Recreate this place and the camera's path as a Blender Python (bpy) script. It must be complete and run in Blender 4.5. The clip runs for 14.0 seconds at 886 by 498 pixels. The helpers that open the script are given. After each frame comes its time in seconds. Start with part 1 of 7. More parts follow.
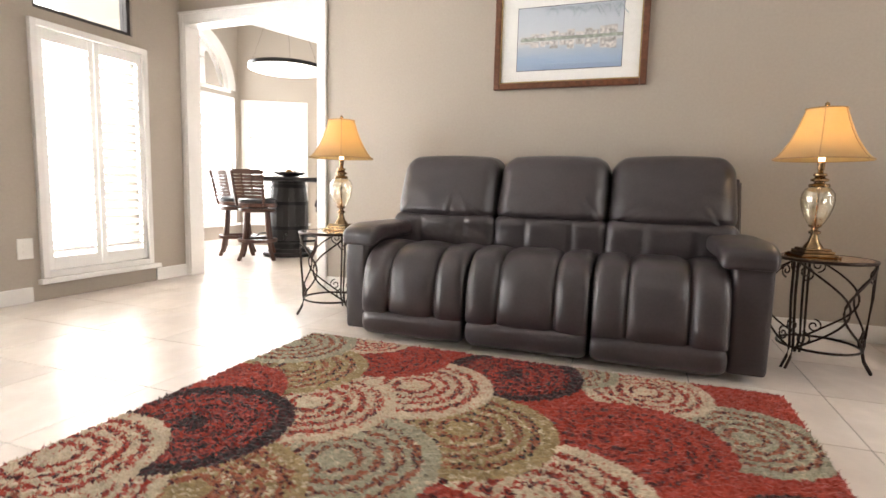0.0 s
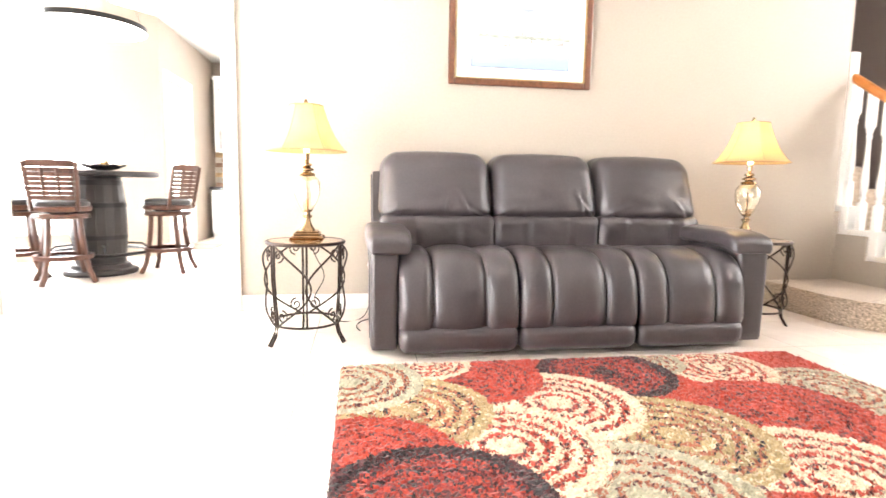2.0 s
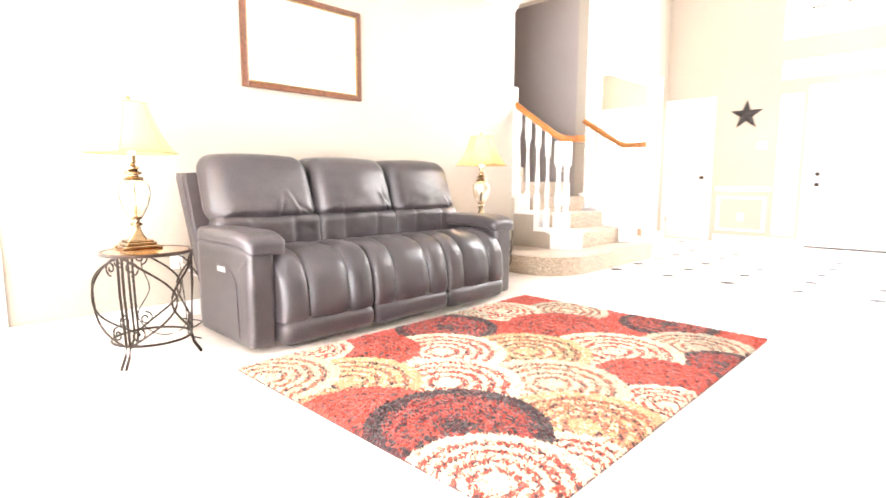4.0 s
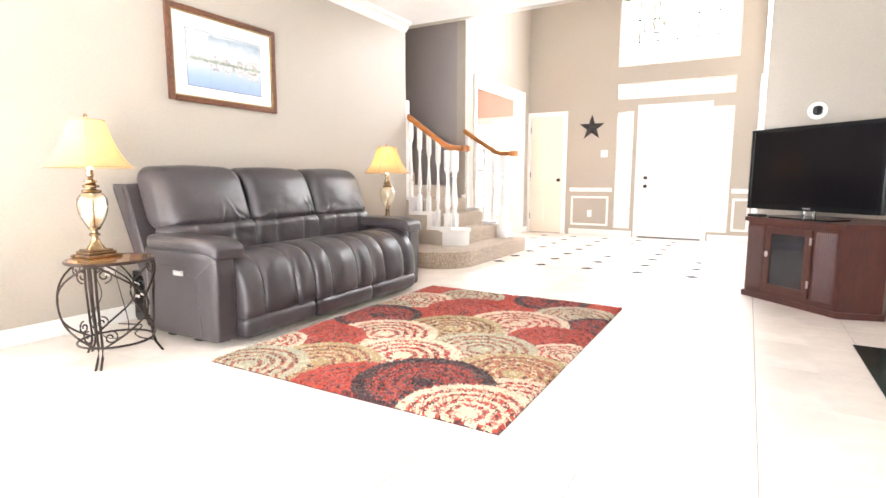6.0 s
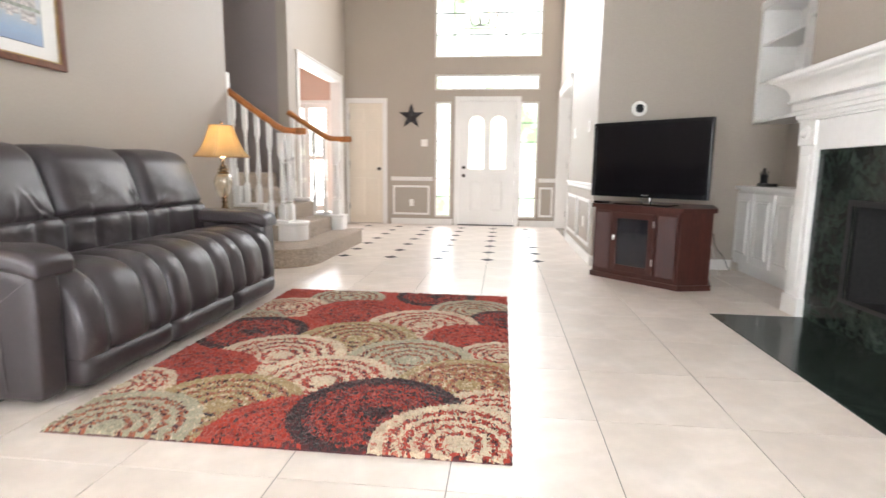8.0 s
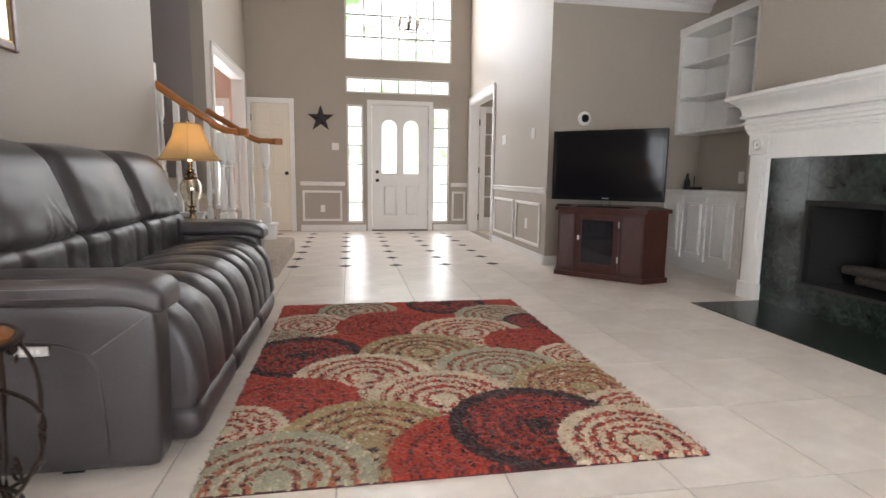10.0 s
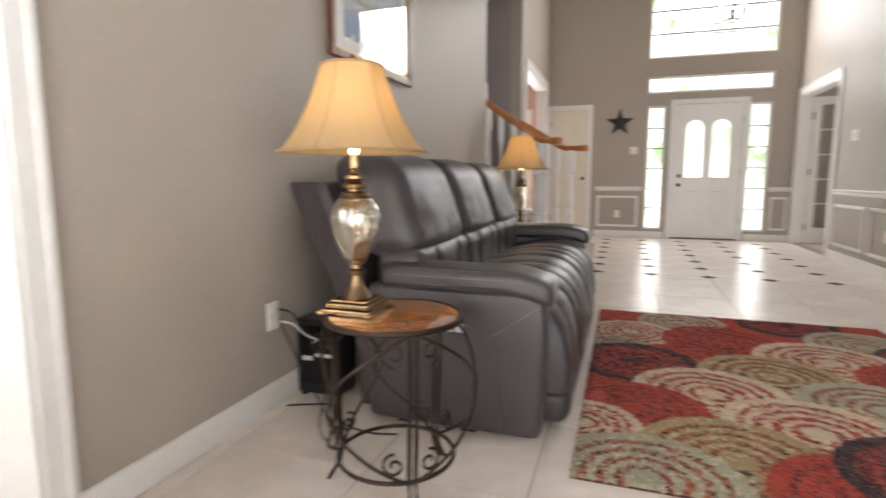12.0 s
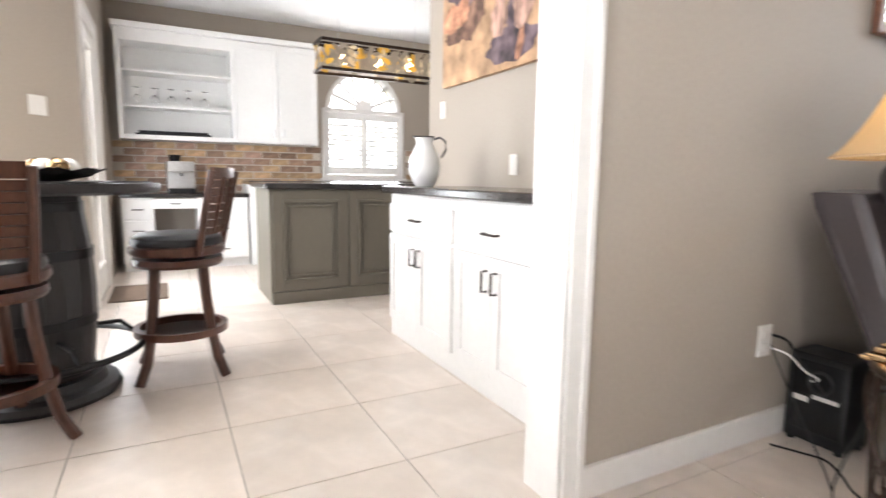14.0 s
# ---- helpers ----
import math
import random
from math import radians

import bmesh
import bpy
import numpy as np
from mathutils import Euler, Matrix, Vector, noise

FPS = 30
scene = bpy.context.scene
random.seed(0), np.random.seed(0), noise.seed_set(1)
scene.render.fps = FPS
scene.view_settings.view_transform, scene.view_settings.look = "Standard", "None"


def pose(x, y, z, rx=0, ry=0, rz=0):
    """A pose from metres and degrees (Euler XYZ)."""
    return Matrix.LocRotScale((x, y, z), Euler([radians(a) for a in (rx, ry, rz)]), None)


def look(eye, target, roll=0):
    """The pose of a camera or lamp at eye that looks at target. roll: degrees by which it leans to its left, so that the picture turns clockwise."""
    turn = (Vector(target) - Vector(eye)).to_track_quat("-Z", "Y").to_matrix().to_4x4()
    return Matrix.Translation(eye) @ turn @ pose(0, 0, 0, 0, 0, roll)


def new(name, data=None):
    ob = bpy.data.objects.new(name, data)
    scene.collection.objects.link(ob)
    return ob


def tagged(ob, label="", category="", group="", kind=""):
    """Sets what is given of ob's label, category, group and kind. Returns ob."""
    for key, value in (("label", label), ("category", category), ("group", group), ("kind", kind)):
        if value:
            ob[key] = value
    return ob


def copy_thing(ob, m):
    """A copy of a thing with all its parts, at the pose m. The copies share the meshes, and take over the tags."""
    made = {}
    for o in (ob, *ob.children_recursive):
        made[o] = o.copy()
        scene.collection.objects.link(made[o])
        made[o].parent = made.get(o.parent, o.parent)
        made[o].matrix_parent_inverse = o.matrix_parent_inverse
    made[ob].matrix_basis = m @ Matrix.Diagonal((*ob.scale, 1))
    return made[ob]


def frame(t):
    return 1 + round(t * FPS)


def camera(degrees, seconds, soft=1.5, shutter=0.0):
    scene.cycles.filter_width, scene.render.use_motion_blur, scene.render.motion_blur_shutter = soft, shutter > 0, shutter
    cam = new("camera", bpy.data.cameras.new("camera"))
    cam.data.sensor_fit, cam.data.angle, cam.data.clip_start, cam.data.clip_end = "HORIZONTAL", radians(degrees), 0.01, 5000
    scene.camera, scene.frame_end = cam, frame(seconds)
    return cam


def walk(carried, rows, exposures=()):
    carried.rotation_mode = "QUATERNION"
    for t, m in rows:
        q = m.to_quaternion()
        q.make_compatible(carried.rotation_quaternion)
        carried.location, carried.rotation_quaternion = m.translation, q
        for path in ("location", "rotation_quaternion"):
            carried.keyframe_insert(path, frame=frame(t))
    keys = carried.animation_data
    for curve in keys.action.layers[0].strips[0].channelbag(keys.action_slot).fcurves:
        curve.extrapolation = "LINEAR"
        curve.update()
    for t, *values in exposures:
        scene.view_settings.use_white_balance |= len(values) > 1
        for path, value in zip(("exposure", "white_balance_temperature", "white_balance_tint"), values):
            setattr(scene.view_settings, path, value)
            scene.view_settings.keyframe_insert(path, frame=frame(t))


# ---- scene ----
cam = camera(79.4, 14.0, shutter=0.5)
PATH = [
    (0, (0.35, 0.448, 0.837), (-0.332, 2.314, 0.615), 1.4),
    (0.5, (-0.048, 0.452, 0.84), (-0.493, 2.386, 0.596), 1.3),
    (1, (-0.442, 0.461, 0.824), (-0.552, 2.443, 0.582), 1.2),
    (1.5, (-0.906, 0.525, 0.832), (-0.826, 2.51, 0.601), 1.2),
    (2, (-1.247, 0.534, 0.843), (-0.941, 2.497, 0.613), 1.0),
    (2.5, (-1.602, 0.597, 0.837), (-0.976, 2.483, 0.608), 0.8),
    (3, (-1.893, 0.562, 0.875), (-0.961, 2.314, 0.632), 1.0),
    (3.5, (-2.141, 0.574, 0.84), (-0.924, 2.143, 0.603), 0.3),
    (4, (-2.397, 0.576, 0.885), (-0.976, 1.961, 0.636), 0.1),
    (6.5, (-3.149, 0.531, 0.968), (-1.391, 1.446, 0.701), 0.1),
    (7, (-3.063, 0.763, 0.951), (-1.263, 1.588, 0.669), 0.2),
    (7.5, (-2.992, 1.056, 0.949), (-1.111, 1.672, 0.66), 0.5),
    (8, (-2.95, 1.355, 0.938), (-0.983, 1.571, 0.648), 0.7),
    (10.5, (-2.857, 2.659, 0.932), (-0.906, 2.311, 0.664), 0.7),
    (11, (-2.922, 2.735, 0.961), (-0.945, 2.616, 0.685), 0.3),
    (11.5, (-2.926, 2.782, 0.954), (-0.958, 3.014, 0.683), 0.3),
    (12, (-2.976, 2.836, 0.947), (-1.097, 3.471, 0.688), 0.0),
    (12.5, (-3.056, 2.881, 0.961), (-1.372, 3.929, 0.707), 0.1),
    (13, (-3.088, 2.931, 0.959), (-1.631, 4.278, 0.705), 0.5),
    (13.5, (-3.109, 2.972, 0.988), (-1.914, 4.551, 0.704), 0.1),
    (14, (-3.102, 3.050, 0.966), (-2.184, 4.808, 0.704), 0.7),
]

EXPOSURES = [(0.0, 0.48, 6750, 12), (0.5, 1.02, 6700, 12), (1.5, 1.74, 6650, 12), (3.0, 2.32, 6550, 12), (4.2, 2.36, 6500, 11), (6.5, 1.22, 6300, 10), (7.0, 0.98, 6280, 10), (8.0, 0.6, 6300, 10),
             (10.5, -0.42, 6380, 11), (11.0, -0.65, 6450, 11), (11.5, -0.58, 6450, 11), (12.0, -0.18, 6500, 11), (12.5, 0.25, 6400, 11), (13.0, 0.5, 6350, 11), (13.5, 0.26, 6350, 12), (14.0, 0.03, 6350, 12)]
walk(cam, [(t, look(eye, target, roll)) for t, eye, target, roll in PATH], EXPOSURES)

# ---- light ----
world = bpy.data.worlds.new("sky")
scene.world = world
world.use_nodes = True
wn = world.node_tree.nodes
sky = wn.new("ShaderNodeTexSky")
sky.sky_type, sky.sun_disc = "NISHITA", False
sky.sun_elevation, sky.sun_rotation = radians(48), radians(200)
wn["Background"].inputs["Strength"].default_value = 0.15
world.node_tree.links.new(sky.outputs[0], wn["Background"].inputs[0])
sun = new("sun", bpy.data.lights.new("sun", "SUN"))
sun.data.energy, sun.data.angle, sun.data.color = 3.0, radians(0.5), (1.0, 0.95, 0.88)
sun.rotation_euler = (radians(42), 0, radians(160))


def window_and_fill_light(x, y, z, w, h, rz, watts, tint=(0.99, 0.985, 1.0)):
    lamp = new("window_and_fill_light", bpy.data.lights.new("window_and_fill_light", "AREA"))
    lamp.data.shape, lamp.data.size, lamp.data.size_y = "RECTANGLE", w, h
    lamp.data.energy, lamp.data.color = watts, tint
    lamp.matrix_world = pose(x, y, z, 90, 0, rz)


# rz: 0 sends light to +y, 90 to -x, -90 to +x, 180 to -y
window_and_fill_light(-3.60, 3.35, 1.1, 0.75, 1.7, -90, 72)
window_and_fill_light(-3.60, 2.10, 1.1, 0.75, 1.7, -90, 85, (0.95, 0.975, 1.0))
# lamp of the unseen third window, added to brighten the fireplace side
window_and_fill_light(-3.60, 0.85, 1.1, 0.75, 1.7, -90, 120, (0.93, 0.965, 1.0))
window_and_fill_light(-4.80, 5.6, 1.4, 1.2, 2.2, -90, 64, (0.94, 0.97, 1.0))
window_and_fill_light(-4.40, 6.66, 1.15, 0.7, 1.6, -150, 42, (0.94, 0.97, 1.0))
window_and_fill_light(-3.50, 8.02, 1.2, 0.8, 1.8, -90, 52, (0.94, 0.97, 1.0))
window_and_fill_light(-0.8, 9.62, 1.5, 0.9, 1.2, 180, 40)
window_and_fill_light(6.28, 1.64, 3.7, 1.7, 1.7, 90, 88)
window_and_fill_light(6.28, 1.64, 2.4, 1.7, 0.25, 90, 14)
window_and_fill_light(6.28, 2.39, 1.1, 0.26, 1.9, 90, 6)
window_and_fill_light(6.28, 0.93, 1.1, 0.26, 1.9, 90, 6)
window_and_fill_light(6.28, 4.75, 1.2, 0.9, 1.8, 90, 40)
# added fill lamp: the study has no window, it only brightens the open door
window_and_fill_light(5.6, -2.5, 1.5, 1.5, 1.5, 0, 60)


# ---- materials ----
def mat(name, colour, rough=0.5, metal=0.0, grain=0.0, grain_scale=40.0, blotch=0.0, blotch_scale=2.0, bump=0.0, bump_scale=200.0,
        sheen=0.0, coat=0.0, piece=0.0, stretch=(1, 1, 1), emit=0.0, trans=0.0):
    m = bpy.data.materials.new(name)
    m.use_nodes = True
    n, l = m.node_tree.nodes, m.node_tree.links
    b = n["Principled BSDF"]
    b.inputs["Roughness"].default_value, b.inputs["Metallic"].default_value = rough, metal
    b.inputs["Coat Weight"].default_value, b.inputs["Sheen Weight"].default_value = coat, sheen
    b.inputs["Transmission Weight"].default_value = trans
    rgb = n.new("ShaderNodeRGB")
    rgb.outputs[0].default_value = (*colour, 1)
    out = rgb.outputs[0]
    tc = n.new("ShaderNodeTexCoord")
    mp = n.new("ShaderNodeMapping")
    mp.inputs["Scale"].default_value = stretch
    l.new(tc.outputs["Object"], mp.inputs["Vector"])

    def vary(amount, scale, source, detail=4.0):
        t = n.new("ShaderNodeTexNoise")
        t.inputs["Scale"].default_value, t.inputs["Detail"].default_value = scale, detail
        l.new(mp.outputs[0], t.inputs["Vector"])
        r = n.new("ShaderNodeMapRange")
        r.inputs["From Min"].default_value, r.inputs["From Max"].default_value = 0.3, 0.7
        r.inputs["To Min"].default_value, r.inputs["To Max"].default_value = 1 - amount, 1 + amount
        l.new(t.outputs["Fac"], r.inputs["Value"])
        h = n.new("ShaderNodeVectorMath")
        h.operation = "SCALE"
        l.new(source, h.inputs[0])
        l.new(r.outputs[0], h.inputs["Scale"])
        return h.outputs[0]
    if grain:
        out = vary(grain, grain_scale, out)
    if blotch:
        out = vary(blotch, blotch_scale, out, 2.0)
    if piece:
        oi = n.new("ShaderNodeObjectInfo")
        r = n.new("ShaderNodeMapRange")
        r.inputs["To Min"].default_value, r.inputs["To Max"].default_value = 1 - piece, 1 + piece
        l.new(oi.outputs["Random"], r.inputs["Value"])
        h = n.new("ShaderNodeVectorMath")
        h.operation = "SCALE"
        l.new(out, h.inputs[0])
        l.new(r.outputs[0], h.inputs["Scale"])
        out = h.outputs[0]
    l.new(out, b.inputs["Base Color"])
    if bump:
        t = n.new("ShaderNodeTexNoise")
        t.inputs["Scale"].default_value, t.inputs["Detail"].default_value = bump_scale, 3.0
        l.new(mp.outputs[0], t.inputs["Vector"])
        k = n.new("ShaderNodeBump")
        k.inputs["Strength"].default_value, k.inputs["Distance"].default_value = bump, 0.01
        l.new(t.outputs["Fac"], k.inputs["Height"])
        l.new(k.outputs[0], b.inputs["Normal"])
    if emit:
        b.inputs["Emission Strength"].default_value = emit
        l.new(rgb.outputs[0], b.inputs["Emission Color"])
    return m


def glass_mat(name, tint=(1, 1, 1), rough=0.0, ior=1.45):
    m = mat(name, tint, rough, trans=1.0)
    m.node_tree.nodes["Principled BSDF"].inputs["IOR"].default_value = ior
    return m


PAINT = mat("taupe_wall_paint", (0.396, 0.345, 0.287), 0.5, grain=0.03, grain_scale=60, blotch=0.03, blotch_scale=0.8, bump=0.12, bump_scale=160)
# the taupe wall paint darkened: the stairwell's shade is put into its colour
PAINT_SHADED = mat("shade_darkened_taupe_paint", (0.33, 0.288, 0.275), 0.6, grain=0.03, grain_scale=60, blotch=0.03, bump=0.12, bump_scale=160)
PEACH = mat("peach_wall_paint", (0.64, 0.45, 0.36), 0.6, grain=0.03, blotch=0.03, bump=0.1)
CEIL = mat("white_ceiling_paint", (0.80, 0.79, 0.77), 0.8, grain=0.02, grain_scale=80, blotch=0.03, bump=0.25, bump_scale=90)
TRIM = mat("white_trim_paint", (0.80, 0.78, 0.75), 0.35, grain=0.02, grain_scale=30, blotch=0.03, bump=0.03, bump_scale=60)
CABINET = mat("white_cabinet_paint", (0.80, 0.79, 0.77), 0.35, grain=0.02, grain_scale=30, blotch=0.02, bump=0.03, bump_scale=60)
DOORPAINT = mat("cream_door_paint", (0.75, 0.68, 0.57), 0.4, grain=0.02, grain_scale=30, blotch=0.03, bump=0.04, bump_scale=70)
TILE = mat("cream_porcelain_tile", (0.745, 0.665, 0.60), 0.30, grain=0.05, grain_scale=14, blotch=0.09, blotch_scale=2.6, bump=0.05, bump_scale=9, piece=0.05)
GROUT = mat("grey_grout", (0.30, 0.265, 0.225), 0.8, grain=0.15, grain_scale=60)
INSET = mat("black_inset_tile", (0.010, 0.011, 0.012), 0.55, blotch=0.3)
INSET.node_tree.nodes["Principled BSDF"].inputs["Specular IOR Level"].default_value = 0.15
CARPET = mat("beige_carpet", (0.42, 0.33, 0.245), 0.95, grain=0.75, grain_scale=95, blotch=0.06, blotch_scale=5, bump=1.0, bump_scale=160, sheen=0.3)
LEATHER = mat("dark_grey_leather", (0.043, 0.0345, 0.036), 0.31, grain=0.12, grain_scale=90, blotch=0.15, blotch_scale=4, bump=0.18, bump_scale=330)
STITCH = mat("grey_stitching", (0.16, 0.15, 0.145), 0.7, grain=0.2)
HONEY = mat("honey_oak_handrail", (0.42, 0.15, 0.035), 0.3, grain=0.25, grain_scale=30, blotch=0.1, stretch=(1, 6, 6))
CHERRY = mat("cherry_wood", (0.050, 0.013, 0.009), 0.42, grain=0.3, grain_scale=22, blotch=0.15, blotch_scale=5, stretch=(6, 6, 0.7), bump=0.04)
DARKWOOD = mat("dark_brown_wood", (0.075, 0.027, 0.015), 0.3, grain=0.3, grain_scale=26, blotch=0.15, blotch_scale=5, stretch=(5, 5, 0.8), bump=0.05)
BLACKWOOD = mat("black_stained_wood", (0.019, 0.017, 0.018), 0.42, grain=0.3, grain_scale=24, blotch=0.2, stretch=(6, 6, 0.6), bump=0.1, bump_scale=60)
IRON = mat("bronze_iron", (0.035, 0.022, 0.016), 0.4, 0.7, grain=0.3, grain_scale=60, bump=0.1)
BLACK = mat("black_plastic", (0.011, 0.011, 0.012), 0.35, grain=0.1, bump=0.03)
BLACK.node_tree.nodes["Principled BSDF"].inputs["Specular IOR Level"].default_value = 0.28
RUBBER = mat("black_rubber", (0.01, 0.01, 0.01), 0.7, grain=0.2)
SCREEN = mat("black_screen", (0.006, 0.005, 0.006), 0.07, blotch=0.1)
SCREEN.node_tree.nodes["Principled BSDF"].inputs["Specular IOR Level"].default_value = 0.16
BRASS = mat("antique_brass", (0.27, 0.178, 0.095), 0.24, 1.0, grain=0.2, grain_scale=40, blotch=0.25, blotch_scale=12)
GRANITE = mat("black_green_granite", (0.017, 0.023, 0.019), 0.14, grain=0.6, grain_scale=30, blotch=0.6, blotch_scale=6)
GRANITE.node_tree.nodes["Principled BSDF"].inputs["Specular IOR Level"].default_value = 0.22
def add_veins(m, colour, scale, width, amount):
    """Wavering thin veins mixed into the base colour of a stone."""
    n, l = m.node_tree.nodes, m.node_tree.links
    b = n["Principled BSDF"]
    base = b.inputs["Base Color"].links[0].from_socket
    tc, t = n.new("ShaderNodeTexCoord"), n.new("ShaderNodeTexNoise")
    t.inputs["Scale"].default_value, t.inputs["Detail"].default_value, t.inputs["Distortion"].default_value = scale, 6.0, 1.2
    l.new(tc.outputs["Object"], t.inputs["Vector"])
    r = n.new("ShaderNodeValToRGB")
    e = r.color_ramp.elements
    e[0].position, e[0].color = 0.5 - width, (0, 0, 0, 1)
    e[1].position, e[1].color = 0.5 + width, (0, 0, 0, 1)
    k = e.new(0.5)
    k.color = (amount, amount, amount, 1)
    l.new(t.outputs["Fac"], r.inputs[0])
    mx = n.new("ShaderNodeMixRGB")
    l.new(r.outputs[0], mx.inputs[0])
    l.new(base, mx.inputs[1])
    mx.inputs[2].default_value = (*colour, 1)
    l.new(mx.outputs[0], b.inputs["Base Color"])


add_veins(GRANITE, (0.060, 0.090, 0.066), 4.5, 0.022, 0.40)
add_veins(TILE, (0.60, 0.49, 0.40), 1.4, 0.10, 0.30)
SOOT = mat("soot_black_metal", (0.012, 0.011, 0.011), 0.75, grain=0.3)
OLIVE = mat("olive_grey_paint", (0.135, 0.120, 0.092), 0.4, grain=0.03, blotch=0.04, bump=0.04, bump_scale=60)
COUNTER = mat("dark_granite_counter", (0.03, 0.026, 0.024), 0.16, grain=0.6, grain_scale=120, blotch=0.3, blotch_scale=14)
CERAMIC = mat("white_ceramic", (0.78, 0.78, 0.77), 0.2, blotch=0.03)
SWITCH = mat("white_switch_plastic", (0.80, 0.78, 0.74), 0.35, blotch=0.02)
STEEL = mat("brushed_steel", (0.55, 0.55, 0.55), 0.3, 1.0, grain=0.1)
STARMETAL = mat("dark_tin", (0.045, 0.042, 0.045), 0.45, 0.7, grain=0.3, blotch=0.3, blotch_scale=10)
MATBOARD = mat("cream_mat_board", (0.78, 0.75, 0.69), 0.8, grain=0.03)
FRAMEWOOD = mat("mahogany_gilt_frame", (0.12, 0.045, 0.022), 0.3, grain=0.3, grain_scale=40, blotch=0.2)
GILT = mat("gilt_moulding", (0.42, 0.29, 0.13), 0.35, 0.8, grain=0.2)
GLASS = glass_mat("clear_glass")
PANE = glass_mat("window_glass")
AMBER = mat("mercury_lamp_glass", (0.97, 0.94, 0.87), 0.02, metal=0.12, trans=1.0)
SUNSHUTTER = mat("white_shutter_paint", (0.84, 0.83, 0.80), 0.4, grain=0.02)
BULB = mat("lit_bulb", (1.0, 0.72, 0.38), 0.5, emit=9.0)
LED = mat("lit_led_strip", (1.0, 0.98, 0.94), 0.5, emit=2.6)
SEATVINYL = mat("black_vinyl", (0.016, 0.016, 0.018), 0.33, bump=0.1, bump_scale=250, grain=0.1)
FARGROUND = mat("pale_concrete_and_lawn", (0.30, 0.31, 0.22), 0.9, grain=0.2, grain_scale=3, blotch=0.4, blotch_scale=0.2)
FOLIAGE = mat("green_foliage", (0.055, 0.10, 0.03), 0.6, grain=0.4, grain_scale=3)
BARK = mat("bark", (0.12, 0.09, 0.065), 0.9, grain=0.3)


def shade_mat(name="cream_lampshade_fabric", base=(0.57, 0.42, 0.23), low=(0.40, 0.24, 0.078), high=(0.49, 0.31, 0.11)):
    m = bpy.data.materials.new(name)
    m.use_nodes = True
    n, l = m.node_tree.nodes, m.node_tree.links
    b = n["Principled BSDF"]
    b.inputs["Base Color"].default_value, b.inputs["Roughness"].default_value = (*base, 1), 0.9
    tr = n.new("ShaderNodeBsdfTranslucent")
    t = n.new("ShaderNodeTexNoise")
    t.inputs["Scale"].default_value = 260
    cr = n.new("ShaderNodeMixRGB")
    cr.inputs[1].default_value, cr.inputs[2].default_value = (*low, 1), (*high, 1)
    l.new(t.outputs["Fac"], cr.inputs[0])
    l.new(cr.outputs[0], tr.inputs["Color"])
    mx = n.new("ShaderNodeMixShader")
    mx.inputs[0].default_value = 0.5
    l.new(b.outputs[0], mx.inputs[1])
    l.new(tr.outputs[0], mx.inputs[2])
    l.new(mx.outputs[0], n["Material Output"].inputs["Surface"])
    return m


SHADE = shade_mat()


# ---- mesh helpers ----
def finish(name, bm, material, parent=None, smooth=False):
    me = bpy.data.meshes.new(name)
    bmesh.ops.recalc_face_normals(bm, faces=bm.faces)
    if smooth:
        for f in bm.faces:
            f.smooth = True
    bm.to_mesh(me)
    bm.free()
    for m in (material if isinstance(material, (list, tuple)) else [material]):
        me.materials.append(m)
    if smooth:
        me.set_sharp_from_angle(angle=radians(42))
    ob = new(name, me)
    if parent:
        ob.parent = parent
    return ob


def part(name, bm, material, parent=None, label="", smooth=False):
    return tagged(finish(name, bm, material, parent, smooth), label)


def empty(name, m, label, category, group=""):
    ob = new(name)
    ob.empty_display_size = 0.05
    ob.matrix_world = m
    return tagged(ob, label, category, group)


def box(bm, x0, x1, y0, y1, z0, z1, bevel=0.0):
    made = bmesh.ops.create_cube(bm, size=1.0, matrix=Matrix.Translation(((x0 + x1) / 2, (y0 + y1) / 2, (z0 + z1) / 2)) @ Matrix.Diagonal((abs(x1 - x0), abs(y1 - y0), abs(z1 - z0), 1)))
    if bevel:
        edges = {e for v in made["verts"] for e in v.link_edges}
        bmesh.ops.bevel(bm, geom=list(edges), offset=bevel, segments=2, profile=0.5, affect="EDGES", clamp_overlap=True)
    return bm


def boxes(*rows, bevel=0.0):
    bm = bmesh.new()
    for r in rows:
        box(bm, *r, bevel=bevel)
    return bm


def lathe(bm, profile, seg=32, centre=(0, 0, 0), squash=(1, 1)):
    rings = []
    for r, z in profile:
        rings.append([bm.verts.new((centre[0] + squash[0] * r * math.cos(2 * math.pi * i / seg), centre[1] + squash[1] * r * math.sin(2 * math.pi * i / seg), centre[2] + z)) for i in range(seg)])
    for a, b in zip(rings, rings[1:]):
        for i in range(seg):
            bm.faces.new((a[i], a[(i + 1) % seg], b[(i + 1) % seg], b[i]))
    if profile[0][0] > 1e-4:
        bm.faces.new(rings[0][::-1])
    if profile[-1][0] > 1e-4:
        bm.faces.new(rings[-1])
    return bm


def lathed(profile, seg=32, centre=(0, 0, 0), squash=(1, 1)):
    return lathe(bmesh.new(), [(max(r, 0.0005), z) for r, z in profile], seg, centre, squash)


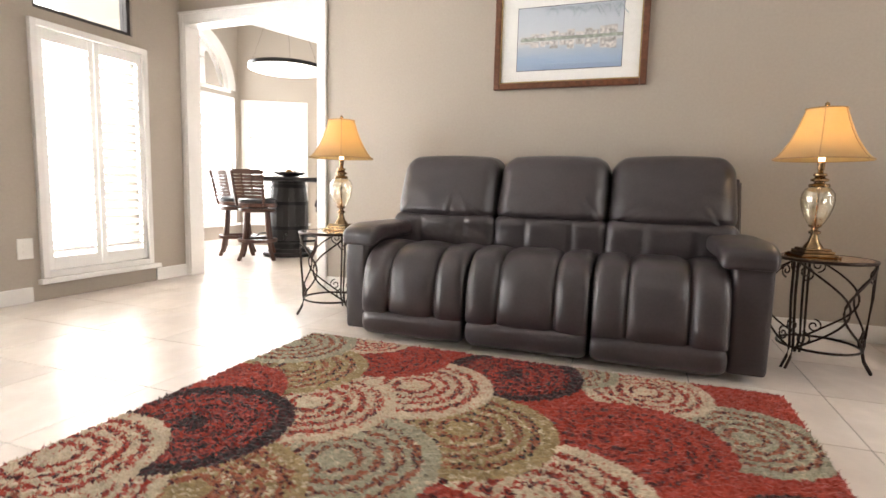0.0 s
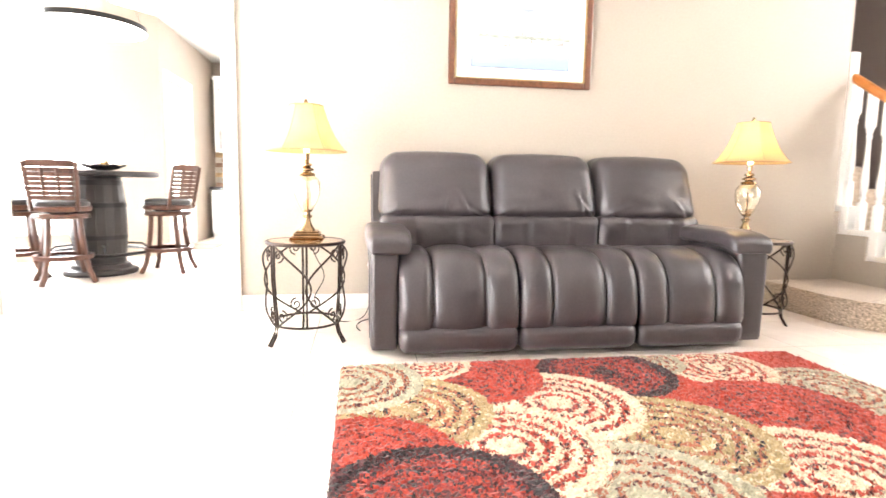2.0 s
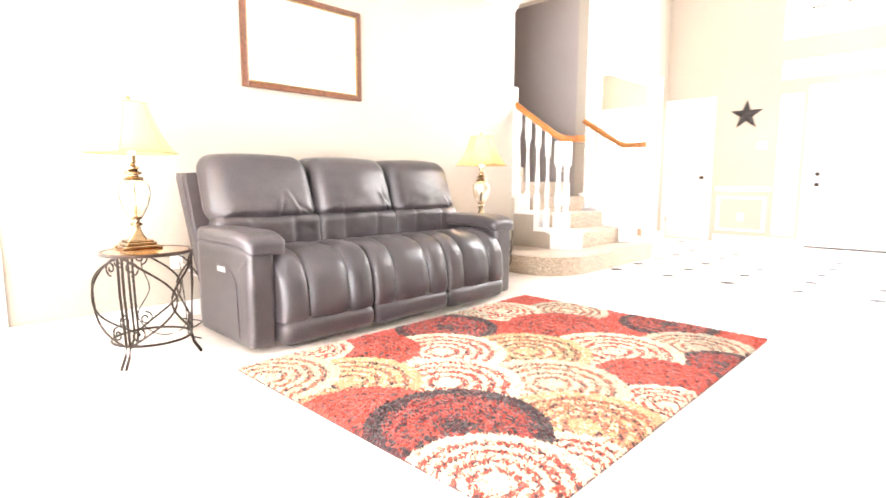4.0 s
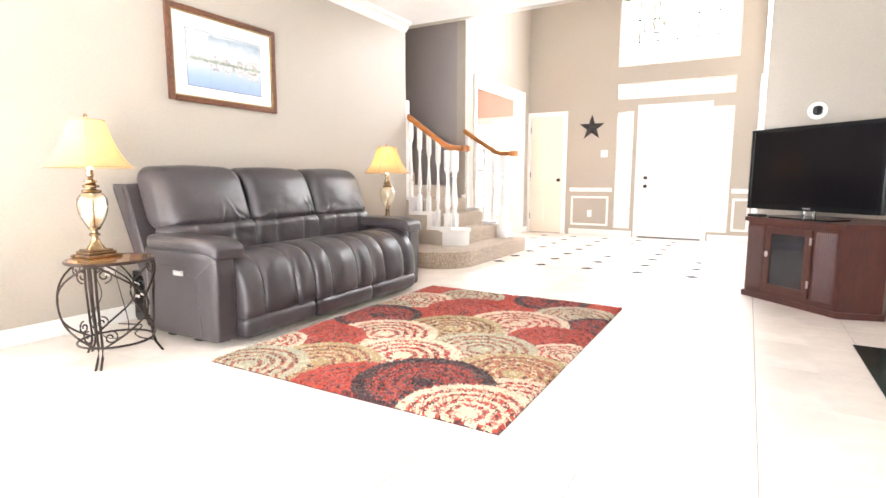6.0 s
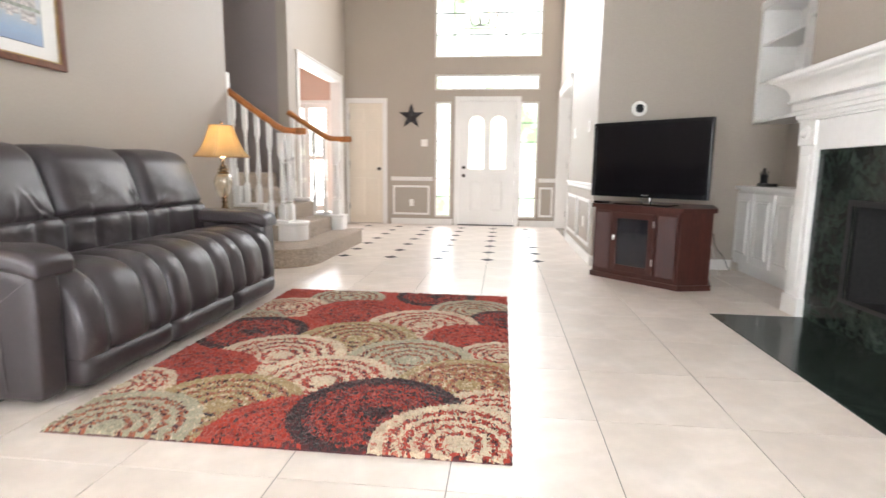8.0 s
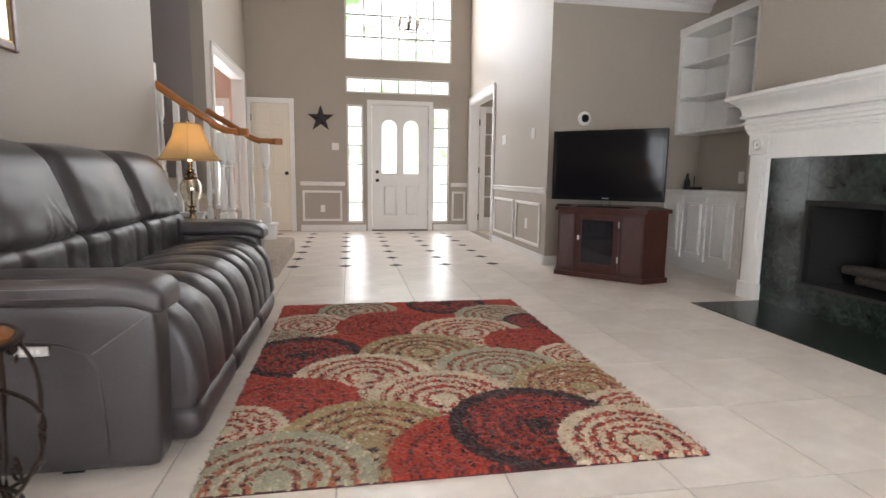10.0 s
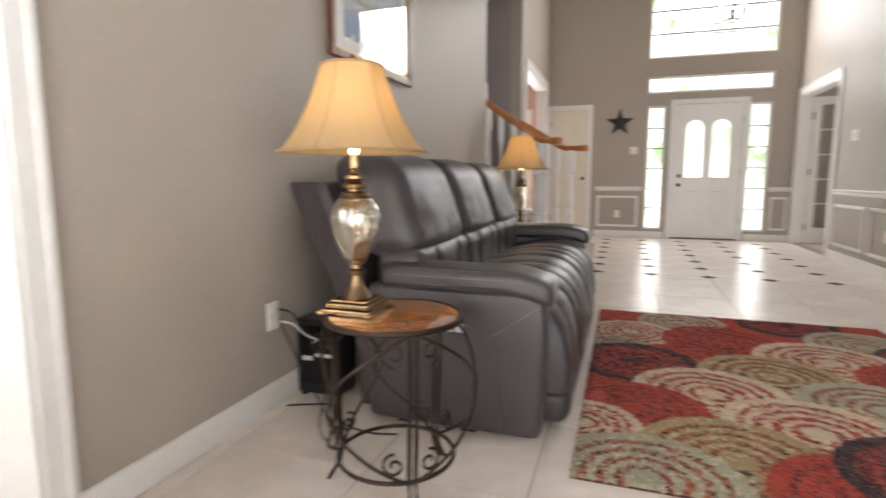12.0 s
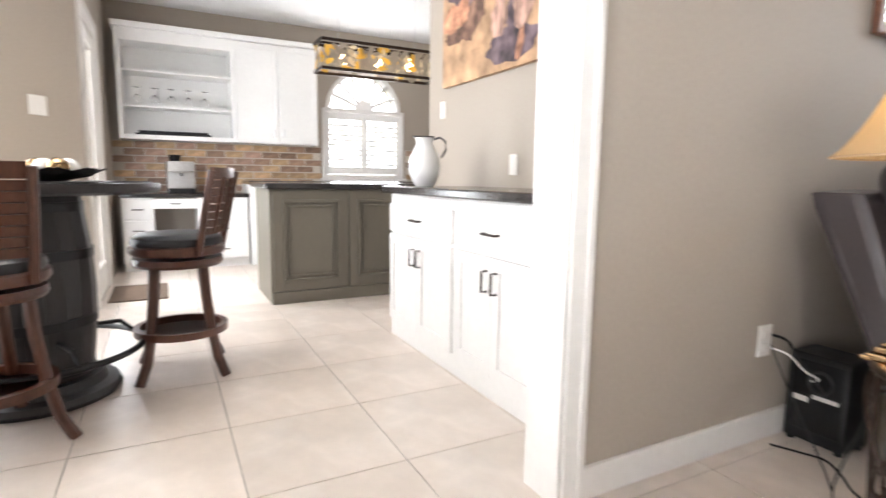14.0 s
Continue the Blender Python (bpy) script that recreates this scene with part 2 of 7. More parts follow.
def tube(bm, pts, r, seg=8, flat=1.0):
    pts = [Vector(p) for p in pts]
    rings, up = [], Vector((0, 0, 1))
    for i, p in enumerate(pts):
        d = (pts[min(i + 1, len(pts) - 1)] - pts[max(i - 1, 0)]).normalized()
        side = d.cross(up)
        if side.length < 0.05:
            side = d.cross(Vector((1, 0, 0)))
        side.normalize()
        nrm = side.cross(d).normalized()
        rings.append([bm.verts.new(p + side * r * flat * math.cos(2 * math.pi * k / seg) + nrm * r * math.sin(2 * math.pi * k / seg)) for k in range(seg)])
    for a, b in zip(rings, rings[1:]):
        for k in range(seg):
            bm.faces.new((a[k], a[(k + 1) % seg], b[(k + 1) % seg], b[k]))
    bm.faces.new(rings[0][::-1])
    bm.faces.new(rings[-1])
    return bm


def prism(bm, poly, z0, z1):
    """A polygon of the plan, drawn up from z0 to z1."""
    a = [bm.verts.new((x, y, z0)) for x, y in poly]
    b = [bm.verts.new((x, y, z1)) for x, y in poly]
    n = len(poly)
    for i in range(n):
        bm.faces.new((a[i], a[(i + 1) % n], b[(i + 1) % n], b[i]))
    bm.faces.new(a[::-1])
    bm.faces.new(b)
    return bm


def extrude_profile(bm, profile, axis, a0, a1):
    """A closed profile of (across, z) drawn along x or y from a0 to a1."""
    ends = []
    for a in (a0, a1):
        ends.append([bm.verts.new((a, c, z) if axis == "x" else (c, a, z)) for c, z in profile])
    n = len(profile)
    for i in range(n):
        bm.faces.new((ends[0][i], ends[0][(i + 1) % n], ends[1][(i + 1) % n], ends[1][i]))
    bm.faces.new(ends[0][::-1])
    bm.faces.new(ends[1])
    return bm


def soft_box(bm, x0, x1, y0, y1, z0, z1, r, n=10, bend=None):
    """A box with soft edges of radius r; bend moves its points."""
    c = Vector(((x0 + x1) / 2, (y0 + y1) / 2, (z0 + z1) / 2))
    h = Vector((abs(x1 - x0) / 2, abs(y1 - y0) / 2, abs(z1 - z0) / 2))
    tmp = bmesh.new()
    bmesh.ops.create_cube(tmp, size=2.0)
    bmesh.ops.subdivide_edges(tmp, edges=tmp.edges[:], cuts=n, use_grid_fill=True)
    index = {}
    for v in tmp.verts:
        p = Vector((v.co.x * h.x, v.co.y * h.y, v.co.z * h.z))
        q = Vector([max(-(h[i] - min(r, h[i])), min(h[i] - min(r, h[i]), p[i])) for i in range(3)])
        d = p - q
        if d.length > 1e-6:
            m = max(abs(d.x), abs(d.y), abs(d.z))
            p = q + d.normalized() * min(r, m) if m else p
        p = c + p
        index[v.index] = bm.verts.new(bend(p) if bend else p)
    for f in tmp.faces:
        bm.faces.new([index[v.index] for v in f.verts])
    tmp.free()
    return bm


def structure(name, bm, material, label="", smooth=False):
    return tagged(finish(name, bm, material, None, smooth), label, "", "", "structure")


def panel_wall(axis, at, thick, a0, a1, z0, z1, holes):
    """A wall across x ('x': it stands at x = at) or y, from a0 to a1, with square holes (a0, a1, z0, z1) through it, drawn as blocks."""
    bm = bmesh.new()
    cuts = sorted({a0, a1, *[h[0] for h in holes], *[h[1] for h in holes]})
    for c0, c1 in zip(cuts, cuts[1:]):
        if c1 - c0 < 1e-4 or c0 < a0 - 1e-6 or c1 > a1 + 1e-6:
            continue
        mid, z = (c0 + c1) / 2, z0
        for h in sorted([h for h in holes if h[0] < mid < h[1]], key=lambda k: k[2]):
            if h[2] > z:
                box(bm, *((at, at + thick, c0, c1) if axis == "x" else (c0, c1, at, at + thick)), z, h[2])
            z = h[3]
        if z < z1:
            box(bm, *((at, at + thick, c0, c1) if axis == "x" else (c0, c1, at, at + thick)), z, z1)
    return bm


def casing(bm, axis, at, out, a0, a1, z0, z1, w=0.09, w0=None):
    """Flat moulded boards round an opening, standing out from the wall face."""
    lo, hi = min(at, at + out), max(at, at + out)

    def b(c0, c1, y0, y1, extra=0.0):
        o0, o1 = (lo - (extra if out < 0 else 0), hi + (extra if out > 0 else 0))
        box(bm, *((o0, o1, c0, c1) if axis == "x" else (c0, c1, o0, o1)), y0, y1, bevel=0.004)
    v = w if w0 is None else w0
    b(a0 - v, a0, z0, z1 + w)
    b(a1, a1 + w, z0, z1 + w)
    b(a0, a1, z1, z1 + w)
    b(a0 - (w + 0.008 if w0 is None else w0), a1 + w + 0.008, z1 + w, z1 + w + 0.02, 0.012)
    if w0 is None:
        b(a0 - w - 0.006, a0 - w + 0.018, z0, z1 + w - 0.001, 0.008)
    b(a1 + w - 0.018, a1 + w + 0.006, z0, z1 + w - 0.001, 0.008)
    return bm


def baseboard(name, axis, at, out, a0, a1, h=0.105):
    lo, hi = min(at, at + out), max(at, at + out)
    bm = bmesh.new()
    box(bm, *((lo, hi, a0, a1) if axis == "x" else (a0, a1, lo, hi)), 0.001, h, bevel=0.004)
    return structure(name, bm, TRIM)


# ---- the shell ----
W, LX, FX, HY, TX = 4.2, -3.52, 6.33, 0.45, 2.53
BK = -1.3
CZ = 2.80
structure("wall_sofa", panel_wall("y", W, 0.14, LX - 0.15, 2.42, 0, CZ + 0.2, [(LX + 0.045, -2.105, -0.1, 2.22)]), PAINT, "taupe painted wall behind the sofa")
structure("wall_window", panel_wall("x", LX - 0.14, 0.14, BK - 0.14, W, 0, CZ + 0.2, [(2.97, 3.78, 0.2, 1.86), (2.97, 3.72, 1.98, 2.42), (1.70, 2.51, 0.2, 1.86), (1.70, 2.45, 1.98, 2.42), (0.45, 1.26, 0.2, 1.86)]), PAINT, "taupe painted wall with shuttered windows")
structure("wall_back", boxes((LX - 0.14, TX + 0.14, BK - 0.14, BK, 0, CZ + 0.2)), PAINT, "taupe painted wall beside the fireplace")
structure("wall_tv", boxes((TX, TX + 0.14, BK, HY - 0.14, 0, CZ + 0.2)), PAINT, "taupe painted wall behind the television")
structure("wall_hall", panel_wall("y", HY - 0.14, 0.14, TX + 0.14, FX, 0, 5.3, [(4.74, 6.20, -0.1, 2.15)]), PAINT, "taupe painted foyer wall with a doorway")
structure("wall_hall_end", boxes((TX, TX + 0.14, HY - 0.14, HY, 0, 5.3)), PAINT)
structure("wall_front", panel_wall("x", FX, 0.16, HY - 0.14, 4.24, 0, 5.3, [(1.16, 2.12, -0.1, 2.11), (2.26, 2.53, 0.14, 2.10), (0.79, 1.09, 0.14, 2.10), (0.79, 2.54, 2.29, 2.55), (0.77, 2.55, 2.82, 4.6)]), PAINT, "tall taupe painted entrance wall with windows")
structure("wall_dining", panel_wall("y", 4.1, 0.14, 3.8, FX, 0, 5.3, [(4.16, 5.98, -0.1, 2.38)]), PAINT, "taupe painted wall with a cased opening")
structure("wall_stair_side", boxes((3.8, 3.94, 4.24, 5.6, 0, 5.3)), PAINT_SHADED)
structure("wall_stair_back", boxes((0.2, 3.94, 5.6, 5.74, 0, 5.3)), PAINT_SHADED, "taupe wall behind the stairs, its colour darkened for shade")
structure("wall_stair_left", boxes((0.06, 0.2, 4.34, 5.74, 0, 5.3)), PAINT_SHADED)
structure("wall_gallery", boxes((TX + 0.002, TX + 0.12, HY, 4.34, CZ + 0.002, 5.3), (0.2, TX + 0.002, 4.2, 4.34, CZ + 0.2, 5.3)), PAINT)
structure("ceiling_foyer", boxes((0.0, FX + 0.2, HY - 0.14, 5.74, 5.3, 5.4)), CEIL)
structure("ceiling", boxes((LX - 0.14, TX, BK - 0.14, W, CZ, CZ + 0.1)), CEIL, "white living room ceiling")
# dining room beyond the cased opening
structure("wall_dining_front", panel_wall("x", FX, 0.16, 4.24, 7.6, 0, 2.8, [(4.42, 5.2, 0.18, 2.1)]), PEACH, "peach painted dining room wall")
structure("wall_dining_back", boxes((3.94, FX, 7.6, 7.74, 0, 2.8)), PEACH)
structure("wall_dining_left", boxes((3.944, 3.96, 4.244, 7.6, 0, 2.8)), PEACH)
structure("wall_dining_inner", panel_wall("y", 4.244, 0.01, 3.96, FX, 0, 2.8, [(4.16, 5.98, -0.1, 2.38)]), PEACH)
structure("ceiling_dining", boxes((3.94, FX, 4.244, 7.6, 2.7, 2.8)), CEIL)
# study beyond the glazed door
structure("wall_study", boxes((TX + 0.14, FX, -2.9, -2.76, 0, 2.8), (FX, FX + 0.16, -2.9, HY - 0.14, 0, 2.8), (TX + 0.14, TX + 0.28, -2.76, HY - 0.14, 0, 2.8)), PAINT)
structure("ceiling_study", boxes((TX + 0.14, FX, -2.76, HY - 0.14, 2.7, 2.8)), CEIL)
# kitchen and breakfast bay
BX = -4.86
KB = 9.72
DX = -3.565
CX = -3.50
structure("wall_bay_side", panel_wall("x", BX - 0.14, 0.14, W + 0.14, 6.46, 0, 4.6, [(4.95, 6.30, 0.34, 1.97), (4.95, 6.30, 2.08, 2.755)]), PAINT, "bay wall with an arched window")
structure("wall_bay_entry", boxes((BX - 0.14, LX - 0.14, W, W + 0.14, 0, 4.6)), PAINT)
structure("wall_door_side", panel_wall("x", DX - 0.14, 0.14, 7.385, KB, 0, 3.2, [(7.60, 8.45, 0.0, 2.08)]), PAINT, "taupe wall with a glazed back door")
structure("wall_kitchen_back", panel_wall("y", KB, 0.14, DX - 0.14, 1.6, 0, 3.2, [(-1.28, -0.29, 0.98, 2.297)]), PAINT, "kitchen wall with an arched shuttered window")
structure("wall_art", boxes((-1.30, -1.16, W + 0.14, 6.75, 0, 4.6)), PAINT, "taupe wall above the buffet")
structure("wall_kitchen_right", boxes((1.6, 1.74, 6.6, KB + 0.14, 0, 3.2), (-1.16, 1.74, 6.6, 6.74, 0, 3.2)), PAINT)
structure("ceiling_kitchen", boxes((DX - 0.3, 1.74, 7.0, KB + 0.14, 2.74, 2.84)), CEIL, "white kitchen ceiling")
bm = bmesh.new()
extrude_profile(bm, [(W + 0.0, 4.1), (7.02, 2.745), (7.02, 2.86), (W + 0.0, 4.22)], "x", BX - 0.2, -1.1)
structure("ceiling_bay", bm, CEIL, "sloping white ceiling over the breakfast bay")


def slant_wall(name, p, q, holes, z1=3.4, thick=0.12):
    """A wall from p to q of the plan with its holes (s0, s1, z0, z1) along it; its back is to the left of the way from p to q."""
    p, q = Vector((*p, 0)), Vector((*q, 0))
    d = q - p
    bm = panel_wall("y", 0, thick, 0, d.length, 0, z1, holes)
    ob = structure(name, bm, PAINT)
    ob.matrix_world = Matrix.Translation(p) @ Matrix.Rotation(math.atan2(d.y, d.x), 4, "Z")
    return ob


bay = slant_wall("wall_bay_middle", (BX, 6.46), (-3.95, 6.94), [(0.08, 0.87, 0.34, 1.95)])
slant_wall("wall_bay_end", (-3.95, 6.94), (DX, 7.385), [])


def spandrel(name, axis, at, thick, a0, a1, zs, zt):
    """The wall left above a round head that springs at zs."""
    bm, c, r, n = bmesh.new(), (a0 + a1) / 2, (a1 - a0) / 2, 24
    arc = [(c - r * math.cos(math.pi * i / n), zs + r * math.sin(math.pi * i / n)) for i in range(n + 1)]
    for (p, z), (q, y) in zip(arc, arc[1:]):
        quad = [(p, z), (q, y), (q, zt), (p, zt)]
        ends = [[bm.verts.new((o, a, h) if axis == "x" else (a, o, h)) for a, h in quad] for o in (at, at + thick)]
        for i in range(4):
            bm.faces.new((ends[0][i], ends[0][(i + 1) % 4], ends[1][(i + 1) % 4], ends[1][i]))
        bm.faces.new(ends[0])
        bm.faces.new(ends[1][::-1])
    return structure(name, bm, PAINT)


spandrel("wall_bay_arch", "x", BX - 0.14, 0.14, 4.95, 6.30, 2.08, 2.757)
spandrel("wall_kitchen_arch", "y", KB, 0.14, -1.28, -0.29, 1.80, 2.299)

# ---- floors ----
structure("floor", boxes((LX - 0.2, FX + 0.2, BK - 0.2, 4.24, -0.12, -0.003)), GROUT, "cream tiled floor with thin grout lines")
structure("floor_kitchen", boxes((BX - 0.2, 1.7, 4.24, KB + 0.2, -0.12, -0.0035)), GROUT, "cream tiled kitchen floor")
structure("floor_dining", boxes((1.7, FX + 0.2, 4.24, 7.7, -0.12, -0.004)), mat("brown_dining_floor", (0.33, 0.2, 0.11), 0.3, grain=0.2, blotch=0.1), "warm brown dining room floor")
structure("floor_study", boxes((TX, FX + 0.2, -2.9, HY - 0.15, -0.10, 0.0)), mat("tan_study_floor", (0.45, 0.36, 0.27), 0.5, grain=0.2, blotch=0.1))
structure("ground", boxes((-400, 400, -400, 400, -0.5, -0.3)), FARGROUND, "pale ground outside the house")

# ---- trims ----
for n, (ax, at, out, a0, a1) in enumerate([("y", W, -0.016, -2.03, 2.42), ("x", LX, 0.016, BK, 2.86), ("x", LX, 0.016, 3.86, W), ("x", TX, -0.016, BK + 0.4, HY),
                                           ("y", HY, 0.016, TX, 4.645), ("y", HY, 0.016, 6.292, FX), ("x", FX, -0.016, HY, 1.06), ("x", FX, -0.016, 2.22, 3.30),
                                           ("y", BK, 0.016, LX, -1.5), ("x", BX, 0.016, W + 0.14, 6.46), ("x", DX, 0.016, 7.385, 7.52), ("x", -1.30, -0.016, 6.06, 6.75),
                                           ("y", 4.1, -0.016, 6.08, FX), ("y", 5.6, -0.016, 2.9, 3.8)]):
    baseboard("baseboard_%d" % (n + 1), ax, at, out, a0, a1)
bm = bmesh.new()
extrude_profile(bm, [(W, 2.69), (W, CZ), (W - 0.10, CZ), (W - 0.085, 2.775), (W - 0.05, 2.755), (W - 0.028, 2.715)], "x", LX, 2.42)
structure("crown_sofa", bm, TRIM)
bm = bmesh.new()
extrude_profile(bm, [(TX, 2.69), (TX, CZ), (TX - 0.10, CZ), (TX - 0.085, 2.775), (TX - 0.05, 2.755), (TX - 0.028, 2.715)], "y", BK, HY)
structure("crown_tv", bm, TRIM)
bm = bmesh.new()
extrude_profile(bm, [(LX, 2.69), (LX, CZ), (LX + 0.10, CZ), (LX + 0.085, 2.775), (LX + 0.05, 2.755), (LX + 0.028, 2.715)], "y", BK, W)
structure("crown_window", bm, TRIM)
# cased opening to the kitchen, with its white jambs
bm = bmesh.new()
casing(bm, "y", W, -0.018, LX + 0.045, -2.105, 0.0, 2.22, w=0.07, w0=0.043)
casing(bm, "y", W + 0.14, 0.018, LX + 0.045, -2.105, 0.0, 2.22, w=0.07)
box(bm, LX + 0.046, LX + 0.06, W - 0.01, W + 0.15, 0, 2.22)
box(bm, -2.12, -2.105, W - 0.01, W + 0.15, 0, 2.22)
box(bm, LX + 0.06, -2.12, W - 0.01, W + 0.15, 2.205, 2.219)
structure("trim_kitchen_opening", bm, TRIM, "white casing round the kitchen opening")
bm = bmesh.new()
casing(bm, "y", 4.1, -0.018, 4.16, 5.98, 0.0, 2.38, w=0.09)
box(bm, 4.16, 4.175, 4.095, 4.26, 0, 2.38)
box(bm, 5.965, 5.98, 4.095, 4.26, 0, 2.38)
box(bm, 4.175, 5.965, 4.095, 4.26, 2.365, 2.38)
structure("trim_dining_opening", bm, TRIM, "white casing round the dining room opening")
bm = bmesh.new()
casing(bm, "y", HY, 0.018, 4.74, 6.20, 0.0, 2.15, w=0.085)
box(bm, 4.741, 4.755, HY - 0.15, HY + 0.005, 0, 2.149)
box(bm, 6.185, 6.199, HY - 0.15, HY + 0.005, 0, 2.149)
box(bm, 4.755, 6.185, HY - 0.15, HY + 0.005, 2.135, 2.149)
structure("trim_study_door", bm, TRIM)


def chair_rail(name, axis, at, out, a0, a1):
    s = 1 if out > 0 else -1
    bm = bmesh.new()
    extrude_profile(bm, [(at, 0.76), (at, 0.83), (at + s * 0.03, 0.83), (at + s * 0.032, 0.815), (at + s * 0.016, 0.80), (at + s * 0.014, 0.775)], axis, a0, a1)
    return structure(name, bm, TRIM)


chair_rail("trim_rail_front_1", "y", FX, -1, 2.57, 3.30)
chair_rail("trim_rail_front_2", "y", FX, -1, HY, 0.76)
chair_rail("trim_rail_hall_1", "x", HY, 1, TX + 0.03, 4.645)


def panel_moulding(name, axis, at, out, a0, a1, z0, z1, w=0.035):
    bm = bmesh.new()
    lo, hi = min(at, at + out), max(at, at + out)
    for c0, c1, y0, y1 in ((a0, a1, z0, z0 + w), (a0, a1, z1 - w, z1), (a0, a0 + w, z0 + w, z1 - w), (a1 - w, a1, z0 + w, z1 - w)):
        box(bm, *((lo, hi, c0, c1) if axis == "x" else (c0, c1, lo, hi)), y0, y1, bevel=0.005)
    return structure(name, bm, TRIM)


panel_moulding("trim_panel_front_1", "x", FX, -0.016, 2.62, 3.27, 0.17, 0.68)
panel_moulding("trim_panel_front_2", "x", FX, -0.016, 0.50, 0.74, 0.17, 0.68)
panel_moulding("trim_panel_hall_1", "y", HY, 0.016, 2.68, 3.55, 0.17, 0.66)
panel_moulding("trim_panel_hall_2", "y", HY, 0.016, 3.66, 4.57, 0.17, 0.66)


# ---- windows ----
SLATS = {}


def slat_mesh(w, tilt):
    key = (round(w, 3), tilt)
    if key not in SLATS:
        bm = bmesh.new()
        c, s = math.cos(radians(tilt)), math.sin(radians(tilt))
        prof = [(-0.030, 0), (-0.012, 0.0045), (0.012, 0.0045), (0.030, 0), (0.012, -0.0045), (-0.012, -0.0045)]
        extrude_profile(bm, [(y * c - z * s, y * s + z * c) for y, z in prof], "x", -w / 2, w / 2)
        bmesh.ops.recalc_face_normals(bm, faces=bm.faces)
        me = bpy.data.meshes.new("slat")
        bm.to_mesh(me)
        bm.free()
        me.materials.append(SUNSHUTTER)
        SLATS[key] = me
    return SLATS[key]


def shutter_window(name, m, w, h, panels=2, tilt=-38, label="", step=0.066, pane=True, rail=True):
    """A window w by h whose lower left inner corner is the origin: x across, -y into the room."""
    win = empty(name, m, label or "white window with plantation shutters", "window")
    win["kind"] = "structure"
    f = 0.045
    part("window_frame", boxes((-f, 0, -0.03, 0.10, -f, h + f), (w, w + f, -0.03, 0.10, -f, h + f), (0, w, -0.03, 0.10, h, h + f), (0, w, -0.03, 0.10, -f, 0), bevel=0.004), TRIM, win)
    part("window_sill", boxes((-f - 0.04, w + f + 0.04, -0.07, -0.028, -f - 0.035, -f), bevel=0.006), TRIM, win)
    if pane:
        p = part("pane", boxes((0, w, 0.088, 0.092, 0, h)), PANE, win)
        p.visible_shadow = False
    pw = w / panels
    for i in range(panels):
        x0, x1, s = i * pw + 0.003, (i + 1) * pw - 0.003, 0.042
        bm = boxes((x0, x0 + s, -0.012, 0.016, 0.004, h - 0.004), (x1 - s, x1, -0.012, 0.016, 0.004, h - 0.004), (x0 + s, x1 - s, -0.012, 0.016, 0.004, 0.095), (x0 + s, x1 - s, -0.012, 0.016, h - 0.085, h - 0.004), bevel=0.003)
        if rail and h > 1.2:
            box(bm, x0 + s, x1 - s, -0.012, 0.016, h * 0.5 - 0.035, h * 0.5 + 0.035, bevel=0.003)
        pan = part("shutter_panel", bm, SUNSHUTTER, win)
        z = 0.13
        while z < h - 0.11:
            if not (rail and h > 1.2 and abs(z - h * 0.5) < 0.065):
                sl = new("slat", slat_mesh(x1 - x0 - 2 * s - 0.004, tilt))
                sl.parent = pan
                sl.location = ((x0 + x1) / 2, 0.002, z)
            z += step
    return win


def facing(x, y, z, rz):
    return pose(x, y, z, 0, 0, rz)


# looking out of the room along local +y
shutter_window("window_1", facing(LX, 2.97, 0.2, 90), 0.81, 1.66, label="tall window with white plantation shutters, blown bright", rail=False)
shutter_window("window_2", facing(LX, 1.70, 0.2, 90), 0.81, 1.66, rail=False)
# unseen window, added as the opening for the fireplace-side lamp
shutter_window("window_3", facing(LX, 0.45, 0.2, 90), 0.81, 1.66, rail=False, tilt=-12)
shutter_window("window_4", facing(BX, 4.95, 0.36, 90), 1.35, 1.58, panels=3, label="bay window with white plantation shutters")
w5 = shutter_window("window_5", bay.matrix_world @ Matrix.Translation((0.08, 0, 0.36)), 0.79, 1.57, label="bay window with white plantation shutters")
shutter_window("window_6", facing(-1.28, KB, 1.0, 0), 0.99, 0.77, tilt=-20, label="kitchen window with open white plantation shutters", step=0.06)
shutter_window("window_7", facing(FX, 5.2, 0.2, -90), 0.78, 1.88, tilt=-15, label="dining room window with white plantation shutters")


def fixed_window(name, m, w, h, cols, rows, frame_mat, label, f=0.03, bars=0.008):
    win = empty(name, m, label, "window")
    win["kind"] = "structure"
    part("window_frame", boxes((0, f, 0.02, 0.10, 0, h), (w - f, w, 0.02, 0.10, 0, h), (f, w - f, 0.02, 0.10, 0, f), (f, w - f, 0.02, 0.10, h - f, h), bevel=0.003), frame_mat, win)
    for i in range(1, cols):
        x = f + (w - 2 * f) * i / cols
        part("glazing_bar", boxes((x - bars, x + bars, 0.045, 0.07, f, h - f)), LEAD, win)
    for j in range(1, rows):
        z = f + (h - 2 * f) * j / rows
        part("glazing_bar", boxes((f, w - f, 0.046, 0.069, z - bars, z + bars)), LEAD, win)
    p = part("pane", boxes((f, w - f, 0.056, 0.060, f, h - f)), PANE, win)
    p.visible_shadow = False
    return win


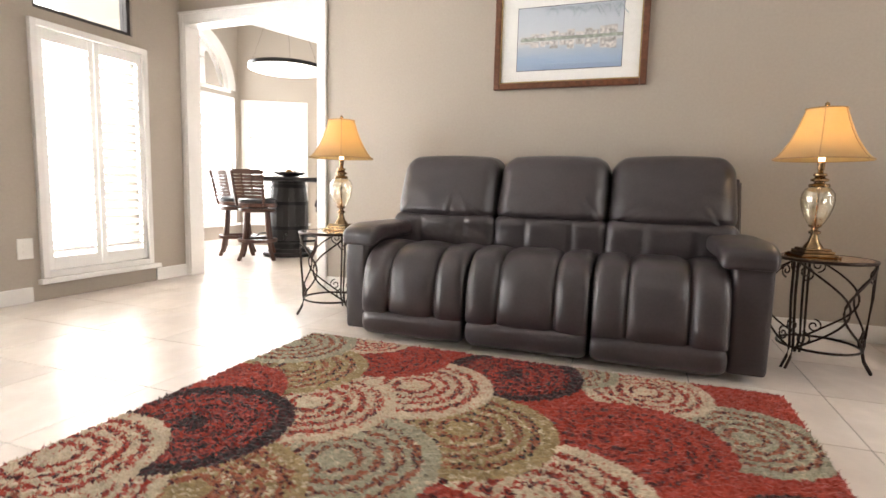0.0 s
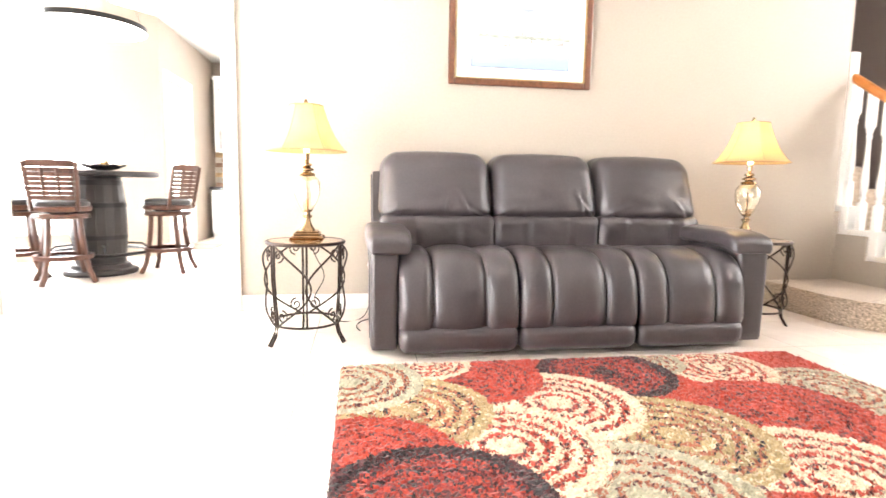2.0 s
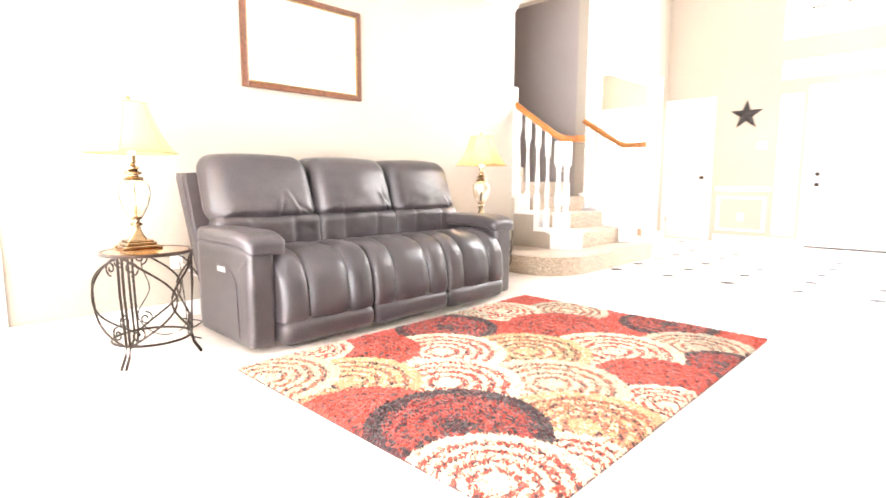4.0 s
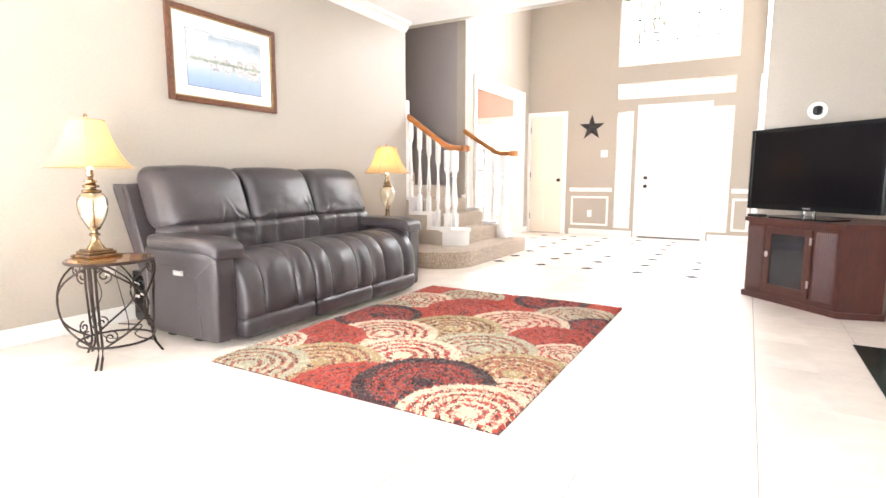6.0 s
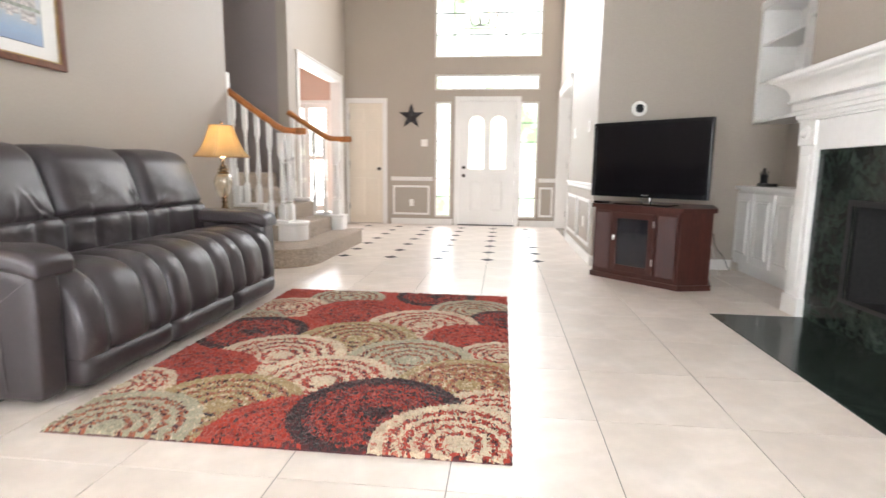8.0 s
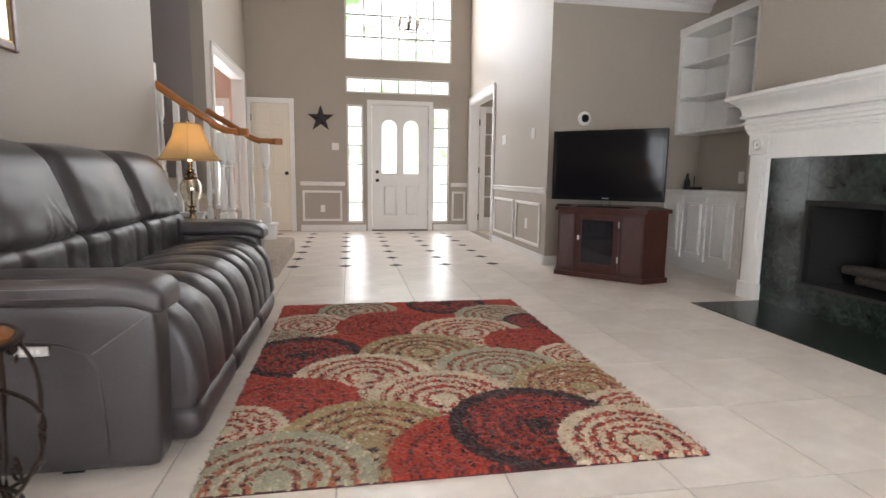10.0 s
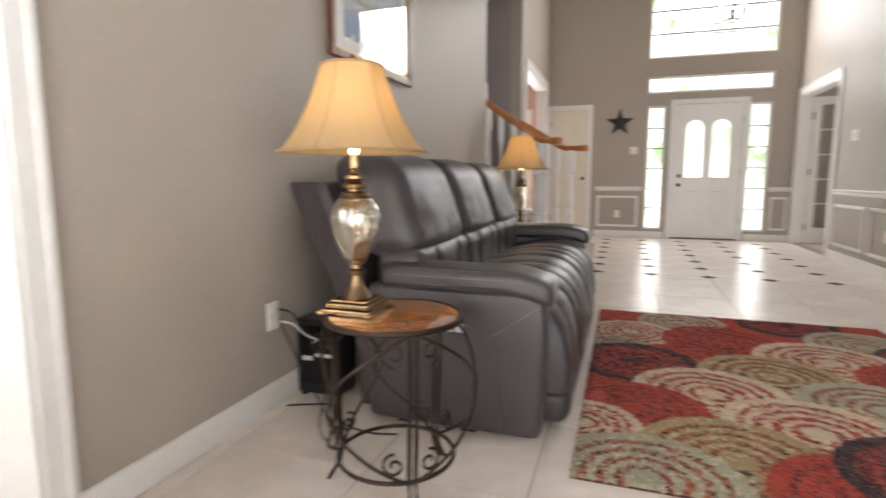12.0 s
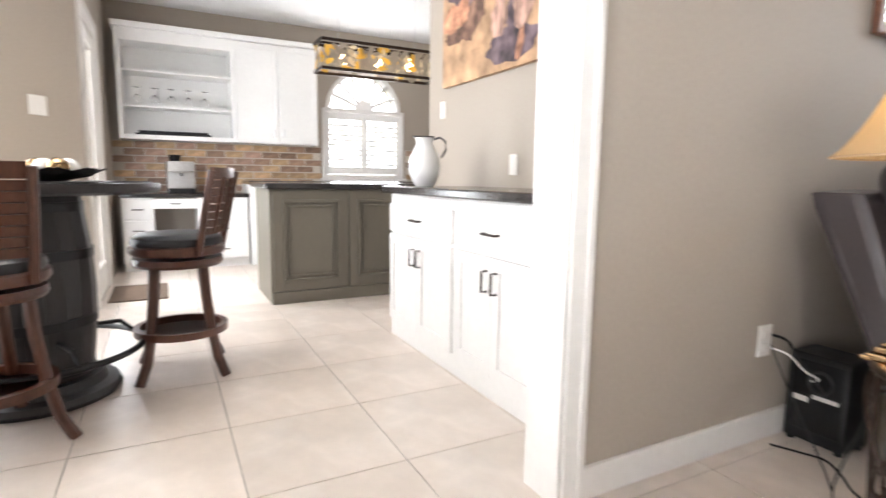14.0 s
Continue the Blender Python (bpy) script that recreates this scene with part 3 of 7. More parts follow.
LEAD = mat("grey_glazing_bar", (0.10, 0.10, 0.10), 0.4, 0.3, grain=0.1)
BRONZEFRAME = mat("dark_bronze_frame", (0.05, 0.045, 0.045), 0.4, 0.4, grain=0.1)
fixed_window("window_8", facing(LX, 2.97, 1.98, 90), 0.75, 0.44, 1, 1, BRONZEFRAME, "dark framed transom above the shuttered window")
fixed_window("window_9", facing(LX, 1.70, 1.98, 90), 0.75, 0.44, 1, 1, BRONZEFRAME, "dark framed transom above the shuttered window")
fixed_window("window_10", facing(FX, 2.53, 0.14, -90), 0.27, 1.96, 1, 6, TRIM, "narrow sidelight with glazing bars")
fixed_window("window_11", facing(FX, 1.09, 0.14, -90), 0.30, 1.96, 1, 6, TRIM, "narrow sidelight with glazing bars")
fixed_window("window_12", facing(FX, 2.54, 2.29, -90), 1.75, 0.26, 6, 1, TRIM, "wide transom over the entrance door")
fixed_window("window_13", facing(FX, 2.55, 2.82, -90), 1.78, 1.78, 6, 5, TRIM, "tall gridded window over the entrance door")


def arch_frame(bm, a0, a1, zs, y0, y1, w):
    c, r, n = (a0 + a1) / 2, (a1 - a0) / 2, 24
    for i in range(n):
        q = [math.pi * i / n, math.pi * (i + 1) / n]
        pts = [(c - r * math.cos(q[0]), zs + r * math.sin(q[0])), (c - r * math.cos(q[1]), zs + r * math.sin(q[1])), (c - (r - w) * math.cos(q[1]), zs + (r - w) * math.sin(q[1])), (c - (r - w) * math.cos(q[0]), zs + (r - w) * math.sin(q[0]))]
        ends = [[bm.verts.new((a, y, z)) for a, z in pts] for y in (y0, y1)]
        for k in range(4):
            bm.faces.new((ends[0][k], ends[0][(k + 1) % 4], ends[1][(k + 1) % 4], ends[1][k]))
        bm.faces.new(ends[0])
        bm.faces.new(ends[1][::-1])
    return bm


def arch_pane(a0, a1, zs, y):
    bm, c, r, n = bmesh.new(), (a0 + a1) / 2, (a1 - a0) / 2, 24
    for yy in (y, y + 0.004):
        bm.faces.new([bm.verts.new((c - r * math.cos(math.pi * i / n), yy, zs + r * math.sin(math.pi * i / n))) for i in range(n + 1)])
    return bm


win = empty("window_14", facing(BX, 4.95, 0, 90), "half-round window over the bay shutters", "window")
win["kind"] = "structure"
bm = arch_frame(bmesh.new(), 0, 1.35, 2.08, -0.02, 0.08, 0.05)
box(bm, 0, 1.35, -0.02, 0.08, 2.04, 2.08, bevel=0.004)
part("window_frame", bm, TRIM, win)
part("arch_casing", arch_frame(bmesh.new(), -0.08, 1.43, 2.08, -0.022, -0.001, 0.08), TRIM, win)
part("pane", arch_pane(0.05, 1.30, 2.08, 0.06), PANE, win).visible_shadow = False
win = empty("window_15", facing(-1.28, KB, 0, 0), "sunburst half-round shutter over the kitchen window", "window")
win["kind"] = "structure"
bm = arch_frame(bmesh.new(), 0, 0.99, 1.80, -0.03, 0.08, 0.05)
part("window_frame", bm, TRIM, win)
for i in range(1, 8):
    a = math.pi * i / 8
    c, s = math.cos(a), math.sin(a)
    bm = bmesh.new()
    tube(bm, [(0.495 - 0.10 * c, 0.0, 1.82 + 0.10 * s), (0.495 - 0.45 * c, 0.0, 1.82 + 0.45 * s)], 0.02, 6)
    part("ray", bm, SUNSHUTTER, win)
part("hub", arch_frame(bmesh.new(), 0.375, 0.615, 1.81, -0.02, 0.02, 0.12), SUNSHUTTER, win)
part("pane", arch_pane(0.05, 0.94, 1.80, 0.07), PANE, win).visible_shadow = False

# ---- doors ----


def entrance_door():
    d = empty("door_1", facing(FX, 2.12, 0.0, -90), "white panelled entrance door with two arched glass lights", "door")
    d["kind"] = "structure"
    w, h = 0.96, 2.11
    part("door_frame", boxes((-0.075, 0.0, -0.02, 0.10, 0, h + 0.075), (w, w + 0.075, -0.02, 0.10, 0, h + 0.075), (0, w, -0.02, 0.10, h, h + 0.075), bevel=0.004), TRIM, d)
    part("threshold", boxes((0, w, -0.02, 0.12, 0.0, 0.02), bevel=0.004), LEAD, d)
    leaf = boxes((0.004, 0.17, 0.0, 0.045, 0.022, h - 0.004), (w - 0.17, w - 0.004, 0.0, 0.045, 0.022, h - 0.004), (0.42, 0.54, 0.0, 0.045, 0.022, h - 0.004), (0.17, 0.42, 0.0, 0.045, 0.022, 0.24), (0.54, w - 0.17, 0.0, 0.045, 0.022, 0.24),
                 (0.17, 0.42, 0.0, 0.045, 0.80, 0.98), (0.54, w - 0.17, 0.0, 0.045, 0.80, 0.98), (0.17, 0.42, 0.026, 0.040, 0.24, 0.80), (0.54, w - 0.17, 0.026, 0.040, 0.24, 0.80))
    for x0, x1 in ((0.17, 0.42), (0.54, w - 0.17)):
        c, r, n = (x0 + x1) / 2, (x1 - x0) / 2, 16
        arc = [(c - r * math.cos(math.pi * i / n), 1.74 + r * math.sin(math.pi * i / n)) for i in range(n + 1)]
        for (p, z), (q, y) in zip(arc, arc[1:]):
            prism_pts = [(p, z), (q, y), (q, h - 0.004), (p, h - 0.004)]
            ends = [[leaf.verts.new((a, o, b)) for a, b in prism_pts] for o in (0.0, 0.045)]
            for k in range(4):
                leaf.faces.new((ends[0][k], ends[0][(k + 1) % 4], ends[1][(k + 1) % 4], ends[1][k]))
            leaf.faces.new(ends[0])
            leaf.faces.new(ends[1][::-1])
    part("leaf", leaf, TRIM, d)
    for x0, x1 in ((0.17, 0.42), (0.54, w - 0.17)):
        part("raised_panel", boxes((x0 + 0.04, x1 - 0.04, 0.004, 0.03, 0.28, 0.76), bevel=0.016), TRIM, d)
        bm = boxes((x0, x1, 0.02, 0.026, 0.98, 1.74))
        c, r = (x0 + x1) / 2, (x1 - x0) / 2
        for o in (0.02, 0.026):
            bm.faces.new([bm.verts.new((c - r * math.cos(math.pi * i / 16), o, 1.74 + r * math.sin(math.pi * i / 16))) for i in range(17)])
        part("arched_pane", bm, FROST, d).visible_shadow = False
    for z in (1.00, 0.86):
        bm = lathed([(0.03, 0), (0.03, 0.008), (0.012, 0.012), (0.012, 0.035), (0.026, 0.045), (0.028, 0.06), (0.015, 0.072)], 16)
        bmesh.ops.transform(bm, matrix=pose(0.09, 0, z, 90), verts=bm.verts)
        part("knob", bm, IRON, d, "dark bronze knob", True)
    for z in (0.3, 1.05, 1.85):
        part("hinge", boxes((w - 0.006, w + 0.01, -0.012, 0.0, z - 0.05, z + 0.05)), IRON, d)


FROST = glass_mat("frosted_glass", (0.98, 1.0, 0.98), 0.25)
entrance_door()


def closet_door():
    d = empty("door_2", facing(FX, 4.05, 0.0, -90), "closed cream six-panel closet door with a dark knob", "door")
    d["kind"] = "structure"
    w, h = 0.60, 2.08
    bm = boxes((0.004, w - 0.004, -0.002, 0.03, 0.012, h - 0.004))
    part("leaf", bm, DOORPAINT, d)
    for x0, x1 in ((0.07, 0.27), (0.33, 0.53)):
        for z0, z1 in ((0.14, 0.80), (0.93, 1.62), (1.74, 1.97)):
            part("raised_panel", boxes((x0, x1, -0.012, 0.0, z0, z1), bevel=0.01), DOORPAINT, d)
    part("door_frame", boxes((-0.075, 0.0, -0.02, 0.03, 0, h + 0.08), (w, w + 0.075, -0.02, 0.03, 0, h + 0.08), (0, w, -0.02, 0.03, h, h + 0.08), bevel=0.004), TRIM, d)
    bm = lathed([(0.03, 0), (0.03, 0.008), (0.012, 0.012), (0.012, 0.035), (0.026, 0.045), (0.028, 0.06), (0.015, 0.072)], 16)
    bmesh.ops.transform(bm, matrix=pose(w - 0.06, 0, 0.96, 90), verts=bm.verts)
    part("knob", bm, IRON, d, "dark bronze knob", True)
    for z in (0.3, 1.05, 1.85):
        part("hinge", boxes((-0.006, 0.01, -0.012, 0.0, z - 0.05, z + 0.05)), IRON, d)


closet_door()


def glazed_leaf(name, m, w, h, cols, rows, label):
    d = empty(name, m, label, "door")
    d["kind"] = "structure"
    s = 0.10
    part("leaf", boxes((0, s, 0, 0.04, 0.01, h), (w - s, w, 0, 0.04, 0.01, h), (s, w - s, 0, 0.04, 0.01, 0.24), (s, w - s, 0, 0.04, h - 0.11, h), bevel=0.003), TRIM, d)
    for i in range(1, cols):
        x = s + (w - 2 * s) * i / cols
        part("glazing_bar", boxes((x - 0.012, x + 0.012, 0.008, 0.032, 0.24, h - 0.11)), TRIM, d)
    for j in range(1, rows):
        z = 0.24 + (h - 0.35) * j / rows
        part("glazing_bar", boxes((s, w - s, 0.009, 0.031, z - 0.012, z + 0.012)), TRIM, d)
    part("pane", boxes((s, w - s, 0.018, 0.022, 0.24, h - 0.11)), PANE, d).visible_shadow = False
    for z in (0.25, 1.05, 1.85):
        part("hinge", boxes((-0.012, 0.004, -0.006, 0.012, z - 0.05, z + 0.05)), IRON, d)
    return d


glazed_leaf("door_3", facing(6.18, HY - 0.155, 0.0, -92), 0.71, 2.12, 3, 5, "white french door with small panes standing open")
glazed_leaf("door_4", facing(DX, 7.61, 0.0, 90), 0.83, 2.07, 1, 1, "white glazed back door, blown bright")
bm = bmesh.new()
casing(bm, "x", DX, 0.018, 7.60, 8.45, 0, 2.08, w=0.08)
structure("trim_back_door", bm, TRIM)


# ---- stairs ----
RISE = 0.178
st = empty("staircase", pose(0, 0, 0), "carpeted staircase with white balusters and honey oak rails", "stairs")
st["kind"] = "structure"


def rounded_plan(x0, x1, y0, y1, r):
    pts = [(x1, y1), (x0, y1)]
    pts += [(x0 + r - r * math.cos(a), y0 + r - r * math.sin(a)) for a in [math.pi / 2 * i / 12 for i in range(13)]]
    pts += [(x1 - 0.08 + 0.08 * math.sin(a), y0 + 0.08 - 0.08 * math.cos(a)) for a in [math.pi / 2 * i / 4 for i in range(5)]]
    return pts[::-1]


def carpet_step(poly, z0, z1):
    bm = bmesh.new()
    prism(bm, poly, z0, z1)
    top = [e for e in bm.edges if all(abs(v.co.z - z1) < 1e-5 for v in e.verts)]
    bmesh.ops.bevel(bm, geom=top, offset=0.022, segments=3, profile=0.5, affect="EDGES", clamp_overlap=True)
    return part("carpet_step", bm, CARPET, st, smooth=True)


carpet_step(rounded_plan(1.80, 3.86, 3.16, W - 0.018, 0.42), 0.001, RISE)
carpet_step([(2.72, 3.50), (3.62, 3.50), (3.70, 3.62), (3.70, 5.58), (2.56, 5.58), (2.56, 3.66)], RISE - 0.01, RISE * 2)
for k in range(3, 6):
    y0 = 3.50 + 0.262 * (k - 2)
    carpet_step([(2.58, y0), (3.78, y0), (3.78, 5.58), (2.58, 5.58)] if k > 4 else [(2.56, y0), (3.68, y0), (3.68, 5.58), (2.56, 5.58)], RISE * (k - 1) - 0.01, RISE * k)
for k in range(6, 12):
    x1 = 2.86 - 0.262 * (k - 6)
    carpet_step([(0.22, 4.36), (x1, 4.36), (x1, 5.58), (0.22, 5.58)], RISE * (k - 1) - 0.01, RISE * k)
# skirt on the wall side and the stepped white stringers under the balusters
for k in range(2, 5):
    y0 = 3.50 + 0.262 * (k - 2)
    y1 = y0 + 0.30
    part("stringer", boxes((2.46, 2.56, y0 + 0.10, min(y1 + 0.08, 4.33), RISE * k - RISE, RISE * k + 0.01), (2.44, 2.58, y0 + 0.08, min(y1 + 0.10, 4.34), RISE * k + 0.01, RISE * k + 0.04), bevel=0.004), TRIM, st)
    part("stringer", boxes((3.685, 3.785, y0 + 0.06, min(y1 + 0.04, 4.09), RISE * k - RISE, RISE * k + 0.01), (3.67, 3.80, y0 + 0.04, min(y1 + 0.05, 4.09), RISE * k + 0.01, RISE * k + 0.04), bevel=0.004), TRIM, st)
part("side_wall", boxes((2.44, 2.46, 3.62, 3.93, RISE, RISE * 2), (2.44, 2.459, 3.93, 4.19, RISE, RISE * 3), (2.421, 2.458, 4.19, 4.34, RISE, RISE * 4)), PAINT, st)
part("skirt_board", boxes((0.25, 2.9, 5.585, 5.6, 0.9, 1.35), (2.9, 3.78, 5.585, 5.6, 0.89, 1.02)), TRIM, st)
for x, y in ((2.62, 3.64), (3.70, 3.46)):
    bm = lathed([(0.19, 0.0), (0.19, 0.16), (0.205, 0.165), (0.21, 0.18), (0.205, 0.195), (0.0, 0.197)], 40)
    if x > 3:
        bm.free()
        bm = boxes((-0.10, 0.10, -0.10, 0.10, 0, 0.16), (-0.12, 0.12, -0.12, 0.12, 0.16, 0.19), bevel=0.006)
    bmesh.ops.transform(bm, matrix=pose(x, y, RISE), verts=bm.verts)
    part("newel_base", bm, TRIM, st, "white drum-shaped newel base", True)


def turned(bm, x, y, z0, z1, s, r):
    """A square-ended turned post."""
    h = z1 - z0
    box(bm, x - s, x + s, y - s, y + s, z0, z0 + 0.20 * h, bevel=0.003)
    box(bm, x - s, x + s, y - s, y + s, z0 + 0.74 * h, z1, bevel=0.003)
    prof = [(s * 0.9, 0.20), (s * 0.6, 0.22), (s * 0.95, 0.235), (s * 0.6, 0.25), (s * 1.0, 0.30), (s * 1.08, 0.36), (s * 0.85, 0.46), (s * 0.6, 0.58), (s * 0.55, 0.66), (s * 0.9, 0.675), (s * 0.55, 0.69), (s * 0.9, 0.72), (s * 0.9, 0.74)]
    lathe(bm, [(a, b * h) for a, b in prof], 14, (x, y, z0))
    return bm


def turned_post(name, x, y, z0, z1, s):
    return part(name, turned(bmesh.new(), x, y, z0, z1, s, s), TRIM, st, smooth=True)


for dx, dy in ((0, 0), (0.075, 0.05), (-0.06, 0.06)):
    turned_post("newel", 2.60 + dx, 3.62 + dy, RISE + 0.19, 1.31, 0.036)
turned_post("newel", 3.70, 3.46, RISE + 0.19, 1.29, 0.045)
for i, y in enumerate((3.80, 3.93, 4.06, 4.19)):
    turned_post("baluster", 2.51, y, RISE * (2 + int((y - 3.58) / 0.262)) + 0.04, 1.30 + (y - 3.62) * 0.70, 0.024)
part("wall_post", boxes((2.44, 2.52, 4.21, 4.335, RISE * 4 + 0.04, 1.92), bevel=0.006), TRIM, st)
for y in (3.62, 3.76, 3.90, 4.03):
    turned_post("baluster", 3.735, y, RISE * (2 + int((y - 3.52) / 0.262)) + 0.04, 1.28 + max(0, y - 3.56) * 0.62, 0.022)


def handrail(pts):
    bm = bmesh.new()
    tube(bm, pts, 0.034, 12, 0.9)
    return part("handrail", bm, HONEY, st, "honey oak handrail", True)


handrail([(2.66, 3.52, 1.335), (2.63, 3.60, 1.338), (2.56, 3.66, 1.345), (2.51, 3.72, 1.38), (2.50, 4.00, 1.575), (2.49, 4.26, 1.76)])
handrail([(3.72, 3.33, 1.315), (3.72, 3.52, 1.318), (3.73, 3.60, 1.345), (3.74, 3.98, 1.58), (3.745, 4.09, 1.65)])
for x, y, z in ((2.66, 3.51, 1.335), (3.72, 3.32, 1.315)):
    bm = lathed([(0.0, -0.036), (0.055, -0.034), (0.06, 0.0), (0.055, 0.034), (0.0, 0.038)], 24)
    bmesh.ops.transform(bm, matrix=pose(x, y, z), verts=bm.verts)
    part("rail_end", bm, HONEY, st, "honey oak volute end", True)


# ---- living room things ----
FOLDS = (((0.02, 20, 0.16, 0.0096), (0.05, 42, 0.13, 0.0072), (0.55, 75, 0.16, 0.0084), (0.82, 118, 0.22, 0.0096), (0.97, 150, 0.20, 0.0096)), ((0.03, 30, 0.15, 0.0084), (0.30, 100, 0.10, 0.0048), (0.85, 100, 0.20, 0.0078), (0.97, 128, 0.22, 0.0108)), ((0.03, 26, 0.20, 0.0096), (0.10, 60, 0.14, 0.0072), (0.90, 125, 0.17, 0.0078), (0.98, 155, 0.18, 0.0090)))


def sofa():
    s = empty("sofa", pose(0, 0, 0), "dark grey leather three-seat reclining sofa against the wall", "sofa")
    x_edges = (-1.065, -0.468, 0.158, 0.758)
    prof = [(3.66, 0.47), (3.56, 0.485), (3.46, 0.495), (3.36, 0.503), (3.27, 0.507), (3.20, 0.503), (3.145, 0.489), (3.105, 0.466), (3.075, 0.435), (3.052, 0.395), (3.038, 0.35), (3.029, 0.30), (3.023, 0.25), (3.020, 0.20), (3.024, 0.162)]
    for i, (x0, x1) in enumerate(zip(x_edges, x_edges[1:])):
        seams = (0.0, 0.27, 0.72, 1.0) if i == 0 else (0.0, 0.27, 0.73, 1.0)
        nu = 84
        bm, rows = bmesh.new(), []
        for j, (y, z) in enumerate(prof):
            a, b = prof[max(j - 1, 0)], prof[min(j + 1, len(prof) - 1)]
            t = Vector((b[0] - a[0], b[1] - a[1])).normalized()
            nrm = Vector((t.y, -t.x))
            if nrm.y < 0 and abs(nrm.y) > abs(nrm.x):
                nrm = -nrm
            if nrm.x > 0 and abs(nrm.x) > abs(nrm.y):
                nrm = -nrm
            row = []
            for k in range(nu + 1):
                u = k / nu
                for s0, s1 in zip(seams, seams[1:]):
                    if s0 - 1e-9 <= u <= s1 + 1e-9:
                        w = (u - s0) / (s1 - s0)
                puff = 0.044 * (max(0.0, 1 - abs(2 * w - 1) ** 2.8)) ** 0.5
                puff *= (0.45 + 0.55 * min(1.0, j / 3)) * (0.62 if j == len(prof) - 1 else 1.0)
                # gathers that run in from the seams
                gather = 0.0045 * noise.noise((u * 11 + i * 4, j * 1.9, 5.0)) * abs(2 * w - 1) ** 2
                d = puff + 0.006 * noise.noise((u * 7 + i * 9, j * 0.6, 1.0)) + gather - 0.012
                row.append(bm.verts.new((x0 + 0.003 + (x1 - x0 - 0.006) * u, y + nrm.x * d, z + nrm.y * d)))
            rows.append(row)
        for r0, r1 in zip(rows, rows[1:]):
            for k in range(nu):
                bm.faces.new((r0[k], r0[k + 1], r1[k + 1], r1[k]))
        base0, base1 = [bm.verts.new((v.co.x, 3.64, 0.17)) for v in (rows[-1][0], rows[-1][-1])]
        bm.faces.new([r[0] for r in rows] + [base0])
        bm.faces.new(([r[-1] for r in rows] + [base1])[::-1])
        cushion = part("seat_cushion", bm, LEATHER, s, smooth=True)
        # a thin pale stitch down each inner seam
        for q in seams[1:-1]:
            x = x0 + 0.003 + (x1 - x0 - 0.006) * q + 0.006
            bm = tube(bmesh.new(), [(x, y - 0.009, z) for y, z in prof[6:-1]], 0.0009, 4)
            part("stitching", bm, STITCH, cushion, "pale stitching along the seat seam")

        def foot_bend(p, i=i):
            sag = 0.012 * max(0.0, (0.10 - p.z) / 0.07) if p.y < 3.08 else 0.0
            return p + Vector((0, sag + 0.005 * noise.noise((p.x * 6, i, p.z * 8)), 0.004 * noise.noise((p.x * 9, 2.0, i))))
        part("footrest", soft_box(bmesh.new(), x0 + 0.004, x1 - 0.004, 2.992, 3.20, 0.036, 0.172, 0.048, 18, foot_bend), LEATHER, s, smooth=True)
        # back: a plump head cushion over a lower lumbar roll
        bx0, bx1 = (-1.145, -0.482, 0.165)[i], (-0.452, 0.195, 0.855)[i]

        def head_bend(p, i=i, bx0=bx0, bx1=bx1):
            u, v = (p.x - bx0) / (bx1 - bx0), (p.z - 0.640) / 0.412
            front = max(0.0, min(1.0, (3.72 - p.y) / 0.12))
            lean = (p.z - 0.64) * (0.32 + 0.10 * (1 - front))
            bulge = 0.040 * math.sin(math.pi * max(0, min(1, u))) * math.sin(math.pi * max(0, min(1, 0.15 + 0.8 * v)))
            tuck = 0.055 * max(0.0, 1 - v * 5) ** 1.5 if v < 0.2 else 0.0
            wr = 0.009 * noise.noise((p.x * 7 + p.z * 6 + i * 5, p.z * 12 - p.x * 5, 3.0)) * max(0.0, 1 - abs(v - 0.25) * 2)
            # folds that fan out from the lower corners and the lower edge
            for uo, deg, long, deep in FOLDS[i]:
                dx, dz = (u - uo) * 0.65, (v - 0.06) * 0.40
                c, q = math.cos(radians(deg)), math.sin(radians(deg))
                along, off = dx * c + dz * q, -dx * q + dz * c
                if 0 < along < long:
                    fade = math.sin(math.pi * min(1.0, 0.12 + 0.88 * along / long))
                    wr += 0.8 * deep * fade * (math.exp(-((off - 0.016) / 0.015) ** 2) - 1.15 * math.exp(-(off / 0.011) ** 2))
            mid = (bx0 + bx1) / 2
            # narrower at the top, and rounder towards the front
            x = mid + (p.x - mid) * (1 - 0.055 * max(0.0, v) ** 1.3 - 0.035 * front * (1 if i != 1 else 0.4))
            crown = 0.014 * math.cos(math.pi * (u - 0.5)) if v > 0.7 else 0.0
            return Vector((x, p.y + lean - front * (bulge + wr) + front * tuck, p.z - 0.008 + crown * min(1.0, max(0.0, (v - 0.7) / 0.3))))
        part("back_cushion", soft_box(bmesh.new(), bx0, bx1, 3.545, 3.80, 0.640, 1.052, 0.098, 52, head_bend), LEATHER, s, smooth=True)

        def lumbar_bend(p, i=i, bx0=bx0, bx1=bx1):
            u = (p.x - bx0) / (bx1 - bx0)
            front = 1.0 if p.y < 3.64 else 0.0
            crease = 0.013 * math.exp(-((u - 0.30) / 0.030) ** 2) + 0.013 * math.exp(-((u - 0.70) / 0.030) ** 2)
            wr = 0.007 * noise.noise((p.x * 8 + i * 3, p.z * 14, 7.0)) + 0.0025 * noise.noise((p.x * 22 + i * 7, p.z * 30 + p.x * 9, 2.0))
            return Vector((p.x, p.y + front * (crease + wr - 0.012 * math.sin(math.pi * max(0, min(1, u)))), p.z))
        part("lumbar_cushion", soft_box(bmesh.new(), bx0 + 0.006, bx1 - 0.006, 3.548, 3.74, 0.435, 0.690, 0.058, 44, lumbar_bend), LEATHER, s, smooth=True)

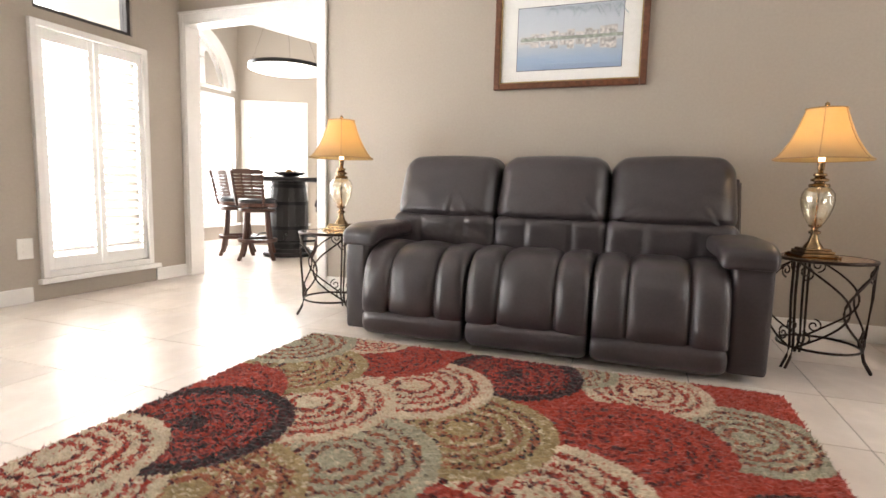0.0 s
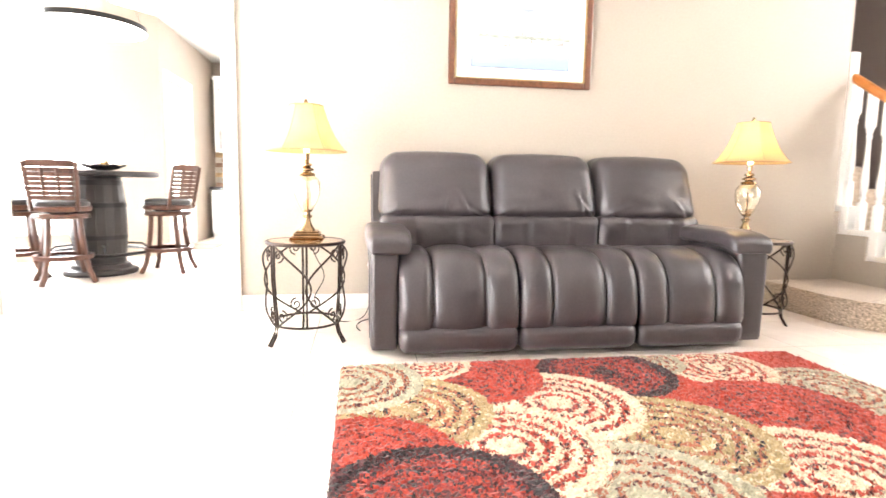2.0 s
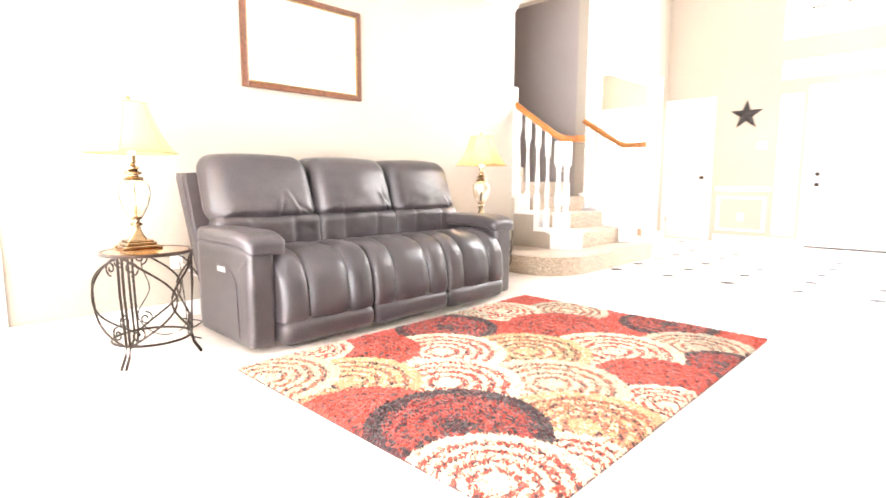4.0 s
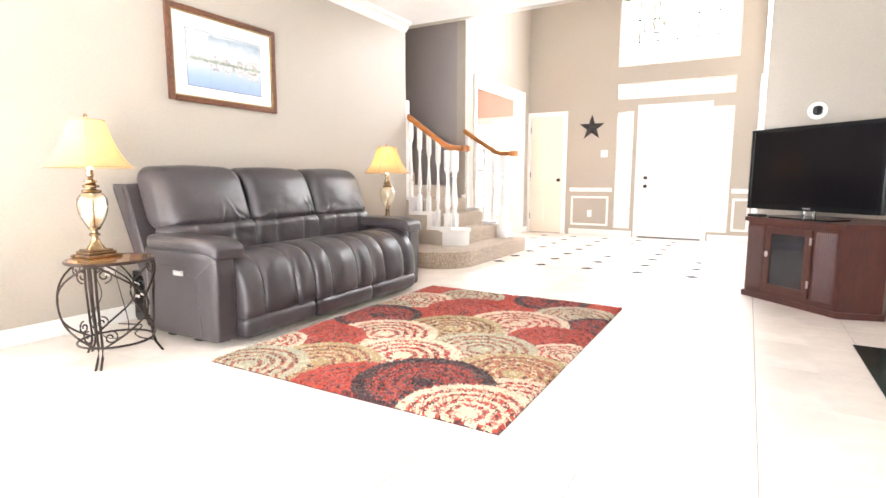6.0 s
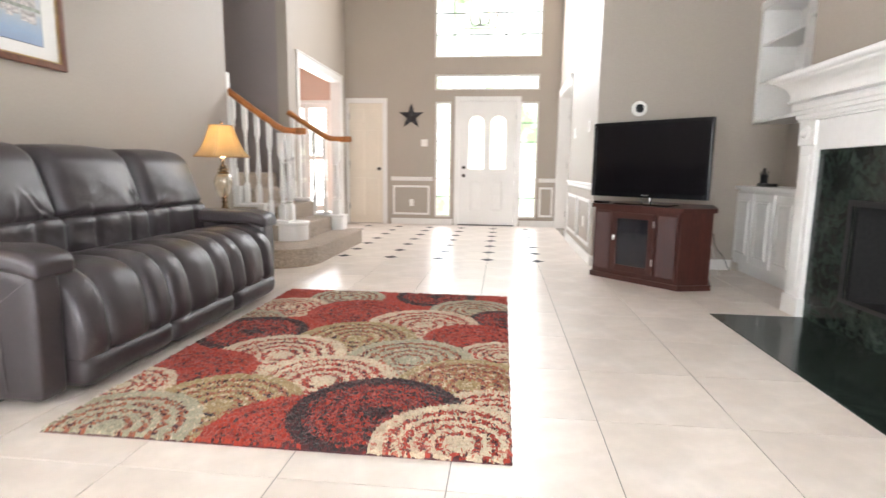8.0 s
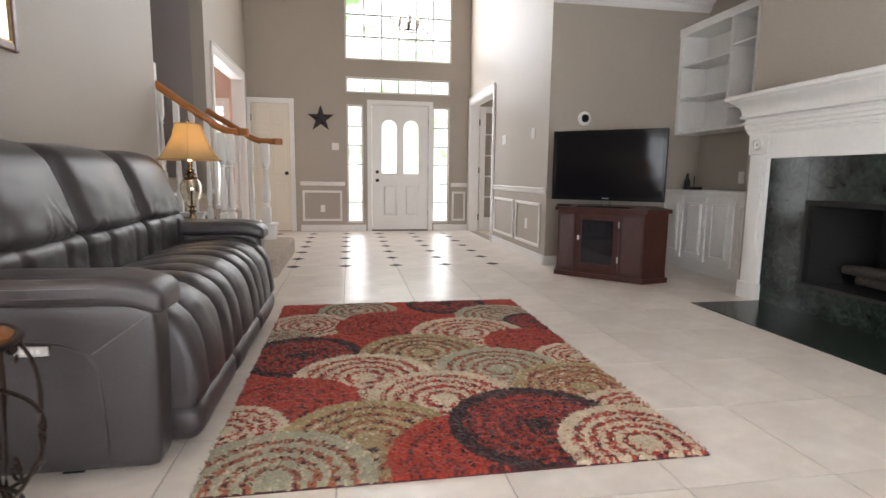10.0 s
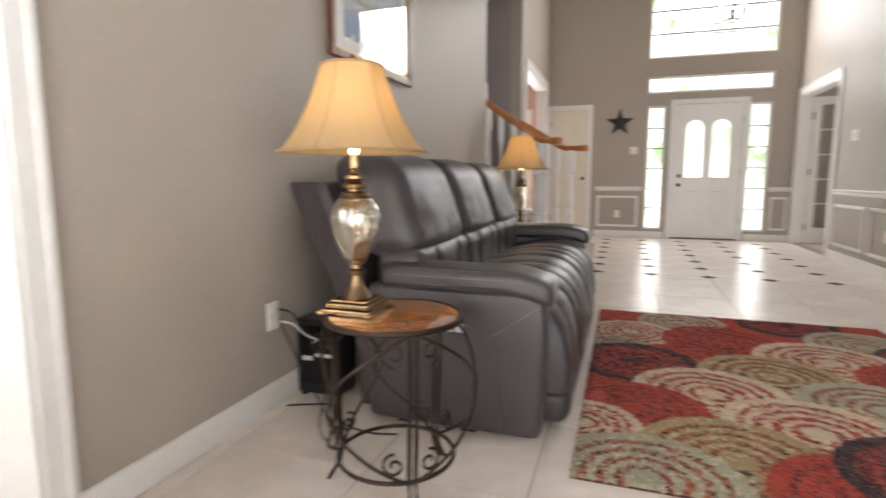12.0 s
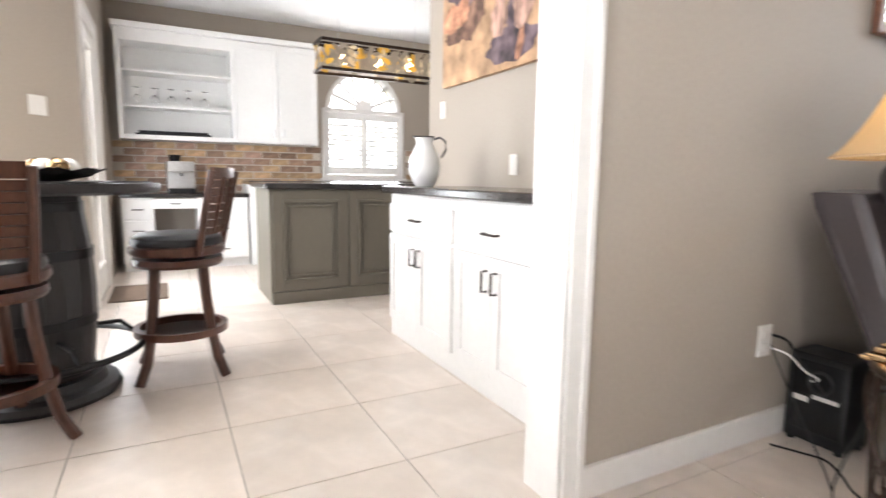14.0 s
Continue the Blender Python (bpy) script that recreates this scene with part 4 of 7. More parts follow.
    # outer back, leaning to the wall
    def back_lean(p):
        far = max(0.0, min(1.0, (p.y - 3.69) / 0.11))
        return Vector((p.x, p.y + max(0.0, p.z - 0.3) * (0.34 + 0.14 * far), p.z))
    back = part("back_frame", soft_box(bmesh.new(), -1.178, 0.888, 3.69, 3.80, 0.06, 0.945, 0.030, 14, back_lean), LEATHER, s, smooth=True)
    for x in (-1.1785, 0.8885):
        part("welt", tube(bmesh.new(), [back_lean(Vector((x, 3.718, z))) for z in (0.62, 0.72, 0.82, 0.915)], 0.003, 6), LEATHER, back, smooth=True)
        part("welt", tube(bmesh.new(), [back_lean(Vector((x, 3.772, z))) for z in (0.30, 0.5, 0.7, 0.915)], 0.003, 6), LEATHER, back, smooth=True)
    for side, x0, x1 in (("left", -1.20, -1.062), ("right", 0.755, 0.925)):
        def arm_bend(p):
            return Vector((p.x, p.y + (0.030 * max(0.0, 0.35 - p.z) + 0.10 * max(0.0, p.z - 0.46)) * (1 if p.y < 3.3 else 0), p.z))
        arm = part("arm", soft_box(bmesh.new(), x0, x1, 3.072, 3.74, 0.035, 0.562, 0.026, 18, arm_bend), LEATHER, s, smooth=True)
        p0, p1 = (x0 - 0.022, x1 + 0.066) if side == "left" else (x0 - 0.066, x1 + 0.018)

        def pad_bend(p, p0=p0, p1=p1):
            fore = max(0.0, (3.22 - p.y) / 0.17)
            mid = (p0 + p1) / 2
            swell = 0.010 * math.cos(math.pi * (p.x - mid) / (p1 - p0)) if p.z > 0.59 else 0.0
            return Vector((mid + (p.x - mid) * (1 - 0.10 * fore ** 2), p.y, p.z - 0.040 * fore ** 2 + swell + 0.003 * noise.noise((p.x * 14, p.y * 9, 1.0))))
        part("arm_pad", soft_box(bmesh.new(), p0, p1, 3.048, 3.68, 0.548, 0.630, 0.030, 24, pad_bend), LEATHER, arm, smooth=True)
        sgn = -1 if side == "left" else 1
        ox = p0 if side == "left" else p1
        for inset, z in ((0.001, 0.604), (0.016, 0.6285)):
            part("stitching", tube(bmesh.new(), [(ox - sgn * inset, y, z) for y in (3.22, 3.36, 3.50, 3.64)], 0.0011, 5), STITCH, arm, "pale stitching along the arm pad")
        # curved seam on the outer side
        cx = x0 - 0.0005 if side == "left" else x1 + 0.0005
        bm = tube(bmesh.new(), [(cx, 3.64, 0.462), (cx, 3.45, 0.452), (cx, 3.33, 0.435), (cx, 3.265, 0.405), (cx, 3.235, 0.36), (cx, 3.225, 0.22), (cx, 3.22, 0.07)], 0.004, 6)
        part("welt", bm, LEATHER, arm, smooth=True)
        bm = tube(bmesh.new(), [(cx, 3.098, 0.512), (cx, 3.173, 0.458), (cx, 3.248, 0.404)], 0.0013, 5)
        part("stitching", bm, STITCH, arm, "pale slanting stitched seam on the arm")
        part("welt", tube(bmesh.new(), [(ox - sgn * 0.0005, 3.22, 0.575), (ox - sgn * 0.0005, 3.40, 0.575), (ox - sgn * 0.0005, 3.66, 0.575)], 0.0028, 6), LEATHER, arm)
    ctl = part("control_plate", boxes((-1.2055, -1.199, 3.36, 3.45, 0.405, 0.435), bevel=0.002), STEEL, s, "silver recline control plate")
    for y in (3.385, 3.405, 3.425):
        part("button", boxes((-1.2085, -1.205, y - 0.006, y + 0.006, 0.413, 0.427), bevel=0.001), SWITCH, ctl)
    for x in (-1.10, 0.80):
        for y in (3.36, 3.62):
            part("foot", boxes((x - 0.03, x + 0.03, y - 0.03, y + 0.03, 0.0, 0.035)), BLACK, s)
    part("underframe", boxes((-1.1, 0.8, 3.22, 3.78, 0.03, 0.20)), BLACK, s)


sofa()


def spiral(cx, cz, r0, turns, start, sense, n=26):
    return [(cx + r0 * (1 - 0.78 * k / n) * math.cos(start + sense * turns * 2 * math.pi * k / n), cz + r0 * (1 - 0.78 * k / n) * math.sin(start + sense * turns * 2 * math.pi * k / n)) for k in range(n + 1)]


def side_table():
    t = empty("side_table", pose(-1.538, 3.475, 0), "round wrought-iron side table with an amber glass top", "side table", "side tables beside the sofa")
    R, h = 0.203, 0.545
    part("glass_top", lathed([(0.0, h - 0.010), (R - 0.010, h - 0.010), (R - 0.008, h - 0.006), (R - 0.010, h + 0.001), (0.0, h + 0.001)], 48), AMBERTOP, t, "mottled amber glass top", True)

    def ring(z, r, w):
        return tube(bmesh.new(), [(r * math.cos(2 * math.pi * k / 44), r * math.sin(2 * math.pi * k / 44), z) for k in range(45)], w, 8)
    part("rim", ring(h - 0.006, R, 0.009), IRON, t, smooth=True)
    part("stretcher_ring", ring(0.105, 0.178, 0.0065), IRON, t, smooth=True)
    for k in range(3):
        a = radians(98 + 120 * k)
        for off in (-0.055, 0.055):
            def at(r, z, q=0.0):
                return (r * math.cos(a + off + q), r * math.sin(a + off + q), z)
            part("leg", tube(bmesh.new(), [at(R - 0.006, h - 0.012), at(0.196, 0.36), at(0.184, 0.18), at(0.178, 0.105), at(0.190, 0.055), at(0.222, 0.0)], 0.0065, 8), IRON, t, smooth=True)
        # bowed bars that sweep from leg to leg, outwards at half height
        for sgn in (-1, 1):
            pts = []
            for i in range(21):
                u = i / 20
                ang = a + sgn * (0.10 + 1.0 * math.sin(math.pi * u) ** 0.9)
                r = 0.180 + 0.055 * math.sin(math.pi * u) + 0.02 * u
                pts.append((r * math.cos(ang), r * math.sin(ang), 0.105 + (h - 0.12) * u))
            part("bowed_bar", tube(bmesh.new(), pts, 0.0055, 6), IRON, t, smooth=True)
            for cz, s, rr in ((h - 0.062, 1, 0.200), (0.160, -1, 0.184)):
                sp = spiral(0.052, cz, 0.036 if cz > 0.1 else 0.026, 1.3, -math.pi / 2 * s, s)
                part("scroll", tube(bmesh.new(), [(rr * math.cos(a + sgn * x / rr), rr * math.sin(a + sgn * x / rr), z) for x, z in sp], 0.0045, 6), IRON, t, smooth=True)
    return t


AMBERTOP = mat("mottled_amber_glass", (0.30, 0.105, 0.018), 0.10, grain=0.35, grain_scale=45, blotch=0.3, blotch_scale=12, coat=0.5)
tab = side_table()
copy_thing(tab, pose(1.235, 3.575, 0, 0, 0, 0))


def table_lamp():
    t = empty("table_lamp", pose(-1.54, 3.60, 0.546), "lit brass and glass table lamp with a cream bell shade", "lamp", "table lamps on the side tables")
    base = boxes((-0.082, 0.082, -0.082, 0.082, 0.0, 0.018), (-0.070, 0.070, -0.070, 0.070, 0.018, 0.034), (-0.060, 0.060, -0.060, 0.060, 0.034, 0.044), bevel=0.004)
    for sx in (-1, 1):
        for sy in (-1, 1):
            box(base, sx * 0.078 - 0.012, sx * 0.078 + 0.012, sy * 0.078 - 0.012, sy * 0.078 + 0.012, 0.0, 0.012, bevel=0.003)
    part("base", base, BRASS, t, "stepped antique brass base")
    part("stem", lathed([(0.045, 0.044), (0.040, 0.055), (0.026, 0.075), (0.018, 0.10), (0.016, 0.112), (0.026, 0.116), (0.027, 0.128), (0.016, 0.133), (0.016, 0.145), (0.028, 0.150), (0.030, 0.16)], 28), BRASS, t, smooth=True)
    outer = [(0.028, 0.155), (0.040, 0.175), (0.058, 0.21), (0.070, 0.25), (0.074, 0.285), (0.070, 0.315), (0.056, 0.338), (0.040, 0.348)]
    bm = bmesh.new()
    lathe(bm, outer + [(r - 0.004, z) for r, z in outer[::-1]], 32)
    part("glass_urn", bm, AMBER, t, "pale amber mercury glass urn", True).visible_shadow = False
    part("rod", lathed([(0.006, 0.158), (0.006, 0.32)], 10), BRASS, t, smooth=True)
    part("collar", lathed([(0.042, 0.346), (0.047, 0.352), (0.043, 0.362), (0.024, 0.366), (0.023, 0.372), (0.038, 0.376), (0.040, 0.386), (0.025, 0.392), (0.020, 0.398), (0.029, 0.403), (0.029, 0.412), (0.014, 0.418), (0.012, 0.43), (0.016, 0.434), (0.016, 0.47), (0.010, 0.475)], 28), BRASS, t, smooth=True)
    part("bulb", lathed([(0.012, 0.475), (0.014, 0.49), (0.028, 0.525), (0.030, 0.545), (0.022, 0.568), (0.0, 0.578)], 20), BULB, t, "glowing bulb", True)
    # a bell shade of six flared panels with clipped corners
    prof = [(0.215, 0.482), (0.196, 0.500), (0.174, 0.529), (0.149, 0.569), (0.127, 0.615), (0.109, 0.662), (0.093, 0.711), (0.089, 0.727)]
    bm, rings, seg = bmesh.new(), [], 72

    def radius(a):
        k = 6
        w = (a % (2 * math.pi / k)) / (2 * math.pi / k)
        return 1.0 - 0.055 * (1 - abs(2 * w - 1)) ** 0.7 + 0.012
    for r, z in prof:
        rings.append([bm.verts.new((r * radius(2 * math.pi * i / seg) * math.cos(2 * math.pi * i / seg), r * radius(2 * math.pi * i / seg) * math.sin(2 * math.pi * i / seg), z)) for i in range(seg)])
    for a, b in zip(rings, rings[1:]):
        for i in range(seg):
            bm.faces.new((a[i], a[(i + 1) % seg], b[(i + 1) % seg], b[i]))
    sh = part("shade", bm, SHADE, t, "cream fabric bell shade glowing warm", True)
    for r, z in ((0.217, 0.482), (0.090, 0.727)):
        pts = [(r * radius(2 * math.pi * i / 72) * math.cos(2 * math.pi * i / 72), r * radius(2 * math.pi * i / 72) * math.sin(2 * math.pi * i / 72), z) for i in range(73)]
        part("shade_trim", tube(bmesh.new(), pts, 0.0035, 6), SHADETRIM, sh, smooth=True)
    for k in range(6):
        a = 2 * math.pi * k / 6
        part("shade_rib", tube(bmesh.new(), [(1.014 * r * math.cos(a), 1.014 * r * math.sin(a), z) for r, z in prof], 0.0022, 5), SHADETRIM, sh, smooth=True)
    part("finial", lathed([(0.006, 0.720), (0.006, 0.738), (0.011, 0.743), (0.009, 0.755), (0.0, 0.764)], 14), BRASS, t, smooth=True)
    part("harp", tube(bmesh.new(), [(0.0 + 0.055 * math.sin(math.pi * k / 16), 0, 0.47 + 0.255 * k / 16) for k in range(17)], 0.002, 5), BRASS, t)
    return t


SHADETRIM = mat("tan_shade_piping", (0.34, 0.22, 0.11), 0.8, grain=0.1)
lamp_a = table_lamp()
copy_thing(lamp_a, pose(1.18, 3.60, 0.546, 0, 0, 12))
for x, y in ((-1.54, 3.60), (1.18, 3.60)):
    b = new("lamp_bulb_light", bpy.data.lights.new("lamp_bulb_light", "POINT"))
    b.data.energy, b.data.color, b.data.shadow_soft_size = 1.4, (1.0, 0.76, 0.46), 0.035
    b.location = (x, y, 0.546 + 0.60)

# ---- rug ----
RUG_DISCS = [
    (0.87, 1.82, 0.29, 1), (0.74, 2.45, 0.27, 4), (0.50, 1.52, 0.30, 4), (0.42, 2.76, 0.26, 2), (0.36, 2.26, 0.33, 0), (0.33, 1.34, 0.20, 1), (0.14, 1.81, 0.34, 2),
    (0.11, 2.88, 0.20, 4), (-0.09, 1.49, 0.28, 0), (-0.14, 2.75, 0.31, 1), (-0.18, 2.13, 0.33, 3), (-0.35, 1.34, 0.22, 2), (-0.47, 1.79, 0.32, 4), (-0.49, 2.44, 0.33, 2),
    (-0.74, 1.48, 0.32, 5), (-0.75, 2.76, 0.30, 0), (-0.78, 2.12, 0.33, 2), (-0.95, 2.95, 0.22, 2), (-1.02, 1.36, 0.24, 2), (-1.08, 2.44, 0.33, 3), (-1.25, 2.06, 0.33, 0), (-1.05, 1.81, 0.34, 1),
]
RUG_FRONT = [(-1.25, 1.48, 0.31, 2), (-1.30, 2.74, 0.32, 4)]
RUG_COLOURS = [(0.32, 0.032, 0.015), (0.18, 0.016, 0.012), (0.058, 0.011, 0.012), (0.016, 0.011, 0.012), (0.50, 0.41, 0.29), (0.30, 0.22, 0.105), (0.31, 0.285, 0.20), (0.28, 0.085, 0.04), (0.40, 0.13, 0.085)]


def rug_colour(x, y, rnd):
    """The palette number at a place: red, dark red, burgundy, black, cream, olive, sage, rust, pink."""
    hit = None
    for cx, cy, r, kind in RUG_DISCS + RUG_FRONT:
        d = math.hypot(x - cx, y - cy) / r
        if d < 1:
            hit = (d, kind, r, math.atan2(y - cy, x - cx) + math.pi)
    if not hit:
        return 0
    d, kind, r, turn = hit
    p = rnd[1]
    # rings are broken into dashes along their run
    dash = int(turn / (2 * math.pi) * max(6, round(2 * math.pi * d * r / 0.034))) % 2 == 0
    d += (rnd[0] - 0.5) * 0.04
    band = int(d * 11)
    ring = band % 2 == 0 and 0.18 < d
    if kind == 0:
        if ring and dash and d < 0.9:
            return 2 if p < 0.55 else 1
        return 1 if p < 0.10 else 0
    if kind == 1:
        if d < 0.16 or d > 0.82:
            return 3 if p < 0.55 else 2
        if ring and dash:
            return 3 if p < 0.45 else 2
        return 0 if p < 0.40 else (1 if p < 0.85 else 2)
    light, mark, deep = ((4, 0, 2), (5, 7, 3), (6, 7, 2), (5, 7, 2))[kind - 2]
    if d < 0.19 or d > 0.86:
        return light if p < 0.92 else (8 if kind == 2 else 4)
    if ring:
        if dash:
            return mark if p < 0.50 else deep
        return light if p < 0.32 else mark
    if kind == 5:
        return light if p < 0.45 else (4 if p < 0.7 else 7)
    return light if p < 0.84 else (8 if kind == 2 else 4)


def area_rug():
    rng = np.random.default_rng(7)
    x0, x1, y0, y1 = -1.335, 0.965, 1.30, 2.965
    r = empty("area_rug", pose(0, 0, 0), "shag area rug with overlapping red, cream and olive ringed circles", "rug")
    part("backing", boxes((x0, x1, y0, y1, 0.0, 0.006)), RUGMATS[2], r)
    cell = 0.0095
    nx, ny = int((x1 - x0) / cell), int((y1 - y0) / cell)
    jx = rng.uniform(-0.45, 0.45, (nx + 1, ny + 1)) * cell
    jy = rng.uniform(-0.45, 0.45, (nx + 1, ny + 1)) * cell
    jz = 0.016 + rng.uniform(-0.005, 0.006, (nx + 1, ny + 1))
    jz[0, :] = jz[-1, :] = 0.004
    jz[:, 0] = jz[:, -1] = 0.004
    verts = [(x0 + i * (x1 - x0) / nx + jx[i, j], y0 + j * (y1 - y0) / ny + jy[i, j], jz[i, j]) for i in range(nx + 1) for j in range(ny + 1)]
    rnd = rng.random((nx, ny, 2))
    faces, index = [], []
    for i in range(nx):
        for j in range(ny):
            a = i * (ny + 1) + j
            faces.append((a, a + ny + 1, a + ny + 2, a + 1))
            index.append(rug_colour(x0 + (i + 0.5) * (x1 - x0) / nx, y0 + (j + 0.5) * (y1 - y0) / ny, rnd[i, j]))
    tufts = 42000
    tx, ty = rng.uniform(x0, x1, tufts), rng.uniform(y0, y1, tufts)
    ta, tl, tr = rng.uniform(0, 6.283, tufts), rng.uniform(0.006, 0.013, tufts), rng.random((tufts, 2))
    for k in range(tufts):
        x, y, c, s = float(tx[k]), float(ty[k]), math.cos(ta[k]), math.sin(ta[k])
        b = len(verts)
        verts += [(x - 0.0035 * s, y + 0.0035 * c, 0.012), (x + 0.0035 * s, y - 0.0035 * c, 0.012), (x + tl[k] * c, y + tl[k] * s, 0.019 + 0.4 * float(tl[k]))]
        faces.append((b, b + 1, b + 2))
        index.append(rug_colour(x, y, tr[k]))
    me = bpy.data.meshes.new("shag_surface")
    me.from_pydata(verts, [], faces)
    for m in RUGMATS:
        me.materials.append(m)
    me.polygons.foreach_set("material_index", index)
    ob = new("shag_surface", me)
    ob.parent = r
    tagged(ob, "shaggy multicoloured pile", kind="stuff")


RUGMATS = [mat("rug_yarn_%s" % n, c, 0.95, grain=0.25, grain_scale=150, blotch=0.12, blotch_scale=9, sheen=0.15) for n, c in zip(("red", "deep_red", "burgundy", "black", "cream", "olive", "sage", "rust", "pink"), RUG_COLOURS)]
area_rug()


# ---- picture ----
def framed_picture():
    w, h, f = 1.005, 0.685, 0.042
    p = empty("framed_picture", pose(-0.665, W - 0.003, 1.535), "framed harbour watercolour with a cream mat on the wall", "picture")
    part("frame", boxes((0, f, -0.032, 0, 0, h), (w - f, w, -0.032, 0, 0, h), (f, w - f, -0.032, 0, 0, f), (f, w - f, -0.032, 0, h - f, h), bevel=0.008), FRAMEWOOD, p, "dark mahogany frame")
    g = 0.008
    part("gilt_edge", boxes((f, f + g, -0.024, -0.004, f, h - f), (w - f - g, w - f, -0.024, -0.004, f, h - f), (f + g, w - f - g, -0.024, -0.004, f, f + g), (f + g, w - f - g, -0.024, -0.004, h - f - g, h - f)), GILT, p)
    part("mat_board", boxes((f + g, w - f - g, -0.010, -0.004, f + g, h - f - g)), MATBOARD, p)
    x0, x1, z0, z1 = 0.16, w - 0.16, 0.125, 0.125 + 0.41
    part("mat_bevel", boxes((x0 - 0.004, x1 + 0.004, -0.0112, -0.0101, z0 - 0.004, z1 + 0.004)), STARMETAL, p, "thin dark line round the painting")
    art = part("painting", boxes((x0, x1, -0.0125, -0.0105, z0, z1)), WATERCOLOUR, p, "pale harbour view with low houses and water")
    rng = random.Random(4)
    mid = z0 + 0.20
    bm = bmesh.new()
    x = x0 + 0.02
    while x < x1 - 0.05:
        ww, hh = rng.uniform(0.03, 0.06), rng.uniform(0.035, 0.075)
        hh *= 0.5 + (x - x0) / (x1 - x0) * 0.7
        box(bm, x, x + ww, -0.0135, -0.0126, mid, mid + hh)
        box(bm, x + 0.002, x + ww - 0.002, -0.0134, -0.0126, mid - hh * 1.3, mid - 0.012)
        x += ww * rng.uniform(0.8, 1.2)
    part("painted_houses", bm, HOUSEPAINT, art)
    part("painted_shore", boxes((x0 + 0.02, x1, -0.0138, -0.0126, mid - 0.010, mid + 0.012)), SHOREPAINT, art)
    bm = bmesh.new()
    for k in range(44):
        a = (x0 + 0.20 + rng.random() * 0.47, z1 - 0.012)
        tube(bm, [(a[0], -0.0135, a[1]), (a[0] + rng.uniform(-0.06, 0.06), -0.0135, a[1] - rng.uniform(0.02, 0.09) * (0.4 + (a[0] - x0)))], 0.0025, 4)
    part("painted_fronds", bm, FRONDPAINT, art)
    part("glazing", boxes((f + g, w - f - g, -0.0175, -0.0155, f + g, h - f - g)), GLASS, p).visible_shadow = False


def watercolour():
    m = bpy.data.materials.new("watercolour_sky_and_water")
    m.use_nodes = True
    n, l = m.node_tree.nodes, m.node_tree.links
    tc, sep = n.new("ShaderNodeTexCoord"), n.new("ShaderNodeSeparateXYZ")
    l.new(tc.outputs["Generated"], sep.inputs[0])
    ramp = n.new("ShaderNodeValToRGB")
    e = ramp.color_ramp.elements
    e[0].position, e[0].color = 0.0, (0.24, 0.31, 0.42, 1)
    e[1].position, e[1].color = 1.0, (0.46, 0.49, 0.53, 1)
    for pos, col in ((0.22, (0.28, 0.37, 0.50, 1)), (0.45, (0.42, 0.46, 0.49, 1)), (0.52, (0.56, 0.55, 0.53, 1)), (0.75, (0.50, 0.53, 0.56, 1))):
        k = e.new(pos)
        k.color = col
    t = n.new("ShaderNodeTexNoise")
    t.inputs["Scale"].default_value = 9
    ad = n.new("ShaderNodeMath")
    ad.operation = "MULTIPLY_ADD"
    l.new(t.outputs["Fac"], ad.inputs[0])
    ad.inputs[1].default_value = 0.16
    l.new(sep.outputs[2], ad.inputs[2])
    l.new(ad.outputs[0], ramp.inputs[0])
    l.new(ramp.outputs[0], n["Principled BSDF"].inputs["Base Color"])
    n["Principled BSDF"].inputs["Roughness"].default_value = 0.8
    return m


WATERCOLOUR = watercolour()
HOUSEPAINT = mat("painted_house_fronts", (0.50, 0.46, 0.42), 0.8, grain=0.5, grain_scale=50)
SHOREPAINT = mat("painted_shore_green", (0.30, 0.32, 0.26), 0.8, grain=0.4, grain_scale=40)
FRONDPAINT = mat("painted_frond_grey", (0.36, 0.42, 0.44), 0.8)
framed_picture()


